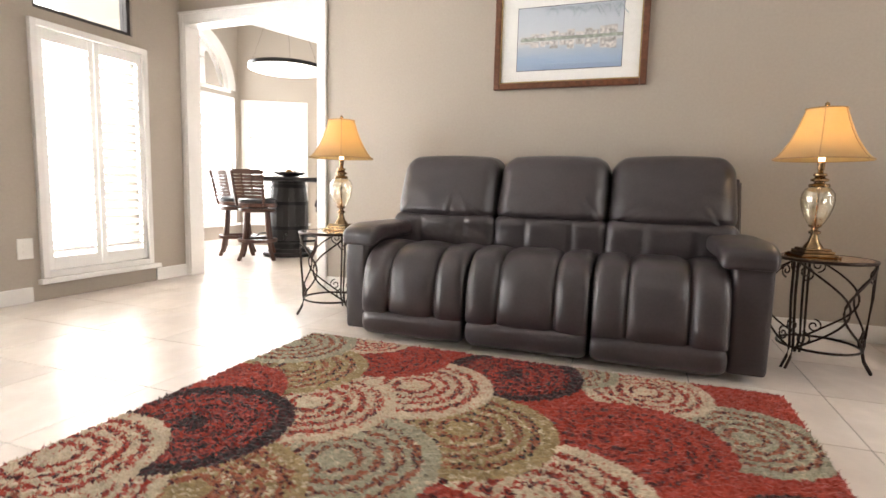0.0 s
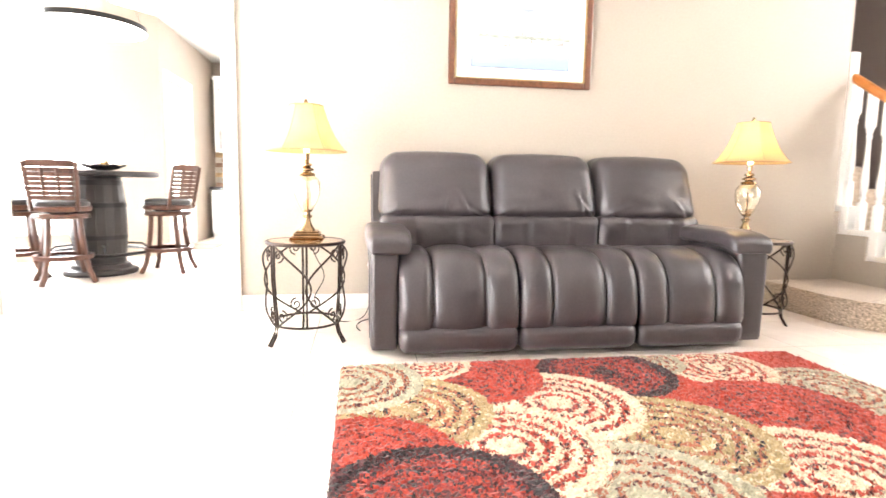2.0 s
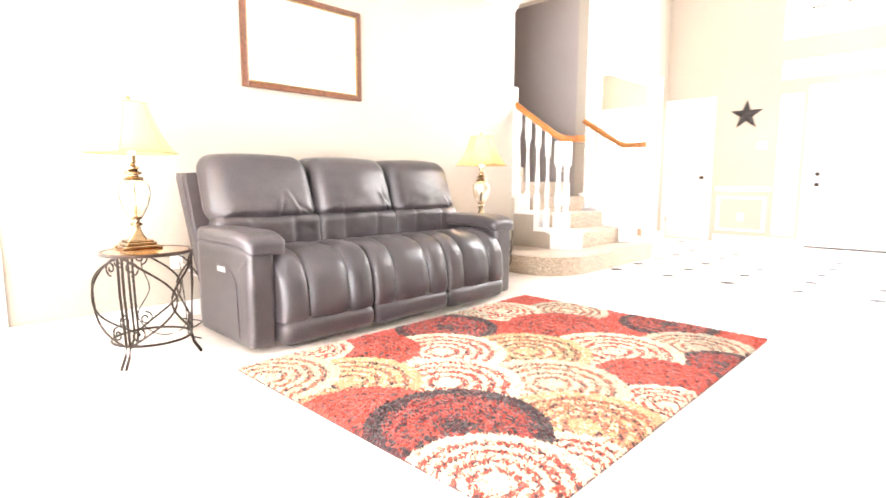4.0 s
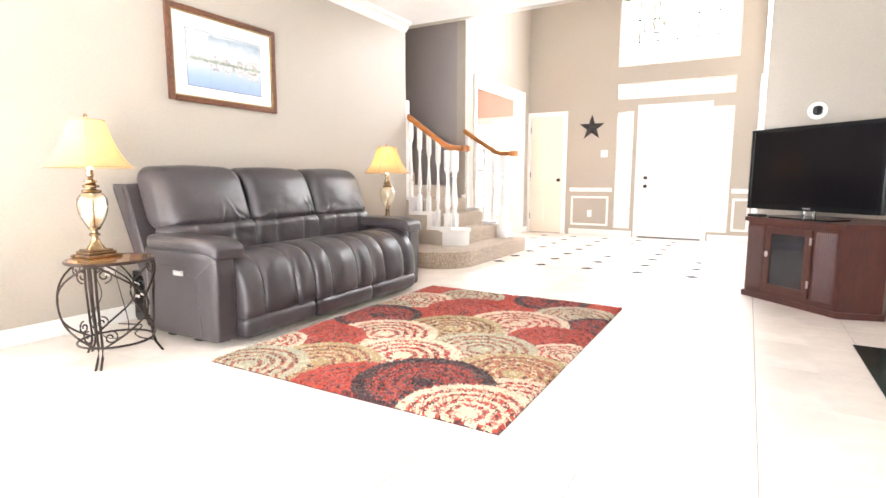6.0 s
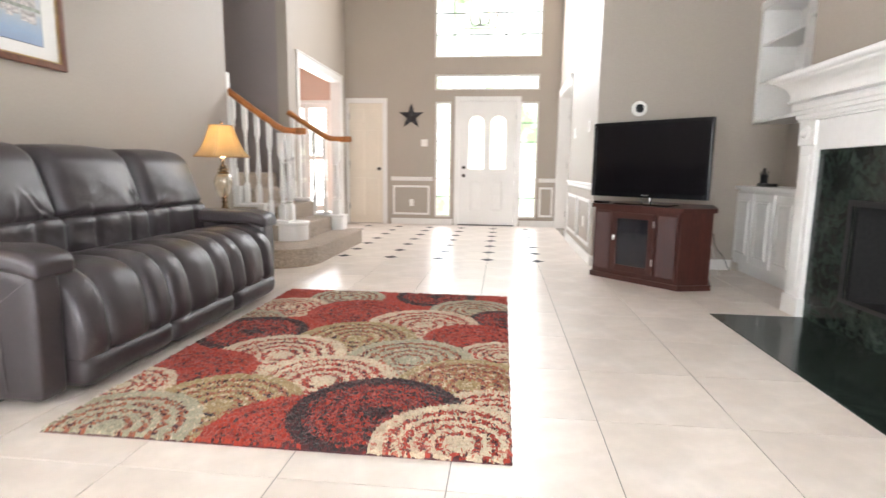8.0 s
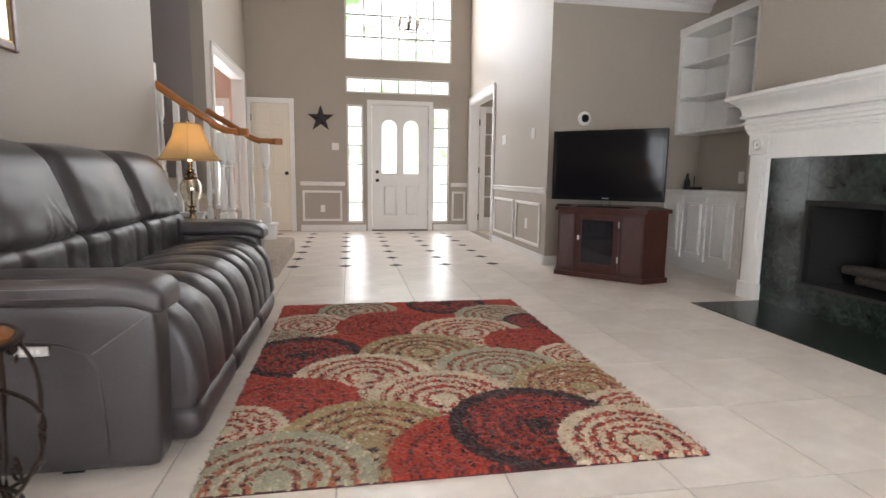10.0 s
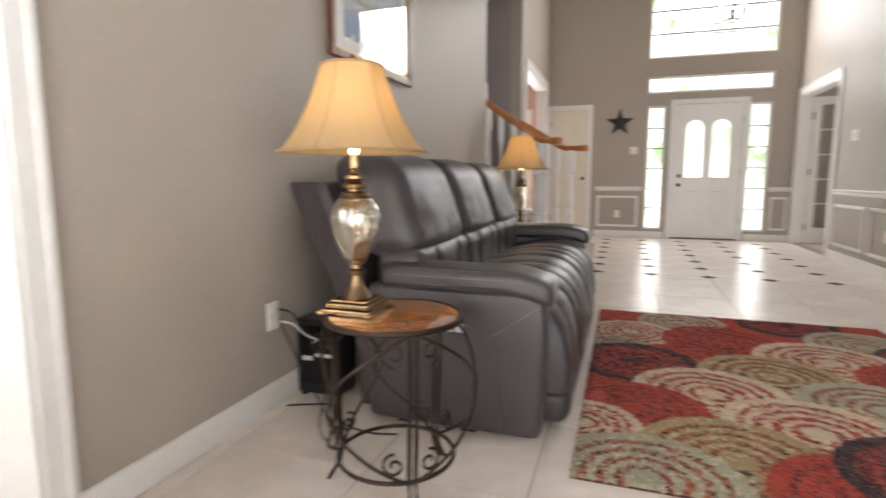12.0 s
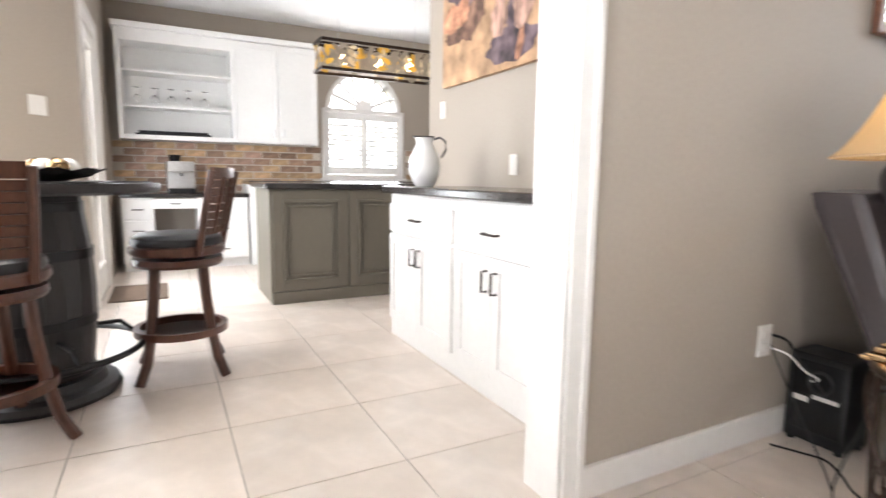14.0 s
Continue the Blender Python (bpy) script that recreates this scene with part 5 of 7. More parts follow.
# ---- television corner ----
def tv_stand():
    t = empty("tv_stand", pose(0, 0, 0), "cherry wood corner television stand with a glazed door", "tv stand")
    A, B, C, D, E, F = (1.43, -0.06), (2.035, 0.525), (2.34, 0.38), (2.46, 0.05), (2.05, -0.50), (1.50, -0.335)
    grow = lambda k: [(1.93 + (x - 1.93) * k, 0.0 + (y - 0.0) * k) for x, y in (A, B, C, D, E, F)]
    part("plinth", prism(bmesh.new(), grow(1.015), 0.001, 0.045), CHERRY, t)
    part("body", prism(bmesh.new(), grow(0.97), 0.045, 0.63), CHERRY, t)
    part("top", prism(bmesh.new(), grow(1.03), 0.63, 0.665), CHERRY, t, "dark cherry top")
    u = Vector((B[0] - A[0], B[1] - A[1], 0)).normalized()
    ang = math.degrees(math.atan2(u.y, u.x))
    L = math.hypot(B[0] - A[0], B[1] - A[1])
    m = Matrix.Translation((A[0] * 0.985 + 1.93 * 0.015 , A[1] * 0.985, 0)) @ Matrix.Rotation(radians(ang), 4, "Z")

    def placed(bm):
        bmesh.ops.transform(bm, matrix=m, verts=bm.verts)
        return bm
    # local x runs along the front from A to B, +y out of it
    dx0, dx1 = 0.225, 0.625
    dr = part("door", placed(boxes((dx0, dx0 + 0.05, 0.0, 0.022, 0.09, 0.60), (dx1 - 0.05, dx1, 0.0, 0.022, 0.09, 0.60), (dx0 + 0.05, dx1 - 0.05, 0.0, 0.022, 0.09, 0.145), (dx0 + 0.05, dx1 - 0.05, 0.0, 0.022, 0.55, 0.60), bevel=0.004)), CHERRY, t, "cherry framed glass door")
    part("glass", placed(boxes((dx0 + 0.05, dx1 - 0.05, 0.008, 0.012, 0.145, 0.55))), SMOKED, dr, "smoked glass pane")
    for z in (0.20, 0.52):
        part("hinge", placed(boxes((dx0 - 0.008, dx0 + 0.008, 0.02, 0.027, z - 0.028, z + 0.028), bevel=0.002)), STEEL, dr, "silver hinge")
    bm = lathed([(0.018, 0), (0.018, 0.01), (0.010, 0.014)], 16, squash=(0.7, 1.4))
    bmesh.ops.transform(bm, matrix=m @ pose(dx1 - 0.022, 0.02, 0.38, -90), verts=bm.verts)
    part("handle", bm, STEEL, dr, "oval silver pull", True)
    for a0, a1 in ((0.03, 0.205), (0.645, L - 0.03)):
        fl = part("fluted_panel", placed(boxes((a0, a1, 0.0, 0.010, 0.07, 0.61), bevel=0.002)), CHERRY, t)
        k = a0 + 0.018
        while k < a1 - 0.012:
            part("reed", placed(tube(bmesh.new(), [(k, 0.010, 0.09), (k, 0.010, 0.59)], 0.0055, 6)), CHERRY, fl, smooth=True)
            k += 0.0155
    inn = part("shelf", placed(boxes((dx0 + 0.05, dx1 - 0.05, -0.003, 0.006, 0.335, 0.35))), CHERRY, t)
    for a, z, w in ((0.33, 0.355, 0.18), (0.34, 0.16, 0.2)):
        part("inside_player", placed(boxes((a, a + w, -0.002, 0.005, z, z + 0.045))), BLACK, inn, "black media player")
    for a in range(3):
        part("indicator", placed(boxes((0.47 + a * 0.02, 0.478 + a * 0.02, 0.004, 0.0065, 0.175, 0.178))), SWITCH, inn)


SMOKED = mat("smoked_glass", (0.028, 0.028, 0.033), 0.05, trans=0.35)
tv_stand()


def television():
    u = Vector((2.17 - 1.50, 0.533 + 0.265, 0))
    w, h = u.length, 0.656
    t = empty("television", Matrix.Translation((1.50, -0.265, 0.665)) @ Matrix.Rotation(math.atan2(u.y, u.x), 4, "Z"), "flat black television switched off on the corner stand", "television")
    z0 = 0.062
    part("case", boxes((0, w, -0.045, 0.0, z0, z0 + h), (w * 0.25, w * 0.75, -0.08, -0.044, z0 + 0.1, z0 + h - 0.1), bevel=0.008), BLACK, t)
    b = 0.032
    part("bezel", boxes((0.003, b, 0.0, 0.008, z0 + 0.003, z0 + h - 0.003), (w - b, w - 0.003, 0.0, 0.008, z0 + 0.003, z0 + h - 0.003), (b, w - b, 0.0, 0.008, z0 + 0.003, z0 + 0.045), (b, w - b, 0.0, 0.008, z0 + h - b, z0 + h - 0.003), bevel=0.003), GLOSSBLACK, t, "glossy black bezel")
    part("screen", boxes((b, w - b, 0.0005, 0.003, z0 + 0.045, z0 + h - b)), SCREEN, t, "dark reflective screen")
    part("brand_bar", boxes((w * 0.47, w * 0.53, 0.008, 0.0088, z0 + 0.018, z0 + 0.026)), STEEL, t)
    part("neck", boxes((w / 2 - 0.04, w / 2 + 0.04, -0.05, -0.01, 0.012, z0 + 0.02), bevel=0.004), GLASS, t)
    part("foot", boxes((w / 2 - 0.24, w / 2 + 0.24, -0.14, 0.10, 0.0, 0.012), bevel=0.005), GLOSSBLACK, t, "glossy black foot")


GLOSSBLACK = mat("gloss_black_plastic", (0.008, 0.008, 0.009), 0.10, blotch=0.1)
GLOSSBLACK.node_tree.nodes["Principled BSDF"].inputs["Specular IOR Level"].default_value = 0.18
television()
rm = empty("cable_box", pose(2.02, 0.46, 0.667, 0, 0, 45), "small black box on the television stand", "box")
part("case", boxes((-0.06, 0.06, -0.04, 0.04, 0, 0.022), bevel=0.004), BLACK, rm)
part("display", boxes((-0.03, 0.03, 0.04, 0.041, 0.006, 0.016)), SCREEN, rm)
th = empty("security_camera", pose(TX - 0.001, 0.065, 1.555, 0, -90, 0), "round white wall camera with a black eye", "camera")
part("plate", lathed([(0.072, 0.0), (0.072, 0.008), (0.062, 0.014), (0.0, 0.0145)], 36), SWITCH, th, smooth=True)
bm = soft_box(bmesh.new(), -0.040, 0.040, -0.036, 0.036, 0.010, 0.040, 0.028, 8)
part("eye", bm, GLOSSBLACK, th, "black camera eye", True)


def cable(name, pts, r, material, label):
    out = []
    P = [Vector(p) for p in pts]
    for i in range(len(P) - 1):
        a, b, c, d = P[max(i - 1, 0)], P[i], P[i + 1], P[min(i + 2, len(P) - 1)]
        for k in range(8):
            t = k / 8
            out.append(0.5 * ((2 * b) + (c - a) * t + (2 * a - 5 * b + 4 * c - d) * t * t + (3 * b - a - 3 * c + d) * t ** 3))
    out.append(P[-1])
    return tagged(part(name, tube(bmesh.new(), out, r, 6), material, None, smooth=True), label, "cable")


cable("power_cable", [(1.95, -0.50, 0.42), (2.15, -0.60, 0.28), (2.35, -0.75, 0.16), (2.48, -0.85, 0.05), (2.50, -0.88, 0.006)], 0.004, RUBBER, "black power cable hanging behind the television stand")
cable("white_cable", [(2.50, -0.62, 0.55), (2.42, -0.60, 0.45), (2.10, -0.57, 0.22), (1.96, -0.56, 0.10), (2.2, -0.68, 0.006), (2.45, -0.8, 0.006)], 0.003, SWITCH, "white cable looping down the wall")


# ---- fireplace and bookcase ----
def fireplace():
    f = empty("fireplace", pose(0, 0, 0), "white mantel fireplace with a dark green granite surround", "fireplace")
    fy = -0.66
    xl, xr = -0.96, 0.75
    for a0, a1, z0, z1 in ((0.39, xr, 0.0, 1.10), (xl, -0.61, 0.0, 1.10), (-0.61, 0.39, 0.80, 1.10), (-0.61, 0.39, 0.0, 0.20)):
        part("surround_slab", boxes((a0, a1, fy - 0.02, fy + 0.012, z0, z1), bevel=0.002), GRANITE, f, "polished black green granite slab")
    fb = part("firebox", boxes((-0.61, -0.57, BK + 0.02, fy - 0.02, 0.2, 0.8), (0.35, 0.39, BK + 0.02, fy - 0.02, 0.2, 0.8), (-0.61, 0.39, BK + 0.02, BK + 0.05, 0.2, 0.8), (-0.61, 0.39, BK + 0.02, fy - 0.02, 0.16, 0.2), (-0.61, 0.39, BK + 0.02, fy - 0.02, 0.8, 0.84)), SOOT, f, "soot-black firebox")
    part("firebox_frame", boxes((-0.61, -0.575, fy + 0.0125, fy + 0.02, 0.2, 0.8), (0.355, 0.39, fy + 0.0125, fy + 0.02, 0.2, 0.8), (-0.575, 0.355, fy + 0.0125, fy + 0.02, 0.765, 0.8), (-0.575, 0.355, fy + 0.0125, fy + 0.02, 0.2, 0.225)), SOOT, fb)
    rng = random.Random(3)
    for k in range(4):
        bm = lathed([(0.0, -0.22), (0.035, -0.215), (0.04, 0.0), (0.033, 0.215), (0.0, 0.22)], 10)
        bmesh.ops.transform(bm, matrix=pose(-0.1 + 0.05 * k, -0.95 + 0.04 * (k % 2), 0.27 + 0.06 * (k // 2), 0, 90, rng.uniform(-25, 25)), verts=bm.verts)
        part("log", bm, mat("charred_log", (0.035, 0.028, 0.022), 0.9, grain=0.4, bump=0.6, bump_scale=40), fb, smooth=True)
    for x0, x1 in ((xr, 0.925), (xl - 0.175, xl)):
        c = (x0 + x1) / 2
        pil = part("pilaster", boxes((x0, x1, fy - 0.02, fy + 0.045, 0.0, 1.13), (x0 - 0.012, x1 + 0.012, fy - 0.02, fy + 0.06, 0.001, 0.13), bevel=0.005), TRIM, f)
        part("pilaster_panel", boxes((x0 + 0.038, x1 - 0.038, fy + 0.045, fy + 0.055, 0.18, 1.07), bevel=0.006), TRIM, pil)
        part("cap_block", boxes((x0 - 0.008, x1 + 0.008, fy - 0.02, fy + 0.06, 1.13, 1.29), bevel=0.005), TRIM, pil)
        bm = lathed([(0.045, 0), (0.045, 0.012), (0.035, 0.016), (0.030, 0.008), (0.018, 0.008), (0.012, 0.018), (0.0, 0.02)], 24)
        bmesh.ops.transform(bm, matrix=pose(c, fy + 0.06, 1.21, -90), verts=bm.verts)
        part("rosette", bm, TRIM, pil, smooth=True)
    part("frieze", boxes((xl, xr, fy - 0.02, fy + 0.04, 1.10, 1.29), bevel=0.004), TRIM, f)
    # the mantel: one swept profile of (projection, height) with returned ends, and its shelf
    def swept(rows):
        bm, rings = bmesh.new(), []
        for d, z in rows:
            a, b = xl - 0.175 - d * 0.6, 0.925 + d * 0.42
            rings.append([bm.verts.new(p) for p in ((a, fy - 0.02, z), (a, fy + d, z), (b, fy + d, z), (b, fy - 0.02, z))])
        for p, q in zip(rings, rings[1:]):
            for k in range(3):
                bm.faces.new((p[k], p[k + 1], q[k + 1], q[k]))
        bm.faces.new(rings[0][::-1])
        bm.faces.new(rings[-1])
        return bm
    part("bed_moulding", swept([(0.061, 1.286), (0.064, 1.300), (0.073, 1.302), (0.076, 1.326), (0.086, 1.330), (0.089, 1.354), (0.098, 1.359), (0.101, 1.384), (0.084, 1.390), (0.082, 1.405)]), TRIM, f, smooth=True)
    part("mantel_moulding", swept([(0.122, 1.406), (0.131, 1.412), (0.131, 1.422), (0.114, 1.428), (0.114, 1.440), (0.119, 1.466), (0.133, 1.491), (0.158, 1.513), (0.186, 1.527), (0.200, 1.532), (0.205, 1.541)]), TRIM, f, smooth=True)
    part("mantel_shelf", swept([(0.226, 1.542), (0.236, 1.549), (0.240, 1.561), (0.236, 1.573), (0.226, 1.580)]), TRIM, f, smooth=True)


structure("wall_chimney", panel_wall("y", BK, -0.66 - 0.02 - BK, -1.24, 1.02, 0, CZ + 0.1, [(-0.61, 0.39, 0.16, 0.84)]), PAINT, "taupe chimney breast")
fireplace()
tagged(part("hearth", boxes((-1.06, 0.735, -0.66 + 0.012, -0.06, 0.0, 0.006), bevel=0.001), GRANITE), "flush polished black granite hearth", "hearth")


def bookcase():
    b = empty("bookcase", pose(0, 0, 0), "white built-in bookcase with open shelves above cabinets", "bookcase")
    x0, x1, fy = 1.03, TX - 0.002, -0.90
    part("lower_body", boxes((x0, x1, BK + 0.002, fy - 0.02, 0.09, 0.80), (x0, x1, BK + 0.002, fy - 0.07, 0.001, 0.09)), TRIM, b)
    part("worktop", boxes((x0, x1, BK + 0.002, fy + 0.015, 0.80, 0.83), bevel=0.004), TRIM, b)
    n, w = 4, (x1 - x0) / 4
    for k in range(n):
        a0, a1 = x0 + k * w + 0.02, x0 + (k + 1) * w - 0.02
        d = part("door", boxes((a0, a1, fy - 0.02, fy, 0.13, 0.77), bevel=0.004), TRIM, b)
        part("raised_panel", boxes((a0 + 0.075, a1 - 0.075, fy - 0.002, fy + 0.014, 0.215, 0.685), bevel=0.012), TRIM, d)
        g = a0 + 0.055, a1 - 0.055, 0.195, 0.705
        part("panel_bead", boxes((g[0], g[1], fy - 0.001, fy + 0.012, g[2], g[2] + 0.012), (g[0], g[1], fy - 0.001, fy + 0.012, g[3] - 0.012, g[3]), (g[0], g[0] + 0.012, fy - 0.001, fy + 0.012, g[2] + 0.012, g[3] - 0.012), (g[1] - 0.012, g[1], fy - 0.001, fy + 0.012, g[2] + 0.012, g[3] - 0.012), bevel=0.003), TRIM, d)
    part("upper_frame", boxes((x0, 1.40, BK + 0.002, fy - 0.10, 1.41, 2.50), (1.40, 1.425, BK + 0.002, fy - 0.08, 1.41, 2.46), (1.72, 1.75, BK + 0.002, fy - 0.08, 1.44, 2.42), (2.47, x1, BK + 0.002, fy - 0.08, 1.41, 2.46), (1.425, 2.47, BK + 0.002, fy - 0.08, 1.41, 1.44), (1.40, x1, BK + 0.002, fy - 0.07, 2.42, 2.50), bevel=0.003), TRIM, b)
    part("upper_back", boxes((1.425, 2.47, BK + 0.002, BK + 0.012, 1.44, 2.42)), TRIM, b)
    for z in (1.76, 2.10):
        part("shelf", boxes((1.75, 2.47, BK + 0.012, fy - 0.085, z, z + 0.022), bevel=0.003), TRIM, b)
    for z in (1.60, 2.16):
        part("shelf", boxes((1.425, 1.72, BK + 0.012, fy - 0.085, z, z + 0.022), bevel=0.003), TRIM, b)


bookcase()
rt = empty("router", pose(2.2, -1.02, 0.83), "small black router with an upright aerial on the bookcase", "router")
part("case", boxes((-0.09, 0.09, -0.05, 0.05, 0.0, 0.03), bevel=0.006), BLACK, rt)
for x in (-0.06, 0.06):
    part("aerial", tube(bmesh.new(), [(x, 0.03, 0.02), (x * 1.1, 0.035, 0.14)], 0.005, 8), BLACK, rt)
bt = empty("bottle", pose(2.34, -1.05, 0.83), "small dark bottle on the bookcase top", "bottle")
part("body", lathed([(0.028, 0), (0.030, 0.01), (0.030, 0.09), (0.012, 0.12), (0.011, 0.16), (0.013, 0.165), (0.0, 0.17)], 18), BLACK, bt, smooth=True)


# ---- wall plates ----
def plate(name, m, label, category, holes, w=0.075, h=0.118):
    p = empty(name, m, label, category)
    part("plate", boxes((-w / 2, w / 2, -0.007, 0, -h / 2, h / 2), bevel=0.003), SWITCH, p)
    for x, z, a, c in holes:
        part("rocker" if category == "switch" else "socket", boxes((x - a, x + a, -0.011, -0.006, z - c, z + c), bevel=0.002), SWITCH, p)
    return p


SOCK = [(0, 0.024, 0.017, 0.014), (0, -0.024, 0.017, 0.014)]
plate("wall_switch", pose(FX, 2.72, 1.41, 0, 0, -90), "double white rocker switch beside the entrance", "switch", [(-0.024, 0, 0.015, 0.032), (0.024, 0, 0.015, 0.032)], 0.115)
plate("wall_outlet", pose(FX, 2.94, 0.38, 0, 0, -90), "white outlet inside a wall panel", "outlet", SOCK)
plate("wall_switch", pose(4.15, HY, 1.43, 0, 0, 180), "triple white switch on the foyer wall", "switch", [(-0.045, 0, 0.015, 0.032), (0, 0, 0.015, 0.032), (0.045, 0, 0.015, 0.032)], 0.16)
plate("wall_switch", pose(3.0, HY, 1.43, 0, 0, 180), "double white switch on the foyer wall", "switch", [(-0.024, 0, 0.015, 0.032), (0.024, 0, 0.015, 0.032)], 0.115)
plate("wall_outlet", pose(3.15, HY, 0.40, 0, 0, 180), "white outlet inside a foyer wall panel", "outlet", SOCK)
plate("wall_outlet", pose(-1.155, W, 0.385, 0, 0, 0), "white outlet with plugs beside the sofa", "outlet", SOCK)
plate("wall_outlet", pose(LX, 2.83, 0.37, 0, 0, 90), "white outlet under the windows", "outlet", SOCK, 0.1, 0.14)
plate("wall_outlet", pose(1.85, BK, 0.96, 0, 0, 180), "white outlet above the built-in cabinets", "outlet", SOCK)


# ---- star ----
def tin_star():
    s = empty("wall_star", pose(FX - 0.001, 2.95, 1.855, 0, 0, -90), "dark tin barn star on the wall", "star")
    bm, R, r = bmesh.new(), 0.225, 0.088
    rim = [bm.verts.new(((R if k % 2 == 0 else r) * math.sin(math.pi * k / 5), -0.004, (R if k % 2 == 0 else r) * math.cos(math.pi * k / 5))) for k in range(10)]
    tip, back = bm.verts.new((0, -0.045, 0)), bm.verts.new((0, 0, 0))
    for k in range(10):
        bm.faces.new((rim[k], rim[(k + 1) % 10], tip))
        bm.faces.new((rim[(k + 1) % 10], rim[k], back))
    part("star", bm, STARMETAL, s)


tin_star()


# ---- foyer lantern ----
def lantern():
    t = empty("foyer_lantern", pose(4.40, 1.71, 2.74), "open bronze cage lantern with lit candle lamps", "chandelier")
    a, b, h = 0.215, 0.245, 0.72
    lo = [(-a, -a, 0), (a, -a, 0), (a, a, 0), (-a, a, 0)]
    hi = [(-b, -b, h), (b, -b, h), (b, b, h), (-b, b, h)]
    for p, q in list(zip(lo, lo[1:] + lo[:1])) + list(zip(hi, hi[1:] + hi[:1])) + list(zip(lo, hi)) + [(p, (0, 0, h + 0.22)) for p in hi]:
        part("bar", tube(bmesh.new(), [p, q], 0.006, 6), BRASS, t)
    part("stem", tube(bmesh.new(), [(0, 0, 0.10), (0, 0, 2.555)], 0.008, 8), IRON, t)
    for k in range(6):
        c, s = math.cos(math.pi * k / 3), math.sin(math.pi * k / 3)
        arm = part("arm", tube(bmesh.new(), [(0, 0, 0.10), (0.06 * c, 0.06 * s, 0.085), (0.13 * c, 0.13 * s, 0.10), (0.14 * c, 0.14 * s, 0.14)], 0.006, 6), IRON, t)
        part("candle", lathed([(0.022, 0.14), (0.022, 0.146), (0.013, 0.15), (0.013, 0.23), (0.0, 0.232)], 12, (0.14 * c, 0.14 * s, 0)), SWITCH, arm)
        part("flame_bulb", lathed([(0.006, 0.232), (0.012, 0.25), (0.0, 0.285)], 10, (0.14 * c, 0.14 * s, 0)), BULB, arm)


lantern()

# ---- beside the sofa ----
sw = empty("subwoofer", pose(-0.93, 4.03, 0, 0, 0, 0), "black subwoofer box on the floor behind the sofa arm", "speaker")
part("cabinet", boxes((-0.10, 0.06, -0.065, 0.14, 0.012, 0.345), bevel=0.008), BLACK, sw)
part("back_plate", boxes((-0.106, -0.10, -0.05, 0.12, 0.06, 0.32), bevel=0.002), GLOSSBLACK, sw)
part("port", tube(bmesh.new(), [(-0.112, 0.02 + 0.04 * math.cos(k * math.pi / 10), 0.25 + 0.04 * math.sin(k * math.pi / 10)) for k in range(21)], 0.006, 6), RUBBER, sw)
part("sticker", boxes((-0.108, -0.1055, -0.04, 0.045, 0.185, 0.20)), SWITCH, sw, "white printed sticker")
part("sticker", boxes((-0.108, -0.1055, 0.06, 0.11, 0.165, 0.185)), SWITCH, sw, "white printed sticker")
for x in (-0.08, 0.04):
    for y in (-0.045, 0.12):
        part("foot", lathed([(0.015, 0), (0.015, 0.013)], 12, (x, y, 0)), RUBBER, sw)
cable("plug_cable", [(-1.14, W - 0.02, 0.41), (-1.13, W - 0.07, 0.40), (-1.09, W - 0.09, 0.34), (-1.05, 4.03, 0.22)], 0.005, RUBBER, "black plug lead from the outlet")
cable("plug_cable", [(-1.14, W - 0.02, 0.36), (-1.13, W - 0.08, 0.35), (-1.10, W - 0.12, 0.30), (-1.06, 4.05, 0.27), (-1.045, 4.08, 0.25)], 0.0035, SWITCH, "white plug lead from the outlet")
cable("floor_cable", [(-1.16, 4.14, 0.006), (-1.12, 4.05, 0.006), (-1.10, 3.98, 0.006), (-1.16, 3.90, 0.006), (-1.24, 3.82, 0.006), (-1.27, 3.70, 0.006), (-1.25, 3.60, 0.006)], 0.004, RUBBER, "black cable lying on the floor by the sofa")
cable("lamp_cord", [(-1.525, 3.62, 0.50), (-1.50, 3.70, 0.42), (-1.46, 3.74, 0.30), (-1.52, 3.76, 0.15), (-1.40, 3.80, 0.02), (-1.22, 3.92, 0.02), (-1.16, 4.10, 0.25), (-1.14, W - 0.02, 0.37)], 0.003, RUBBER, "thin black lamp cord looping under the table")

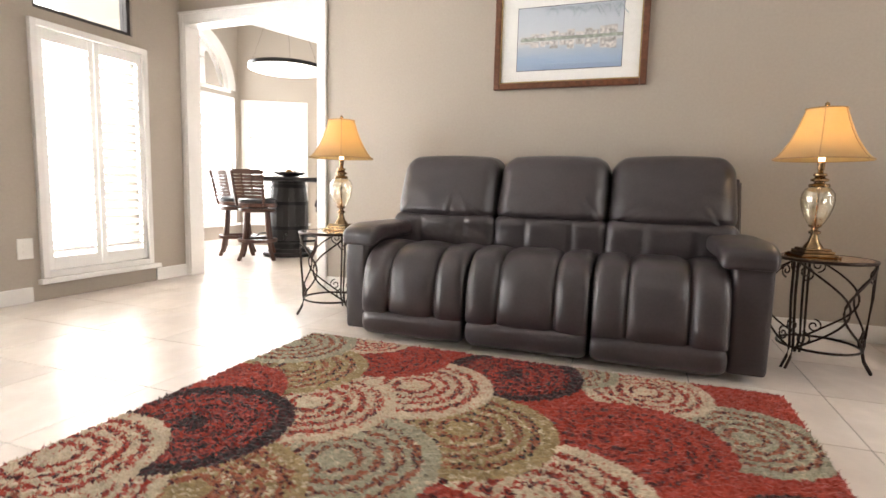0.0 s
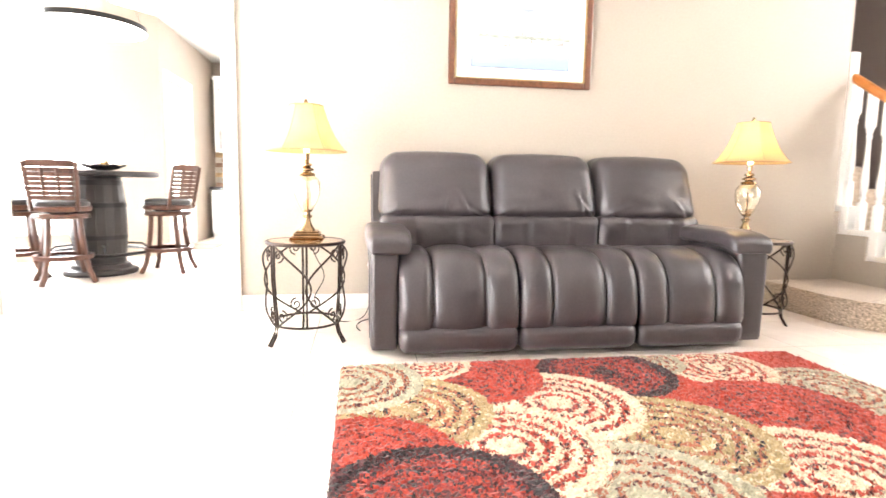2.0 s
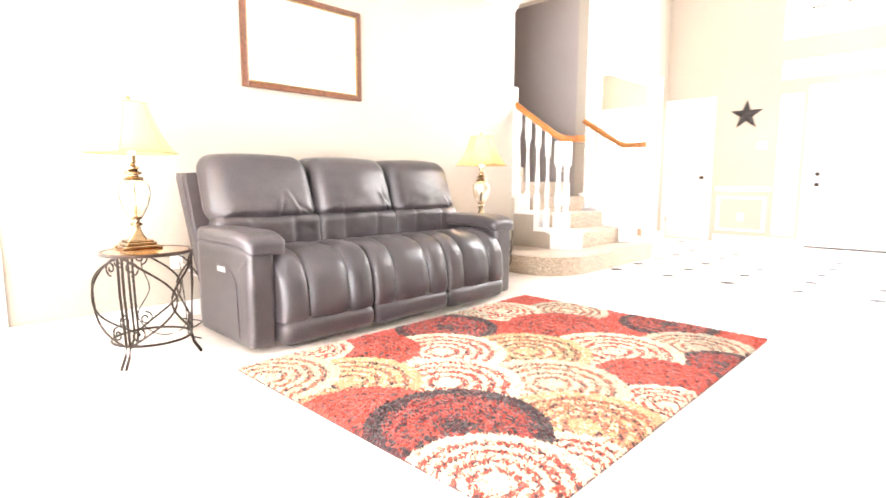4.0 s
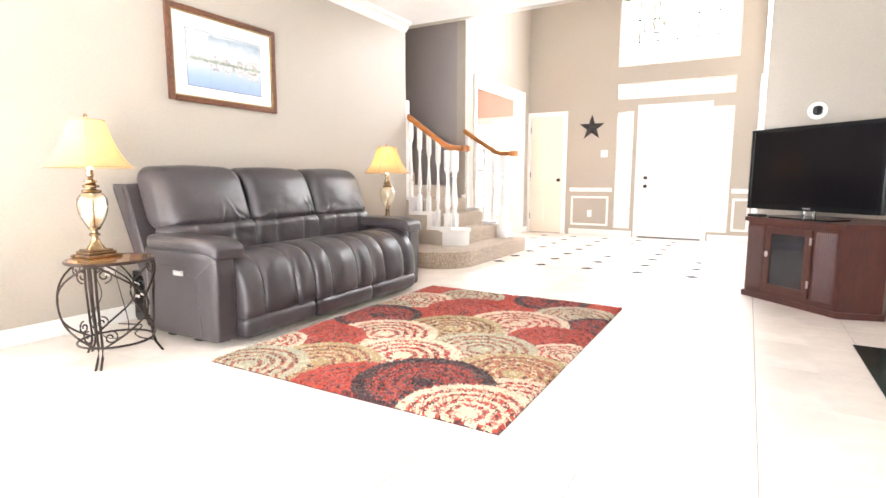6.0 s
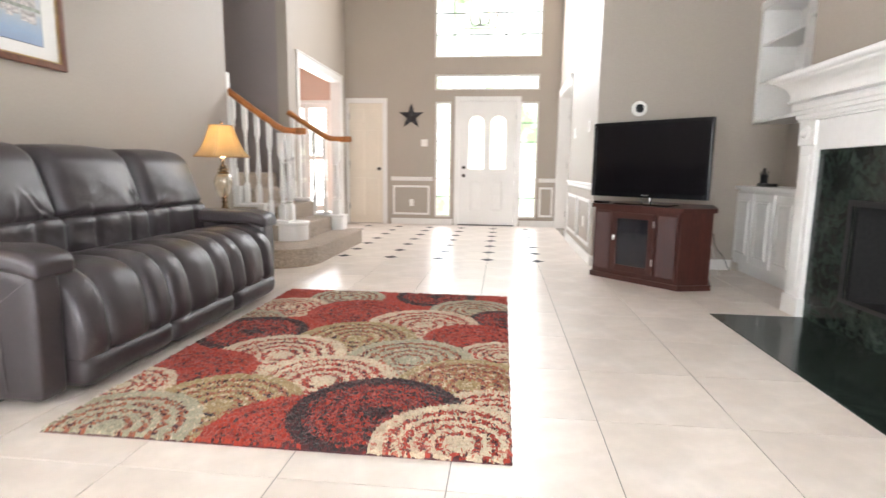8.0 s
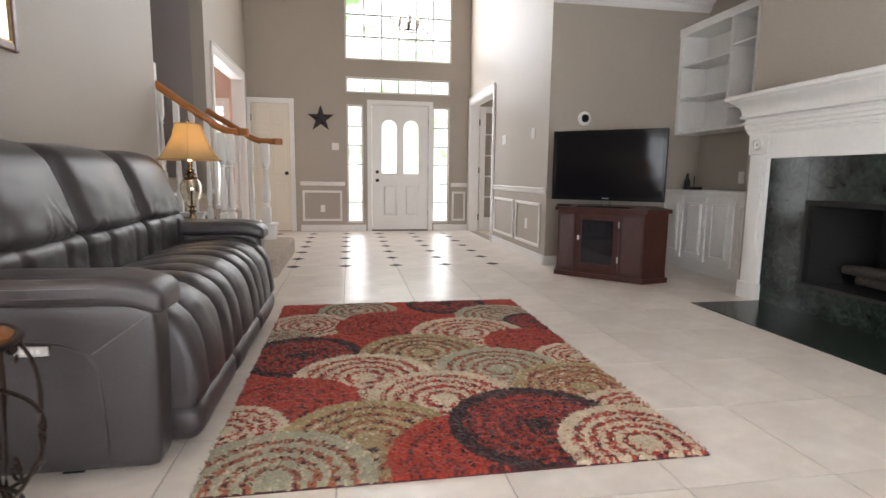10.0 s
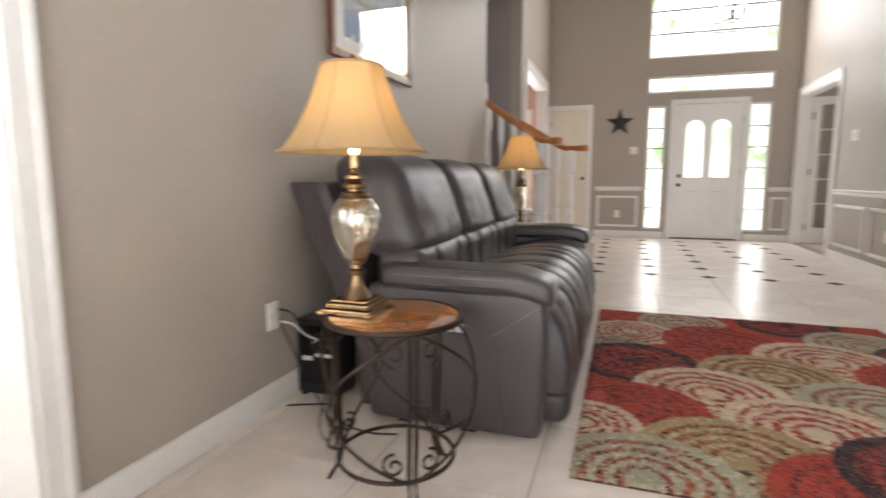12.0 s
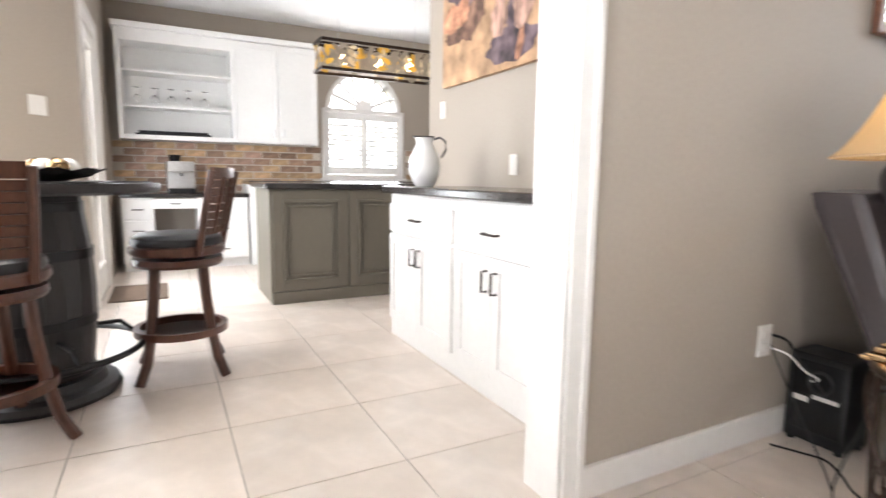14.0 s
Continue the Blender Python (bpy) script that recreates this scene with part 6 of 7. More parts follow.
# ---- breakfast bay ----
def bar_table():
    t = empty("bar_table", pose(-3.62, 5.86, 0), "round black bar table on a barrel pedestal", "table")
    part("tabletop", lathed([(0.0, 0.885), (0.485, 0.885), (0.505, 0.895), (0.51, 0.915), (0.505, 0.930), (0.0, 0.931)], 56), BLACKWOOD, t, smooth=True)
    n = 20
    for k in range(n):
        bm, a0, a1 = bmesh.new(), 2 * math.pi * (k + 0.008) / n, 2 * math.pi * (k + 0.992) / n
        rows = []
        for j in range(9):
            z = 0.07 + 0.815 * j / 8
            r = 0.195 + 0.035 * math.sin(math.pi * j / 8)
            rows.append([bm.verts.new((q * math.cos(a), q * math.sin(a), z)) for a, q in ((a0, r), (a1, r), (a1, r - 0.03), (a0, r - 0.03))])
        for p, q in zip(rows, rows[1:]):
            for i in range(4):
                bm.faces.new((p[i], p[(i + 1) % 4], q[(i + 1) % 4], q[i]))
        bm.faces.new(rows[0][::-1])
        bm.faces.new(rows[-1])
        part("stave", bm, BLACKWOOD, t)
    for z, r in ((0.13, 0.2065), (0.34, 0.2285), (0.63, 0.2305), (0.83, 0.2055)):
        part("hoop", lathed([(r - 0.01, z - 0.02), (r, z - 0.02), (r, z + 0.02), (r - 0.01, z + 0.02)], 40), BLACK, t, smooth=True)
    part("base", lathed([(0.295, 0.001), (0.305, 0.02), (0.295, 0.045), (0.25, 0.055), (0.235, 0.09), (0.0, 0.09)], 48), BLACKWOOD, t, smooth=True)
    rail = part("foot_rail", tube(bmesh.new(), [(0.40 * math.cos(2 * math.pi * k / 48), 0.40 * math.sin(2 * math.pi * k / 48), 0.20) for k in range(49)], 0.014, 10), BLACK, t, "black foot rail ring", True)
    for k in range(4):
        a = math.pi / 2 * k + 0.5
        part("bracket", tube(bmesh.new(), [(0.215 * math.cos(a), 0.215 * math.sin(a), 0.27), (0.34 * math.cos(a), 0.34 * math.sin(a), 0.26), (0.40 * math.cos(a), 0.40 * math.sin(a), 0.20)], 0.010, 8), BLACK, rail)


bar_table()


def bar_stool():
    """Its back stands to +x."""
    s = empty("bar_stool", pose(-3.055, 5.94, 0, 0, 0, -23), "dark wood swivel stool with a black padded seat and slatted back", "stool", "stools round the bar table")
    for a in (67, 157, 247, 337):
        c, q = math.cos(radians(a)), math.sin(radians(a))
        pts = [(0.15 * c, 0.15 * q, 0.55), (0.16 * c, 0.16 * q, 0.40), (0.185 * c, 0.185 * q, 0.22), (0.215 * c, 0.215 * q, 0.09), (0.262 * c, 0.262 * q, 0.0)]
        part("leg", tube(bmesh.new(), pts, 0.023, 8), DARKWOOD, s, smooth=True)
    part("foot_ring", lathed([(0.185, 0.20), (0.212, 0.20), (0.212, 0.235), (0.185, 0.235), (0.185, 0.20)], 40), DARKWOOD, s, "curved wooden foot ring", True)
    part("apron", lathed([(0.0, 0.535), (0.195, 0.535), (0.205, 0.55), (0.20, 0.575), (0.0, 0.576)], 40), DARKWOOD, s, smooth=True)
    part("swivel", lathed([(0.12, 0.576), (0.12, 0.592)], 24), BLACK, s)
    part("seat_rim", lathed([(0.0, 0.592), (0.205, 0.592), (0.215, 0.605), (0.215, 0.63), (0.205, 0.637), (0.0, 0.638)], 40), DARKWOOD, s, smooth=True)
    part("seat", lathed([(0.20, 0.634), (0.206, 0.65), (0.20, 0.672), (0.17, 0.69), (0.10, 0.697), (0.0, 0.699)], 40), SEATVINYL, s, "black padded vinyl seat", True)
    back = empty("backrest", pose(0, 0, 0), "", "")
    back.parent = s
    for y in (-0.165, 0.165):
        part("post", tube(bmesh.new(), [(0.155, y * 0.95, 0.60), (0.185, y, 0.75), (0.21, y * 1.03, 0.87), (0.235, y * 1.05, 0.99)], 0.017, 8), DARKWOOD, back, smooth=True)
    for k in range(8):
        z = 0.69 + 0.037 * k
        x = 0.172 + (z - 0.7) * 0.215
        top = k == 7
        h = 0.033 if not top else 0.055
        pts = 6
        bm, rows = bmesh.new(), []
        for i in range(pts + 1):
            y = -0.16 + 0.32 * i / pts
            xx = x + 0.022 * (1 - (y / 0.16) ** 2)
            rows.append([bm.verts.new((xx + dx, y, z + dz)) for dx, dz in ((-0.006, 0), (0.006, 0), (0.010, h), (-0.002, h))])
        for p, q in zip(rows, rows[1:]):
            for i in range(4):
                bm.faces.new((p[i], p[(i + 1) % 4], q[(i + 1) % 4], q[i]))
        bm.faces.new(rows[0][::-1])
        bm.faces.new(rows[-1])
        part("slat", bm, DARKWOOD, back)
    for y in (-0.055, 0.05):
        part("upright", tube(bmesh.new(), [(0.19, y, 0.70), (0.252, y, 0.96)], 0.012, 6), DARKWOOD, back)
    return s


stool = bar_stool()
for x, y, a in ((-3.69, 5.38, -78), (-4.18, 5.62, 195)):
    copy_thing(stool, pose(x, y, 0, 0, 0, a))


def decor_bowl():
    b = empty("decor_bowl", pose(-3.50, 5.72, 0.931), "dark leaf-shaped bowl of pale decorative balls on the table", "bowl")
    n = 9
    part("base", lathed([(0.0, 0.0), (0.05, 0.0), (0.055, 0.008), (0.0, 0.010)], 24), STARMETAL, b, smooth=True)
    for k in range(n):
        a, bm = 2 * math.pi * k / n, bmesh.new()
        pts = [(0.03, 0.004, 0.05), (0.09, 0.018, 0.09), (0.14, 0.036, 0.075), (0.19, 0.056, 0.01)]
        rows = [[bm.verts.new((r * math.cos(a) - s * math.sin(a) * w, r * math.sin(a) + s * math.cos(a) * w, z + (0.006 if s else 0))) for s in (-1, 0, 1)] for r, z, w in pts]
        for p, q in zip(rows, rows[1:]):
            for i in range(2):
                bm.faces.new((p[i], p[i + 1], q[i + 1], q[i]))
        bmesh.ops.solidify(bm, geom=bm.faces[:], thickness=0.004)
        part("leaf", bm, STARMETAL, b, "dark metal leaf", True)
    for k, (x, y, z, r) in enumerate(((-0.055, 0.02, 0.058, 0.041), (0.05, 0.045, 0.058, 0.042), (0.03, -0.055, 0.058, 0.042), (-0.02, -0.03, 0.056, 0.040))):
        bm = bmesh.new()
        bmesh.ops.create_icosphere(bm, subdivisions=3, radius=r, matrix=Matrix.Translation((x, y, z)))
        for v in bm.verts:
            v.co += (v.co - Vector((x, y, z))).normalized() * 0.004 * noise.noise(v.co * 60)
        part("ball", bm, CERAMIC if k % 2 else BRASS, b, "pale woven ball", True)


decor_bowl()
for n, (x, y, a) in enumerate(((-3.45, 5.57, 20), (-3.30, 5.95, 100))):
    tagged(part("placemat", lathed([(0.0, 0.932), (0.15, 0.932), (0.15, 0.936), (0.0, 0.9365)], 32, (x, y, 0)), BLACKWOOD), "round dark placemat on the bar table", "placemat")


def ring_pendant():
    p = empty("ring_pendant", pose(-3.53, 5.72, 2.15), "black ring pendant lamp with a lit white underside", "pendant lamp")
    R = 0.40
    part("ring", lathed([(R - 0.018, 0.0), (R + 0.018, 0.0), (R + 0.018, 0.042), (R - 0.018, 0.042), (R - 0.018, 0.0)], 64), BLACK, p, "black metal ring", True)
    part("light_strip", lathed([(R - 0.017, -0.006), (R + 0.017, -0.006), (R + 0.017, -0.001), (R - 0.017, -0.001), (R - 0.017, -0.006)], 64), LED, p, "glowing white strip", True)
    for k in range(3):
        a = 2 * math.pi * k / 3
        part("wire", tube(bmesh.new(), [(R * math.cos(a), R * math.sin(a), 0.04), (0, 0, 1.12)], 0.0015, 5), BLACK, p)
    part("canopy", lathed([(0.06, 1.12), (0.06, 1.22)], 24), BLACK, p)


ring_pendant()

# ---- kitchen ----
def pull(m, length=0.10):
    t = bmesh.new()
    tube(t, [(-length / 2, 0, 0), (-length / 2, -0.028, 0), (length / 2, -0.028, 0), (length / 2, 0, 0)], 0.006, 6)
    bmesh.ops.transform(t, matrix=m, verts=t.verts)
    return t


def shaker(name, a0, a1, z0, z1, face, parent, material, f=0.055, label=""):
    """A framed front in local coordinates: x across, -y towards the viewer."""
    d = part(name, boxes((a0, a0 + f, face - 0.02, face, z0, z1), (a1 - f, a1, face - 0.02, face, z0, z1), (a0 + f, a1 - f, face - 0.02, face, z0, z0 + f), (a0 + f, a1 - f, face - 0.02, face, z1 - f, z1), bevel=0.002), material, parent, label)
    part("inset_panel", boxes((a0 + f, a1 - f, face - 0.010, face, z0 + f, z1 - f)), material, d)
    return d


def buffet():
    # runs along +y against the art wall; local x runs towards -y, local -y towards the room
    m = pose(-1.30, 6.09, 0, 0, 0, -90)
    c = empty("buffet_cabinet", m, "white shaker buffet cabinets with black pulls", "cabinet")
    L, D = 1.73, 0.59
    part("carcass", boxes((0, L, -D + 0.02, -0.001, 0.001, 0.875)), CABINET, c)
    for a0, a1 in ((0.0, 0.815), (0.83, 1.50)):
        d = part("drawer", boxes((a0 + 0.015, a1 - 0.015, -D, -D + 0.02, 0.65, 0.815), bevel=0.003), CABINET, c)
        part("pull", pull(pose((a0 + a1) / 2, -D, 0.735)), IRON, d, "black bar pull", True)
        mid = (a0 + a1) / 2
        for b0, b1, hx in ((a0 + 0.015, mid - 0.002, mid - 0.038), (mid + 0.002, a1 - 0.015, mid + 0.038)):
            dr = shaker("door", b0, b1, 0.11, 0.635, -D + 0.02, c, CABINET)
            part("pull", pull(pose(hx, -D, 0.53, 0, 90, 0), 0.09), IRON, dr, "black bar pull", True)
    tagged(part("countertop", boxes((-1.30 - D - 0.035, -1.301, W + 0.141, 6.125, 0.876, 0.918), bevel=0.008), COUNTER), "dark granite countertop on the buffet", "countertop")


buffet()


def pitcher():
    p = empty("pitcher", pose(-1.69, 6.01, 0.918) @ Matrix.Scale(0.9, 4), "white ceramic pitcher with a dark rim on the buffet", "pitcher")
    part("body", lathed([(0.0, 0.0), (0.06, 0.0), (0.072, 0.015), (0.098, 0.07), (0.106, 0.13), (0.094, 0.20), (0.066, 0.255), (0.055, 0.29), (0.064, 0.325), (0.058, 0.325), (0.048, 0.29), (0.048, 0.27), (0.0, 0.265)], 40), CERAMIC, p, smooth=True)
    part("rim", tube(bmesh.new(), [(0.064 * math.cos(2 * math.pi * k / 32) * (1.25 if 14 <= k <= 18 else 1), 0.064 * math.sin(2 * math.pi * k / 32), 0.326) for k in range(33)], 0.005, 6), STARMETAL, p, "dark rim", True)
    part("handle", tube(bmesh.new(), [(0.057, -0.028, 0.31), (0.09, -0.045, 0.325), (0.125, -0.06, 0.30), (0.13, -0.062, 0.245), (0.10, -0.05, 0.19)], 0.007, 8), STARMETAL, p, "dark handle", True)


pitcher()


def canvas_art():
    a = empty("canvas_print", pose(-1.301, 6.47, 1.59, 0, 0, -90), "warm brown western canvas print on the wall", "picture")
    part("canvas", boxes((0, 1.15, -0.035, 0, 0, 0.85), bevel=0.003), CANVAS, a, "blurred orange and brown painting")
    def blot(x, z, rx, rz, material, lean=0.0, seed=0.0):
        bm = bmesh.new()
        ring = []
        for i in range(28):
            t = 2 * math.pi * i / 28
            k = 1 + 0.30 * noise.noise((math.cos(t) * 2.4 + seed, math.sin(t) * 2.4, seed))
            px, pz = rx * k * math.cos(t), rz * k * math.sin(t)
            ring.append((max(0.006, min(1.144, x + px + lean * pz)), max(0.006, min(0.844, z + pz))))
        lo, hi = [bm.verts.new((px, -0.0353, pz)) for px, pz in ring], [bm.verts.new((px, -0.0372 - 0.0004 * seed, pz)) for px, pz in ring]
        bm.faces.new(hi)
        for i in range(28):
            bm.faces.new((lo[i], lo[(i + 1) % 28], hi[(i + 1) % 28], hi[i]))
        part("painted_shape", bm, material, a)
    shapes = ((0.42, 0.62, 0.40, 0.17, CANVASBLUE, 0.0), (0.42, 0.36, 0.13, 0.12, CANVASBROWN, 0.2), (0.18, 0.31, 0.15, 0.05, CANVASBROWN, 0.0), (0.84, 0.13, 0.24, 0.10, CANVASBLUE, 0.1),
              (0.14, 0.42, 0.12, 0.085, CANVASRED, 0.0), (0.28, 0.44, 0.08, 0.08, CANVASRED, 0.1), (0.50, 0.26, 0.09, 0.10, CANVAS, 0.7), (0.70, 0.30, 0.08, 0.11, CANVASPINK, 0.0), (0.84, 0.31, 0.055, 0.12, CANVASBLUE, 0.1),
              (0.94, 0.32, 0.09, 0.12, CANVASPINK, 0.0), (0.92, 0.11, 0.03, 0.085, CANVASRED, 0.3), (0.66, 0.52, 0.10, 0.10, CANVASBROWN, -0.2), (0.90, 0.58, 0.14, 0.13, CANVASRED, 0.1), (0.20, 0.66, 0.10, 0.10, CANVASPINK, 0.0))
    for n, (x, z, rx, rz, material, lean) in enumerate(shapes):
        blot(x, z, rx, rz, material, lean, 0.7 * n)


CANVAS = mat("sandy_tan_canvas", (0.46, 0.29, 0.17), 0.8, grain=0.35, grain_scale=9, blotch=0.2, blotch_scale=4, bump=0.1, bump_scale=300)
CANVASRED = mat("terracotta_paint", (0.46, 0.22, 0.13), 0.8, grain=0.6, grain_scale=14, blotch=0.3, blotch_scale=6)
CANVASPINK = mat("dusty_rose_paint", (0.42, 0.26, 0.20), 0.8, grain=0.6, grain_scale=16, blotch=0.4, blotch_scale=7, stretch=(2.5, 1, 0.8))
CANVASBROWN = mat("umber_paint", (0.17, 0.095, 0.065), 0.8, grain=0.6, grain_scale=14, blotch=0.4, blotch_scale=6)
CANVASBLUE = mat("dusky_violet_paint", (0.12, 0.085, 0.095), 0.8, grain=0.6, grain_scale=12, blotch=0.5, blotch_scale=6)
canvas_art()
plate("wall_switch", pose(-1.30, 5.63, 1.05, 0, 0, -90), "white switch above the buffet", "switch", [(0, 0, 0.015, 0.032)])
plate("wall_switch", pose(-1.30, 6.52, 1.45, 0, 0, -90), "white switch at the end of the wall", "switch", [(0, 0, 0.015, 0.032)])
pz = Vector((DX - (-3.95), 7.385 - 6.94, 0))
plate("wall_switch", Matrix.Translation((-3.76, 7.16, 1.38)) @ Matrix.Rotation(math.atan2(pz.y, pz.x), 4, "Z"), "white switch beside the back door", "switch", [(-0.024, 0, 0.015, 0.032), (0.024, 0, 0.015, 0.032)], 0.115)


def island():
    c = empty("kitchen_island", pose(-2.40, 7.13, 0), "olive grey panelled kitchen island", "kitchen island")
    L, D = 1.75, 0.66
    part("carcass", boxes((0, L, 0.02, D, 0.001, 0.875)), OLIVE, c)
    k = 3
    for i in range(k):
        a0, a1 = 0.005 + i * L / k, (i + 1) * L / k - 0.005
        fp = shaker("front_panel", a0, a1, 0.10, 0.865, 0.02, c, OLIVE, 0.07)
        # two raised beads inside each frame
        for g, w, d in ((0.070, 0.022, 0.014), (0.110, 0.012, 0.004)):
            x0, x1, z0, z1 = a0 + g, a1 - g, 0.10 + g, 0.865 - g
            part("bead", boxes((x0, x1, -d, 0.011, z0, z0 + w), (x0, x1, -d, 0.011, z1 - w, z1), (x0, x0 + w, -d, 0.011, z0 + w, z1 - w), (x1 - w, x1, -d, 0.011, z0 + w, z1 - w), bevel=0.003), OLIVE, fp)
    part("plinth", boxes((-0.01, L, 0.0, 0.03, 0.001, 0.095), bevel=0.006), OLIVE, c)
    part("side_panel", boxes((-0.015, 0, 0.02, D, 0.001, 0.875), bevel=0.003), OLIVE, c)
    tagged(part("countertop", boxes((-2.45, -2.40 + L + 0.04, 7.09, 7.13 + D + 0.05, 0.876, 0.918), bevel=0.008), COUNTER), "dark granite countertop on the island", "countertop")


island()


def desk_cabinets():
    fy = 9.12
    c = empty("base_cabinet", pose(0, 0, 0), "white base cabinets with drawers and a desk recess", "cabinet")
    for x0, x1 in ((CX + 0.02, -3.20), (-2.80, -2.30)):
        part("carcass", boxes((x0, x1, fy, KB - 0.001, 0.08, 0.74), (x0, x1, fy + 0.06, KB - 0.001, 0.001, 0.08)), CABINET, c)
        for z0, z1 in ((0.10, 0.30), (0.32, 0.51), (0.53, 0.72)):
            d = part("drawer", boxes((x0 + 0.015, x1 - 0.015, fy - 0.02, fy, z0, z1), bevel=0.003), CABINET, c)
            part("pull", pull(pose((x0 + x1) / 2, fy - 0.02, (z0 + z1) / 2), 0.09), IRON, d, "black bar pull", True)
    part("desk_drawer", boxes((-3.20, -2.80, fy - 0.01, fy + 0.02, 0.63, 0.73), bevel=0.003), CABINET, c)
    part("pull", pull(pose(-3.0, fy - 0.01, 0.68), 0.09), IRON, c, "black bar pull", True)
    tagged(part("countertop", boxes((CX + 0.002, -2.29, fy - 0.03, KB - 0.025, 0.741, 0.781), bevel=0.006), COUNTER), "dark granite desk top in the kitchen", "countertop")
    tagged(part("countertop", boxes((-2.285, 1.598, fy - 0.03, KB - 0.025, 0.876, 0.916), bevel=0.006), COUNTER), "dark granite counter under the kitchen window", "countertop")
    b = empty("base_cabinet", pose(0, 0, 0), "white base cabinets under the kitchen window", "cabinet")
    part("carcass", boxes((-2.285, 1.598, fy, KB - 0.001, 0.001, 0.875)), CABINET, b)
    for k in range(6):
        shaker("door", -2.27 + k * 0.6, -1.69 + k * 0.6, 0.11, 0.86, fy, b, CABINET)


desk_cabinets()


def upper_cabinets():
    fy, z0, z1 = 9.38, 1.33, 2.41
    x0, xm, x1 = CX + 0.03, -2.36, -1.46
    c = empty("open_shelf_cabinet", pose(0, 0, 0), "white open shelf cabinet with glasses and plates", "cabinet")
    part("frame", boxes((x0, x0 + 0.05, fy, KB - 0.001, z0, z1), (xm - 0.04, xm - 0.001, fy, KB - 0.001, z0, z1), (x0 + 0.05, xm - 0.04, fy, KB - 0.001, z0, z0 + 0.045), (x0 + 0.05, xm - 0.04, fy, KB - 0.001, z1 - 0.12, z1), (x0 + 0.05, xm - 0.04, KB - 0.012, KB - 0.001, z0 + 0.045, z1 - 0.12), bevel=0.002), CABINET, c)
    for z in (1.65, 2.00):
        part("shelf", boxes((x0 + 0.05, xm - 0.04, fy + 0.01, KB - 0.012, z, z + 0.02), bevel=0.002), CABINET, c)
    d = empty("wall_cabinet", pose(0, 0, 0), "white two-door wall cabinet", "cabinet")
    part("carcass", boxes((xm, x1, fy + 0.02, KB - 0.001, z0, z1)), CABINET, d)
    mid = (xm + x1) / 2
    for a0, a1, h in ((xm + 0.01, mid - 0.002, mid - 0.05), (mid + 0.002, x1 - 0.01, mid + 0.05)):
        dr = shaker("door", a0, a1, z0 + 0.01, z1 - 0.01, fy + 0.02, d, CABINET)
        part("pull", pull(pose(h, fy, z0 + 0.12, 0, 90, 0), 0.08), STEEL, dr, "steel pull", True)
    tagged(part("crown_moulding", boxes((x0 - 0.02, x1 + 0.02, fy - 0.03, KB - 0.001, z1 + 0.001, z1 + 0.06), bevel=0.01), CABINET), "white crown moulding over the wall cabinets", "moulding")
    for k in range(5):
        x = x0 + 0.17 + 0.16 * k
        g = empty("wine_glass", pose(x, fy + 0.13, 1.67), "clear stemmed glass upside down on the shelf", "glass", "glasses on the kitchen shelf")
        part("bowl", lathed([(0.035, 0.0), (0.045, 0.05), (0.035, 0.09), (0.006, 0.12), (0.005, 0.18), (0.04, 0.188), (0.0, 0.19)], 20), GLASS, g, smooth=True)
    tr = empty("serving_tray", pose(x0 + 0.50, fy + 0.15, z0 + 0.046), "black serving trays lying on the bottom shelf", "tray")
    part("tray", boxes((-0.36, 0.36, -0.10, 0.10, 0.0, 0.02), (-0.33, 0.33, -0.09, 0.09, 0.02, 0.045), bevel=0.005), BLACK, tr)


upper_cabinets()
cf = empty("coffee_machine", pose(-2.93, 9.40, 0.781), "steel espresso machine on the desk counter", "coffee machine")
part("body", boxes((-0.14, 0.14, 0.0, 0.22, 0.0, 0.33), bevel=0.012), STEEL, cf)
part("drip_tray", boxes((-0.13, 0.13, -0.12, 0.0, 0.0, 0.05), bevel=0.006), BLACK, cf)
part("head", boxes((-0.13, 0.13, -0.10, 0.0, 0.22, 0.33), bevel=0.01), STEEL, cf)
part("portafilter", tube(bmesh.new(), [(0, -0.05, 0.20), (0, -0.20, 0.19)], 0.014, 8), BLACK, cf)
part("hopper", lathed([(0.05, 0.33), (0.06, 0.40), (0.0, 0.405)], 18, (-0.05, 0.10, 0)), BLACK, cf)
tagged(part("door_mat", boxes((-3.52, -3.11, 7.70, 8.35, 0.001, 0.012), bevel=0.003), mat("brown_mat", (0.12, 0.08, 0.055), 0.95, grain=0.4, grain_scale=120)), "brown mat in front of the back door", "mat")
bin_thing = empty("paper_bin", pose(-3.0, 9.3, 0), "white bin beside the desk recess", "bin")
part("bin", lathed([(0.0, 0.001), (0.10, 0.001), (0.12, 0.28), (0.115, 0.28), (0.10, 0.02), (0.0, 0.02)], 24), CABINET, bin_thing, smooth=True)


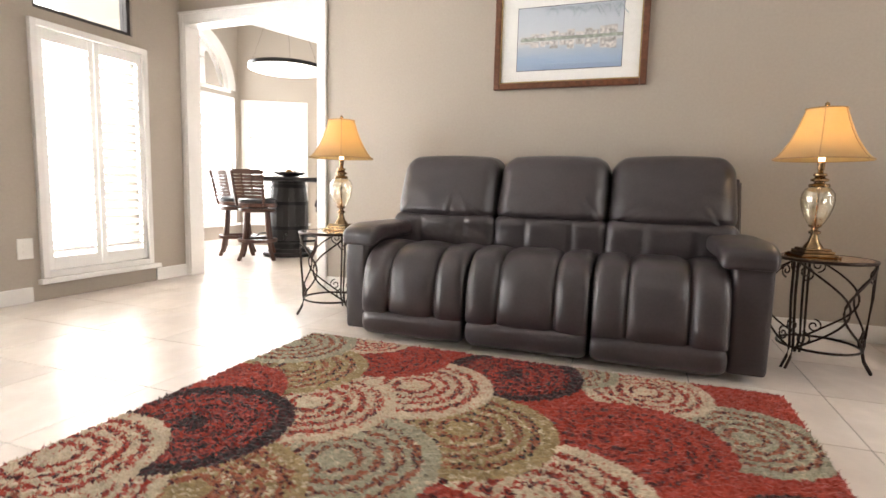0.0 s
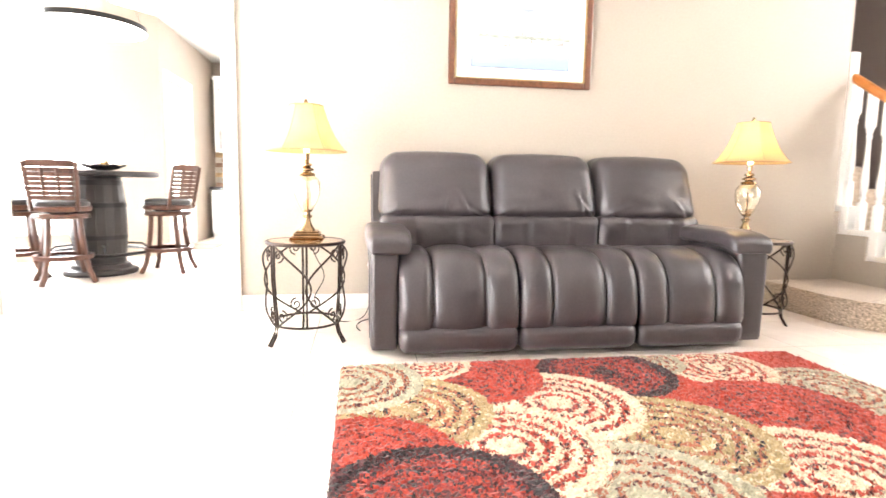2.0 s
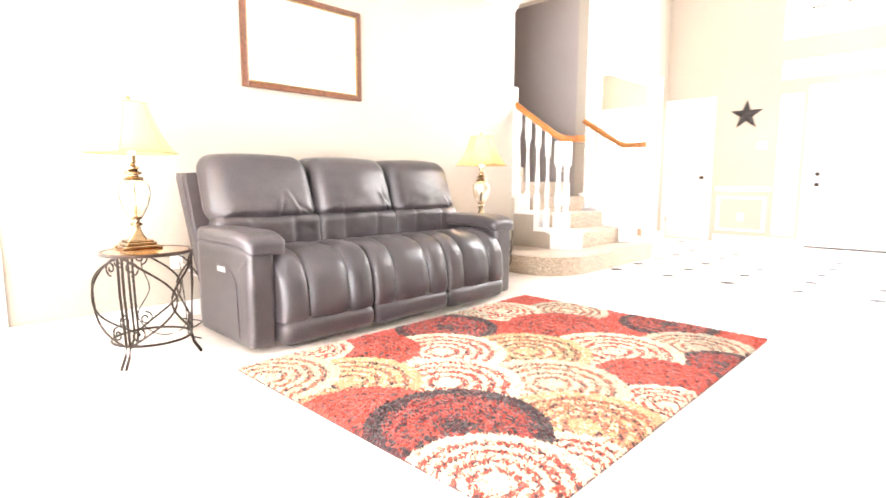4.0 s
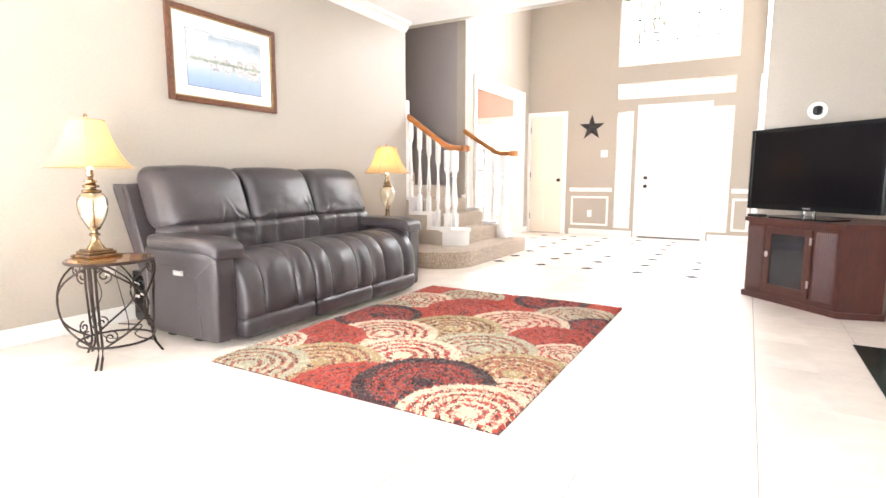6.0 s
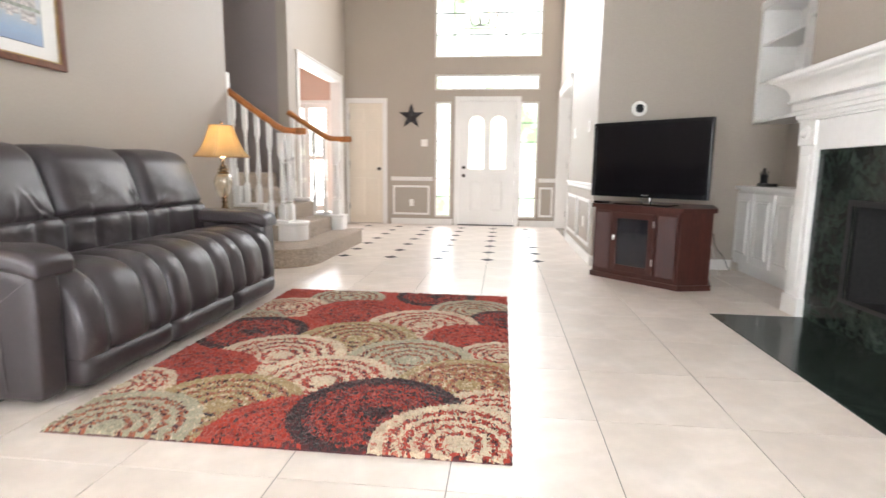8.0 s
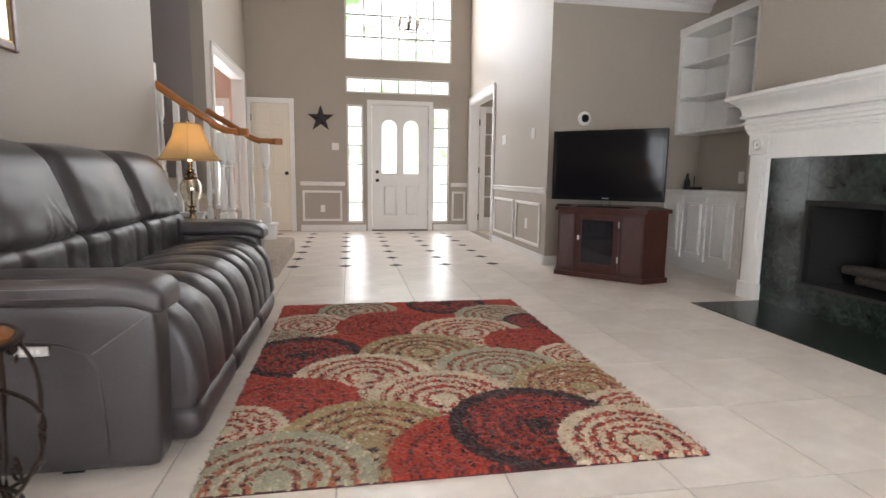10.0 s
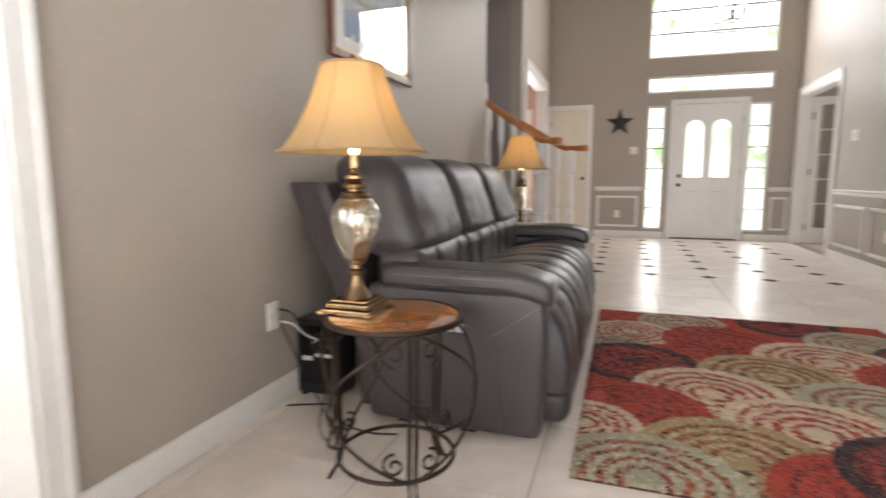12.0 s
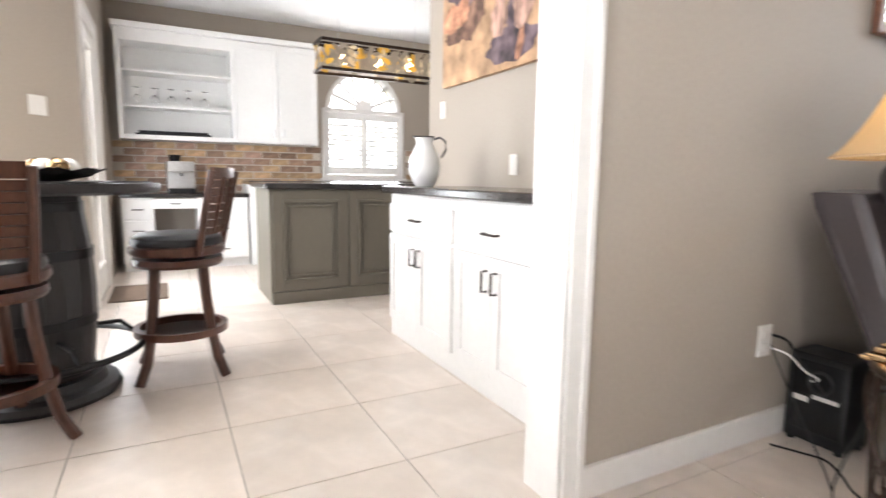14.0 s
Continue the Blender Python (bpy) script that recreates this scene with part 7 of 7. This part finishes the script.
def leaf_pendant():
    p = empty("island_pendant", pose(-1.40, 7.57, 1.83), "rectangular metal leaf cage pendant with three lit bulbs", "pendant lamp")
    w, d, h = 1.06, 0.26, 0.225
    for z in (0.0, h):
        part("band", boxes((-w / 2, w / 2, -d / 2, -d / 2 + 0.012, z, z + 0.025), (-w / 2, w / 2, d / 2 - 0.012, d / 2, z, z + 0.025), (-w / 2, -w / 2 + 0.012, -d / 2 + 0.012, d / 2 - 0.012, z, z + 0.025), (w / 2 - 0.012, w / 2, -d / 2 + 0.012, d / 2 - 0.012, z, z + 0.025)), IRON, p)
    rng = random.Random(11)
    leaf_mats = (LEAFGOLD, LEAFGREY, LEAFPALE, LEAFGREY, LEAFGREY)
    for side in (-1, 1):
        for k in range(60):
            x, z, a, r = -w / 2 + 0.05 + (w - 0.10) * ((k * 7) % 20 + rng.random()) / 20, 0.04 + (h - 0.055) * (k // 20 + rng.random()) / 3, rng.uniform(0, 6.28), rng.uniform(0.026, 0.044)
            bm = bmesh.new()
            pts = [(r * math.cos(t) * 1.25, 0, 0.6 * r * math.sin(t) * (1 - 0.35 * math.cos(t))) for t in [2 * math.pi * i / 12 for i in range(12)]]
            bm.faces.new([bm.verts.new(q) for q in pts])
            bmesh.ops.transform(bm, matrix=Matrix.Translation((x, side * (d / 2 - 0.004 - 0.009 * rng.random()), z)) @ Matrix.Rotation(a, 4, "Y") @ Matrix.Rotation(rng.uniform(-0.25, 0.25), 4, "X"), verts=bm.verts)
            part("leaf", bm, leaf_mats[k % 5], p)
    for end in (-1, 1):
        for k in range(10):
            bm, r = bmesh.new(), rng.uniform(0.035, 0.05)
            pts = [(0, r * math.cos(t) * 1.25, 0.6 * r * math.sin(t)) for t in [2 * math.pi * i / 12 for i in range(12)]]
            bm.faces.new([bm.verts.new(q) for q in pts])
            bmesh.ops.transform(bm, matrix=Matrix.Translation((end * (w / 2 - 0.008), rng.uniform(-0.08, 0.08), rng.uniform(0.04, h - 0.03))) @ Matrix.Rotation(rng.uniform(0, 6), 4, "X"), verts=bm.verts)
            part("leaf", bm, leaf_mats[k % 4], p)
    for k in (-0.3, 0.0, 0.3):
        part("bulb", lathed([(0.012, 0.185), (0.014, 0.165), (0.030, 0.13), (0.031, 0.105), (0.02, 0.082), (0.0, 0.077)], 16, (k, 0, 0)), BULB, p, "glowing bulb", True)
        part("socket", lathed([(0.016, 0.185), (0.016, 0.226)], 12, (k, 0, 0)), IRON, p)
    part("top_bar", boxes((-w / 2, w / 2, -0.012, 0.012, h + 0.0, h + 0.018)), IRON, p)
    for k in (-0.35, 0.35):
        part("rod", tube(bmesh.new(), [(k, 0, h), (k, 0, 0.91)], 0.0025, 6), STEEL, p, "thin steel hanging rod")


LEAFGOLD = shade_mat("amber_leaf_glass", (0.55, 0.34, 0.07), (0.75, 0.42, 0.05), (0.90, 0.60, 0.14))
LEAFPALE = shade_mat("pale_leaf_glass", (0.60, 0.52, 0.38), (0.75, 0.62, 0.40), (0.85, 0.74, 0.52))
LEAFGREY = shade_mat("grey_leaf_glass", (0.34, 0.31, 0.27), (0.25, 0.22, 0.18), (0.36, 0.31, 0.25))
leaf_pendant()
for dx in (-0.3, 0.0, 0.3):
    b = new("island_bulb_light", bpy.data.lights.new("island_bulb_light", "POINT"))
    b.data.energy, b.data.color, b.data.shadow_soft_size = 1.9, (1.0, 0.76, 0.48), 0.03
    b.location = (-1.40 + dx, 7.57, 1.83 + 0.095)
b = new("ring_light", bpy.data.lights.new("ring_light", "POINT"))
b.data.energy, b.data.color, b.data.shadow_soft_size = 12.0, (1.0, 0.97, 0.93), 0.3
b.location = (-3.53, 5.72, 2.08)

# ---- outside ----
# a glowing sheet with green noise: garden and daylight put into its emission
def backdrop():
    m = bpy.data.materials.new("glowing_garden_backdrop")
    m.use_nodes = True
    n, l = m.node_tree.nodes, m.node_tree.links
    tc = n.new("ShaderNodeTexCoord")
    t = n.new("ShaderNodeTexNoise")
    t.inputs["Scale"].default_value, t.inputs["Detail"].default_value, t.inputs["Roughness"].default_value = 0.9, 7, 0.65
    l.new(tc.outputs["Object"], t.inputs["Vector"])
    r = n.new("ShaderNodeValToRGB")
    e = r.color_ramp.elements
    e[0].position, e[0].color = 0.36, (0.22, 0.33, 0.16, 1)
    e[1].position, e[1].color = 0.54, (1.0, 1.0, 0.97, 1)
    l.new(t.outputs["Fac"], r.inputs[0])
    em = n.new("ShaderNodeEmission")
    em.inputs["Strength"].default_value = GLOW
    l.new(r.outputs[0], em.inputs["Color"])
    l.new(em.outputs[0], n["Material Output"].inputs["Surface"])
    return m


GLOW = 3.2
tagged(finish("backdrop_front", boxes((10.5, 10.6, -9, 14, -0.3, 12)), backdrop()), "glowing backdrop sheet with blurred garden green beyond the entrance", kind="structure")
# added plain white sheets; their glow stands in for daylight at the windows
WHITE_GLOW = mat("glowing_white_backdrop", (1.0, 0.99, 0.97), 0.9, emit=4.0)
tagged(finish("backdrop_side", boxes((-9.1, -9.0, -6, 14, -0.3, 9)), WHITE_GLOW), "glowing white sheet for daylight beyond the side windows", kind="structure")
tagged(finish("backdrop_rear", boxes((-9, 9, 13.0, 13.1, -0.3, 9)), WHITE_GLOW), "glowing white sheet for daylight behind the kitchen", kind="structure")

# ---- tiles, last ----
TILES = {}


def tile_piece(parent, x0, x1, y0, y1, material=None, z=0.0):
    g = 0.0022
    w, d = round(x1 - x0 - 2 * g, 4), round(y1 - y0 - 2 * g, 4)
    if w < 0.02 or d < 0.02:
        return
    key = (w, d, material)
    if key not in TILES:
        b, a, c = 0.0004, w / 2, d / 2
        v = [(-a, -c, -0.0035), (a, -c, -0.0035), (a, c, -0.0035), (-a, c, -0.0035), (-a, -c, -0.0004), (a, -c, -0.0004), (a, c, -0.0004), (-a, c, -0.0004), (-a + b, -c + b, 0), (a - b, -c + b, 0), (a - b, c - b, 0), (-a + b, c - b, 0)]
        f = [(8, 9, 10, 11)] + [(i, (i + 1) % 4, 4 + (i + 1) % 4, 4 + i) for i in range(4)] + [(4 + i, 4 + (i + 1) % 4, 8 + (i + 1) % 4, 8 + i) for i in range(4)]
        me = bpy.data.meshes.new("tile")
        me.from_pydata(v, [], f)
        me.materials.append(material or TILE)
        TILES[key] = me
    ob = new("tile", TILES[key])
    ob.parent = parent
    ob.location = ((x0 + x1) / 2, (y0 + y1) / 2, z)
    return ob


def tiled(parent, ox, oy, pitch, rx0, rx1, ry0, ry1, skip=None):
    for i in range(math.floor((rx0 - ox) / pitch), math.ceil((rx1 - ox) / pitch)):
        for j in range(math.floor((ry0 - oy) / pitch), math.ceil((ry1 - oy) / pitch)):
            x0, x1, y0, y1 = max(rx0, ox + i * pitch), min(rx1, ox + (i + 1) * pitch), max(ry0, oy + j * pitch), min(ry1, oy + (j + 1) * pitch)
            if x1 - x0 > 0.02 and y1 - y0 > 0.02:
                tile_piece(parent, x0, x1, y0, y1)


GX, GY, GP = -0.972, 0.445, 0.526
floor_ob, kitchen_ob = bpy.data.objects["floor"], bpy.data.objects["floor_kitchen"]
tiled(floor_ob, GX, GY, GP, LX, TX, BK, 4.24)
tiled(floor_ob, GX, GY, GP, TX, FX + 0.1, HY - 0.02, 4.24)
tiled(kitchen_ob, -2.40, 4.64, 0.52, BX, -1.3, 4.24, 7.0)
tiled(kitchen_ob, -2.40, 4.64, 0.52, DX, 0.4, 7.0, KB)
for i in range(7):
    for j in range(1, 7):
        x, y = GX + GP * (7 + i), GY + GP * j
        if x > TX + 0.05 and x < FX - 0.1 and y < 3.9:
            ob = tile_piece(floor_ob, x - 0.056, x + 0.056, y - 0.056, y + 0.056, INSET, 0.0012)
            ob.rotation_euler = (0, 0, radians(45))
            ob.name = "inset_tile"

# backsplash of small stone bricks
BRICKS = [mat("stone_brick_%s" % n, c, 0.5, grain=0.2, grain_scale=30, blotch=0.25, blotch_scale=9, piece=0.3, bump=0.2, bump_scale=50) for n, c in (("tan", (0.52, 0.35, 0.20)), ("brown", (0.30, 0.19, 0.13)), ("rose", (0.42, 0.27, 0.20)))]
MORTAR = mat("pale_mortar", (0.62, 0.56, 0.48), 0.85, grain=0.12, grain_scale=80)
splash = structure("backsplash", boxes((DX + 0.002, -1.36, KB - 0.008, KB - 0.001, 0.78, 1.33), (-0.21, 1.59, KB - 0.008, KB - 0.001, 0.78, 1.33)), MORTAR, "backsplash of mixed brown stone bricks")
rng = random.Random(5)
BM = []
for m in BRICKS:
    bm = boxes((-0.0955, 0.0955, -0.008, 0.0, -0.0335, 0.0335), bevel=0.003)
    me = bpy.data.meshes.new("brick")
    bm.to_mesh(me)
    bm.free()
    me.materials.append(m)
    BM.append(me)
for row in range(7):
    z = 0.822 + row * 0.078
    x = DX + 0.10 + (0.10 if row % 2 else 0.0)
    while x < -1.44:
        ob = new("brick", BM[rng.randrange(3)])
        ob.parent = splash
        ob.location = (x, KB - 0.008, z)
        x += 0.202
    x = -0.10 + (0.10 if row % 2 else 0.0)
    while x < 1.0:
        ob = new("brick", BM[rng.randrange(3)])
        ob.parent = splash
        ob.location = (x, KB - 0.008, z)
        x += 0.202
